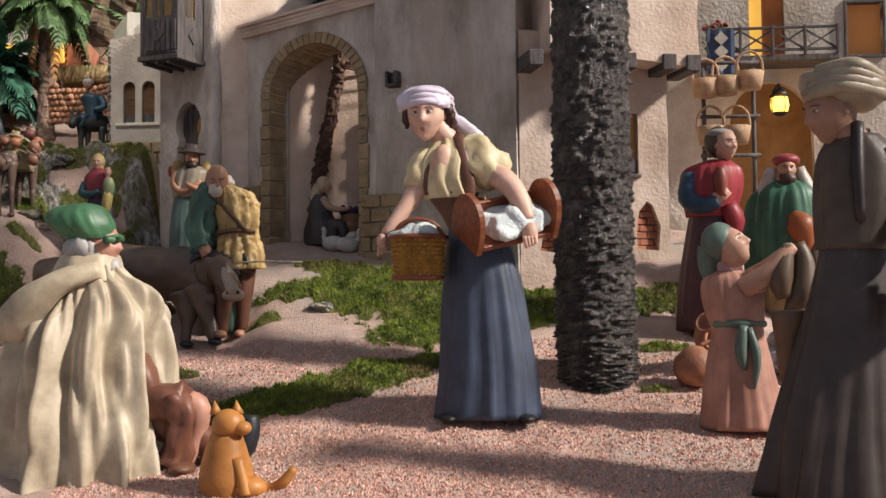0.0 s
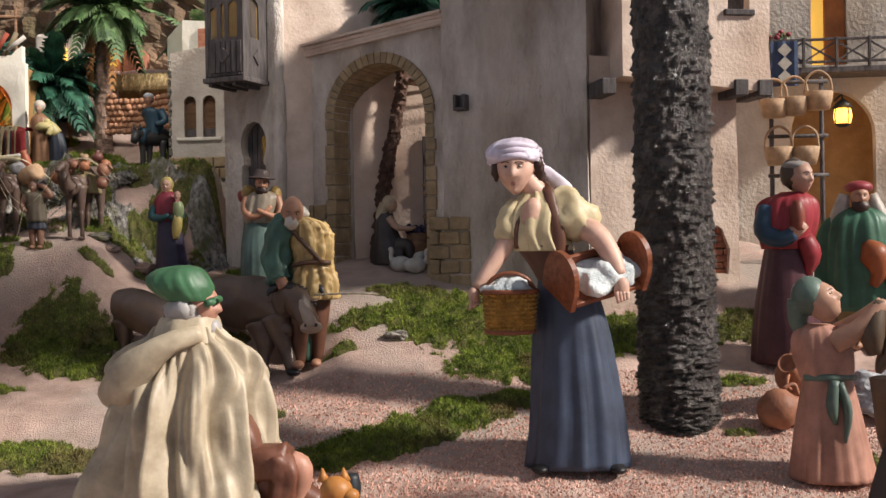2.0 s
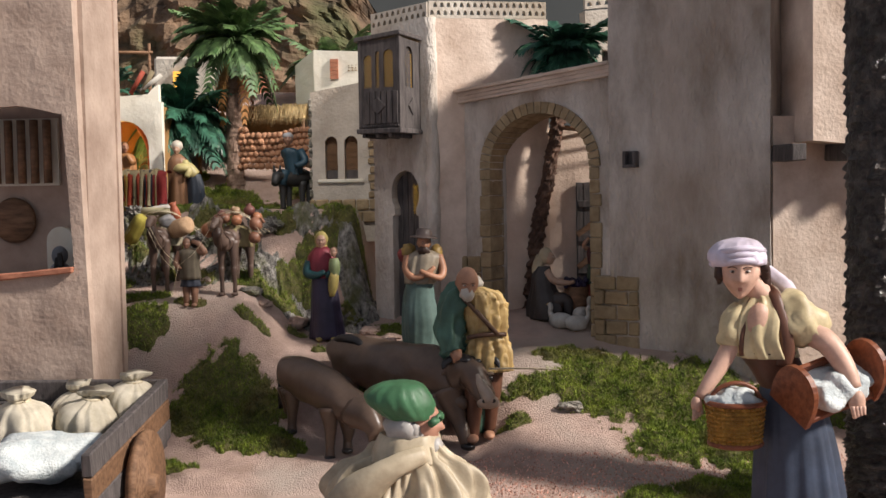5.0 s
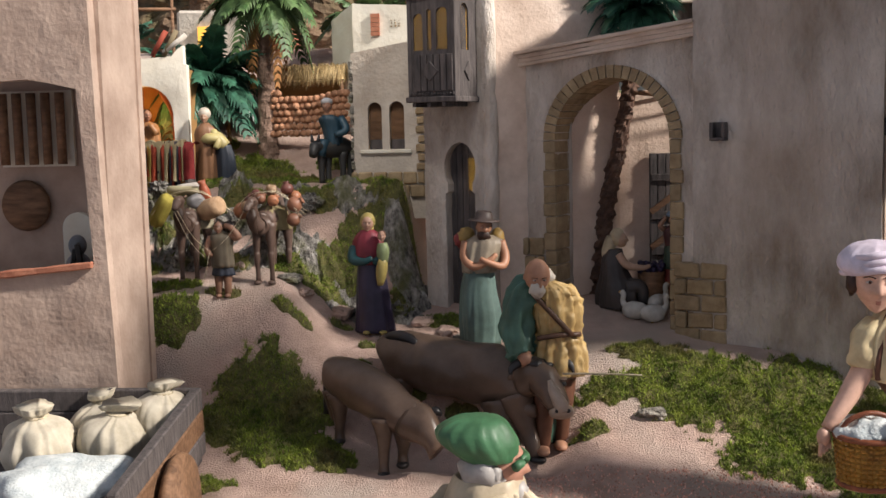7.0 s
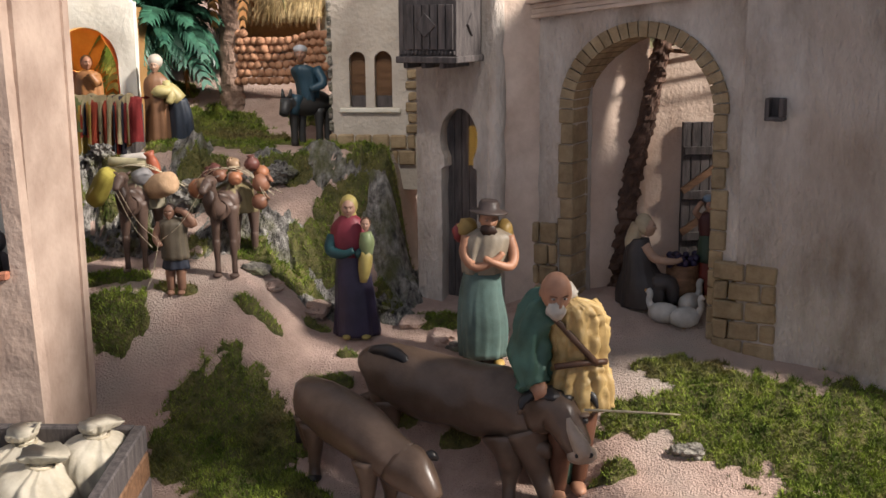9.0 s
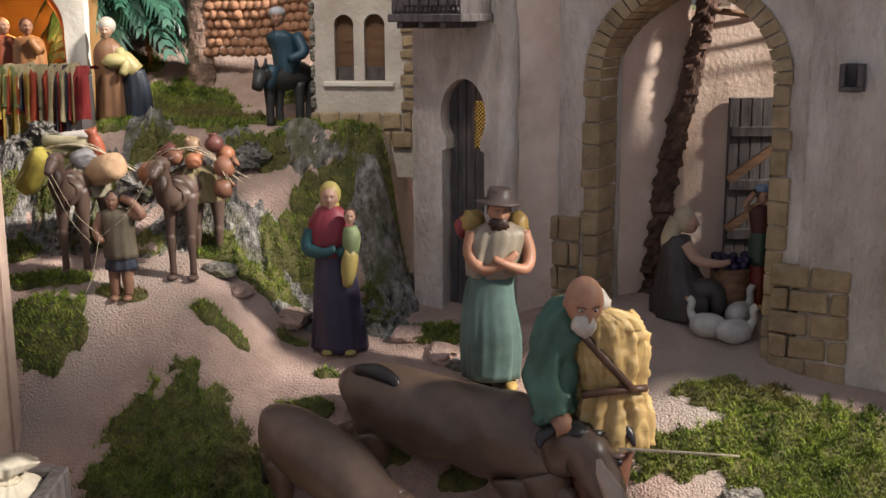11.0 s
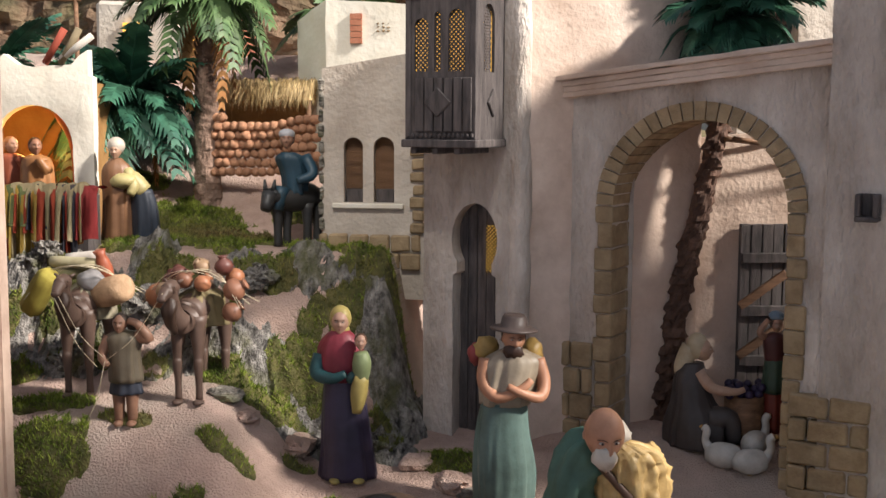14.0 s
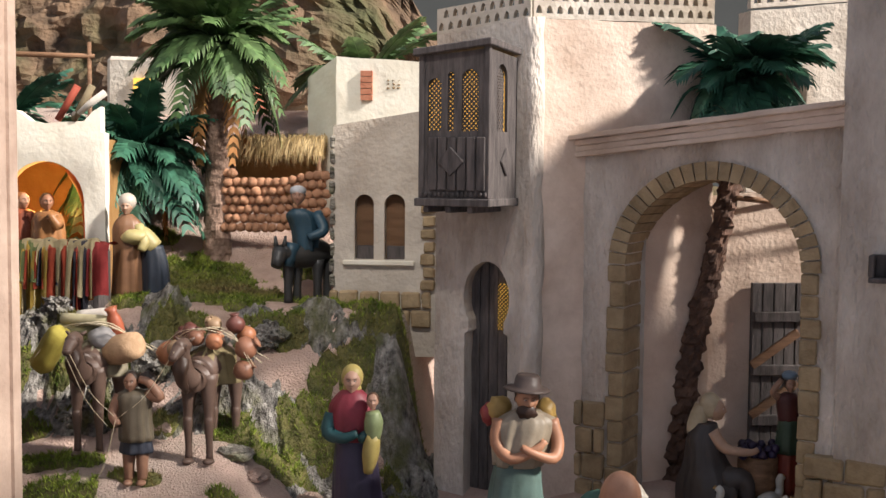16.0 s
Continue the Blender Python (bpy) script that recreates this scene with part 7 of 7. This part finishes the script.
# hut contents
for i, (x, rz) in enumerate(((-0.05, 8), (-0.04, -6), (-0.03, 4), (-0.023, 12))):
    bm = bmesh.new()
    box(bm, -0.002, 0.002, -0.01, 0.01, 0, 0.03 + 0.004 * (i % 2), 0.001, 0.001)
    sl = tagged(link("dark_board", bm, IRON), "near-black board leaning inside the hut", "board", "boards in the hut")
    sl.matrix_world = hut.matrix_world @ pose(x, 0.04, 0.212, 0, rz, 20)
bm = bmesh.new()
ball(bm, (0, 0, 0.012), (0.011, 0.01, 0.012), 0)
ball(bm, (0, 0, 0.03), (0.0075, 0.0075, 0.009), 1)
bust = tagged(link("hut_figurine", bm, [paint(0.3, 0.3, 0.32), paint(0.25, 0.27, 0.3)], smooth=True), "grey-hooded figurine half hidden inside the hut", "figurine")
bust.matrix_world = hut.matrix_world @ pose(-0.052, 0.06, 0.212)

# dressings on the inn balcony
bm = bmesh.new()
box(bm, 0, 0.03, -0.001, 0.001, 0, 0.05)
for v in bm.verts:
    v.co.y -= 0.002
bmesh.ops.subdivide_edges(bm, edges=bm.edges[:], cuts=6, use_grid_fill=True)
for v in bm.verts:
    v.co.y += 0.0012 * math.sin(v.co.x * 420)
balcony_rug = thing("hanging_rug", pose(0.208, 1.308, 0.352), "blue and white patterned rug hanging over the rail", "rug")
part("cloth", bm, paint(0.05, 0.08, 0.16, 0.8), balcony_rug)
for i in range(3):
    bm = bmesh.new()
    box(bm, -0.0055, 0.0055, -0.0006, 0.0006, -0.0055, 0.0055)
    bm.transform(Matrix.Translation((0.015, -0.0048, 0.01 + i * 0.015)) @ Matrix.Rotation(radians(45), 4, "Y"))
    part("pattern_lozenge", bm, paint(0.5, 0.48, 0.42, 0.8), balcony_rug)
random.seed(77)
pot = thing("flower_pot", pose(0.222, 1.335, 0.373), "flower pot with red blooms on the balcony", "plant")
bm = bmesh.new()
lathe(bm, [(0.006, 0), (0.009, 0.014), (0.0095, 0.016), (0.008, 0.016)], 16)
part("pot", bm, TERRACOTTA, pot, smooth=True)
fv, ff = [], []
for i in range(260):
    a, r, h_ = random.uniform(0, 6.28), random.uniform(0, 0.016), random.uniform(0.014, 0.042)
    k = len(fv)
    c = (r * math.cos(a), r * math.sin(a), h_)
    fv += [c, (c[0] + random.uniform(-0.004, 0.004), c[1] + 0.001, c[2] + 0.003), (c[0] + 0.002, c[1] + random.uniform(-0.003, 0.003), c[2] - 0.003)]
    ff.append((k, k + 1, k + 2))
arrays("leaves", fv, ff, FROND2, pot)
for i in range(12):
    bm = bmesh.new()
    ball(bm, (random.uniform(-0.014, 0.014), random.uniform(-0.014, 0.004), random.uniform(0.026, 0.048)), (0.0032, 0.0032, 0.003), 0, 10, 7, None, 0.3)
    part("bloom", bm, paint(0.3, 0.03, 0.05), pot, smooth=True)
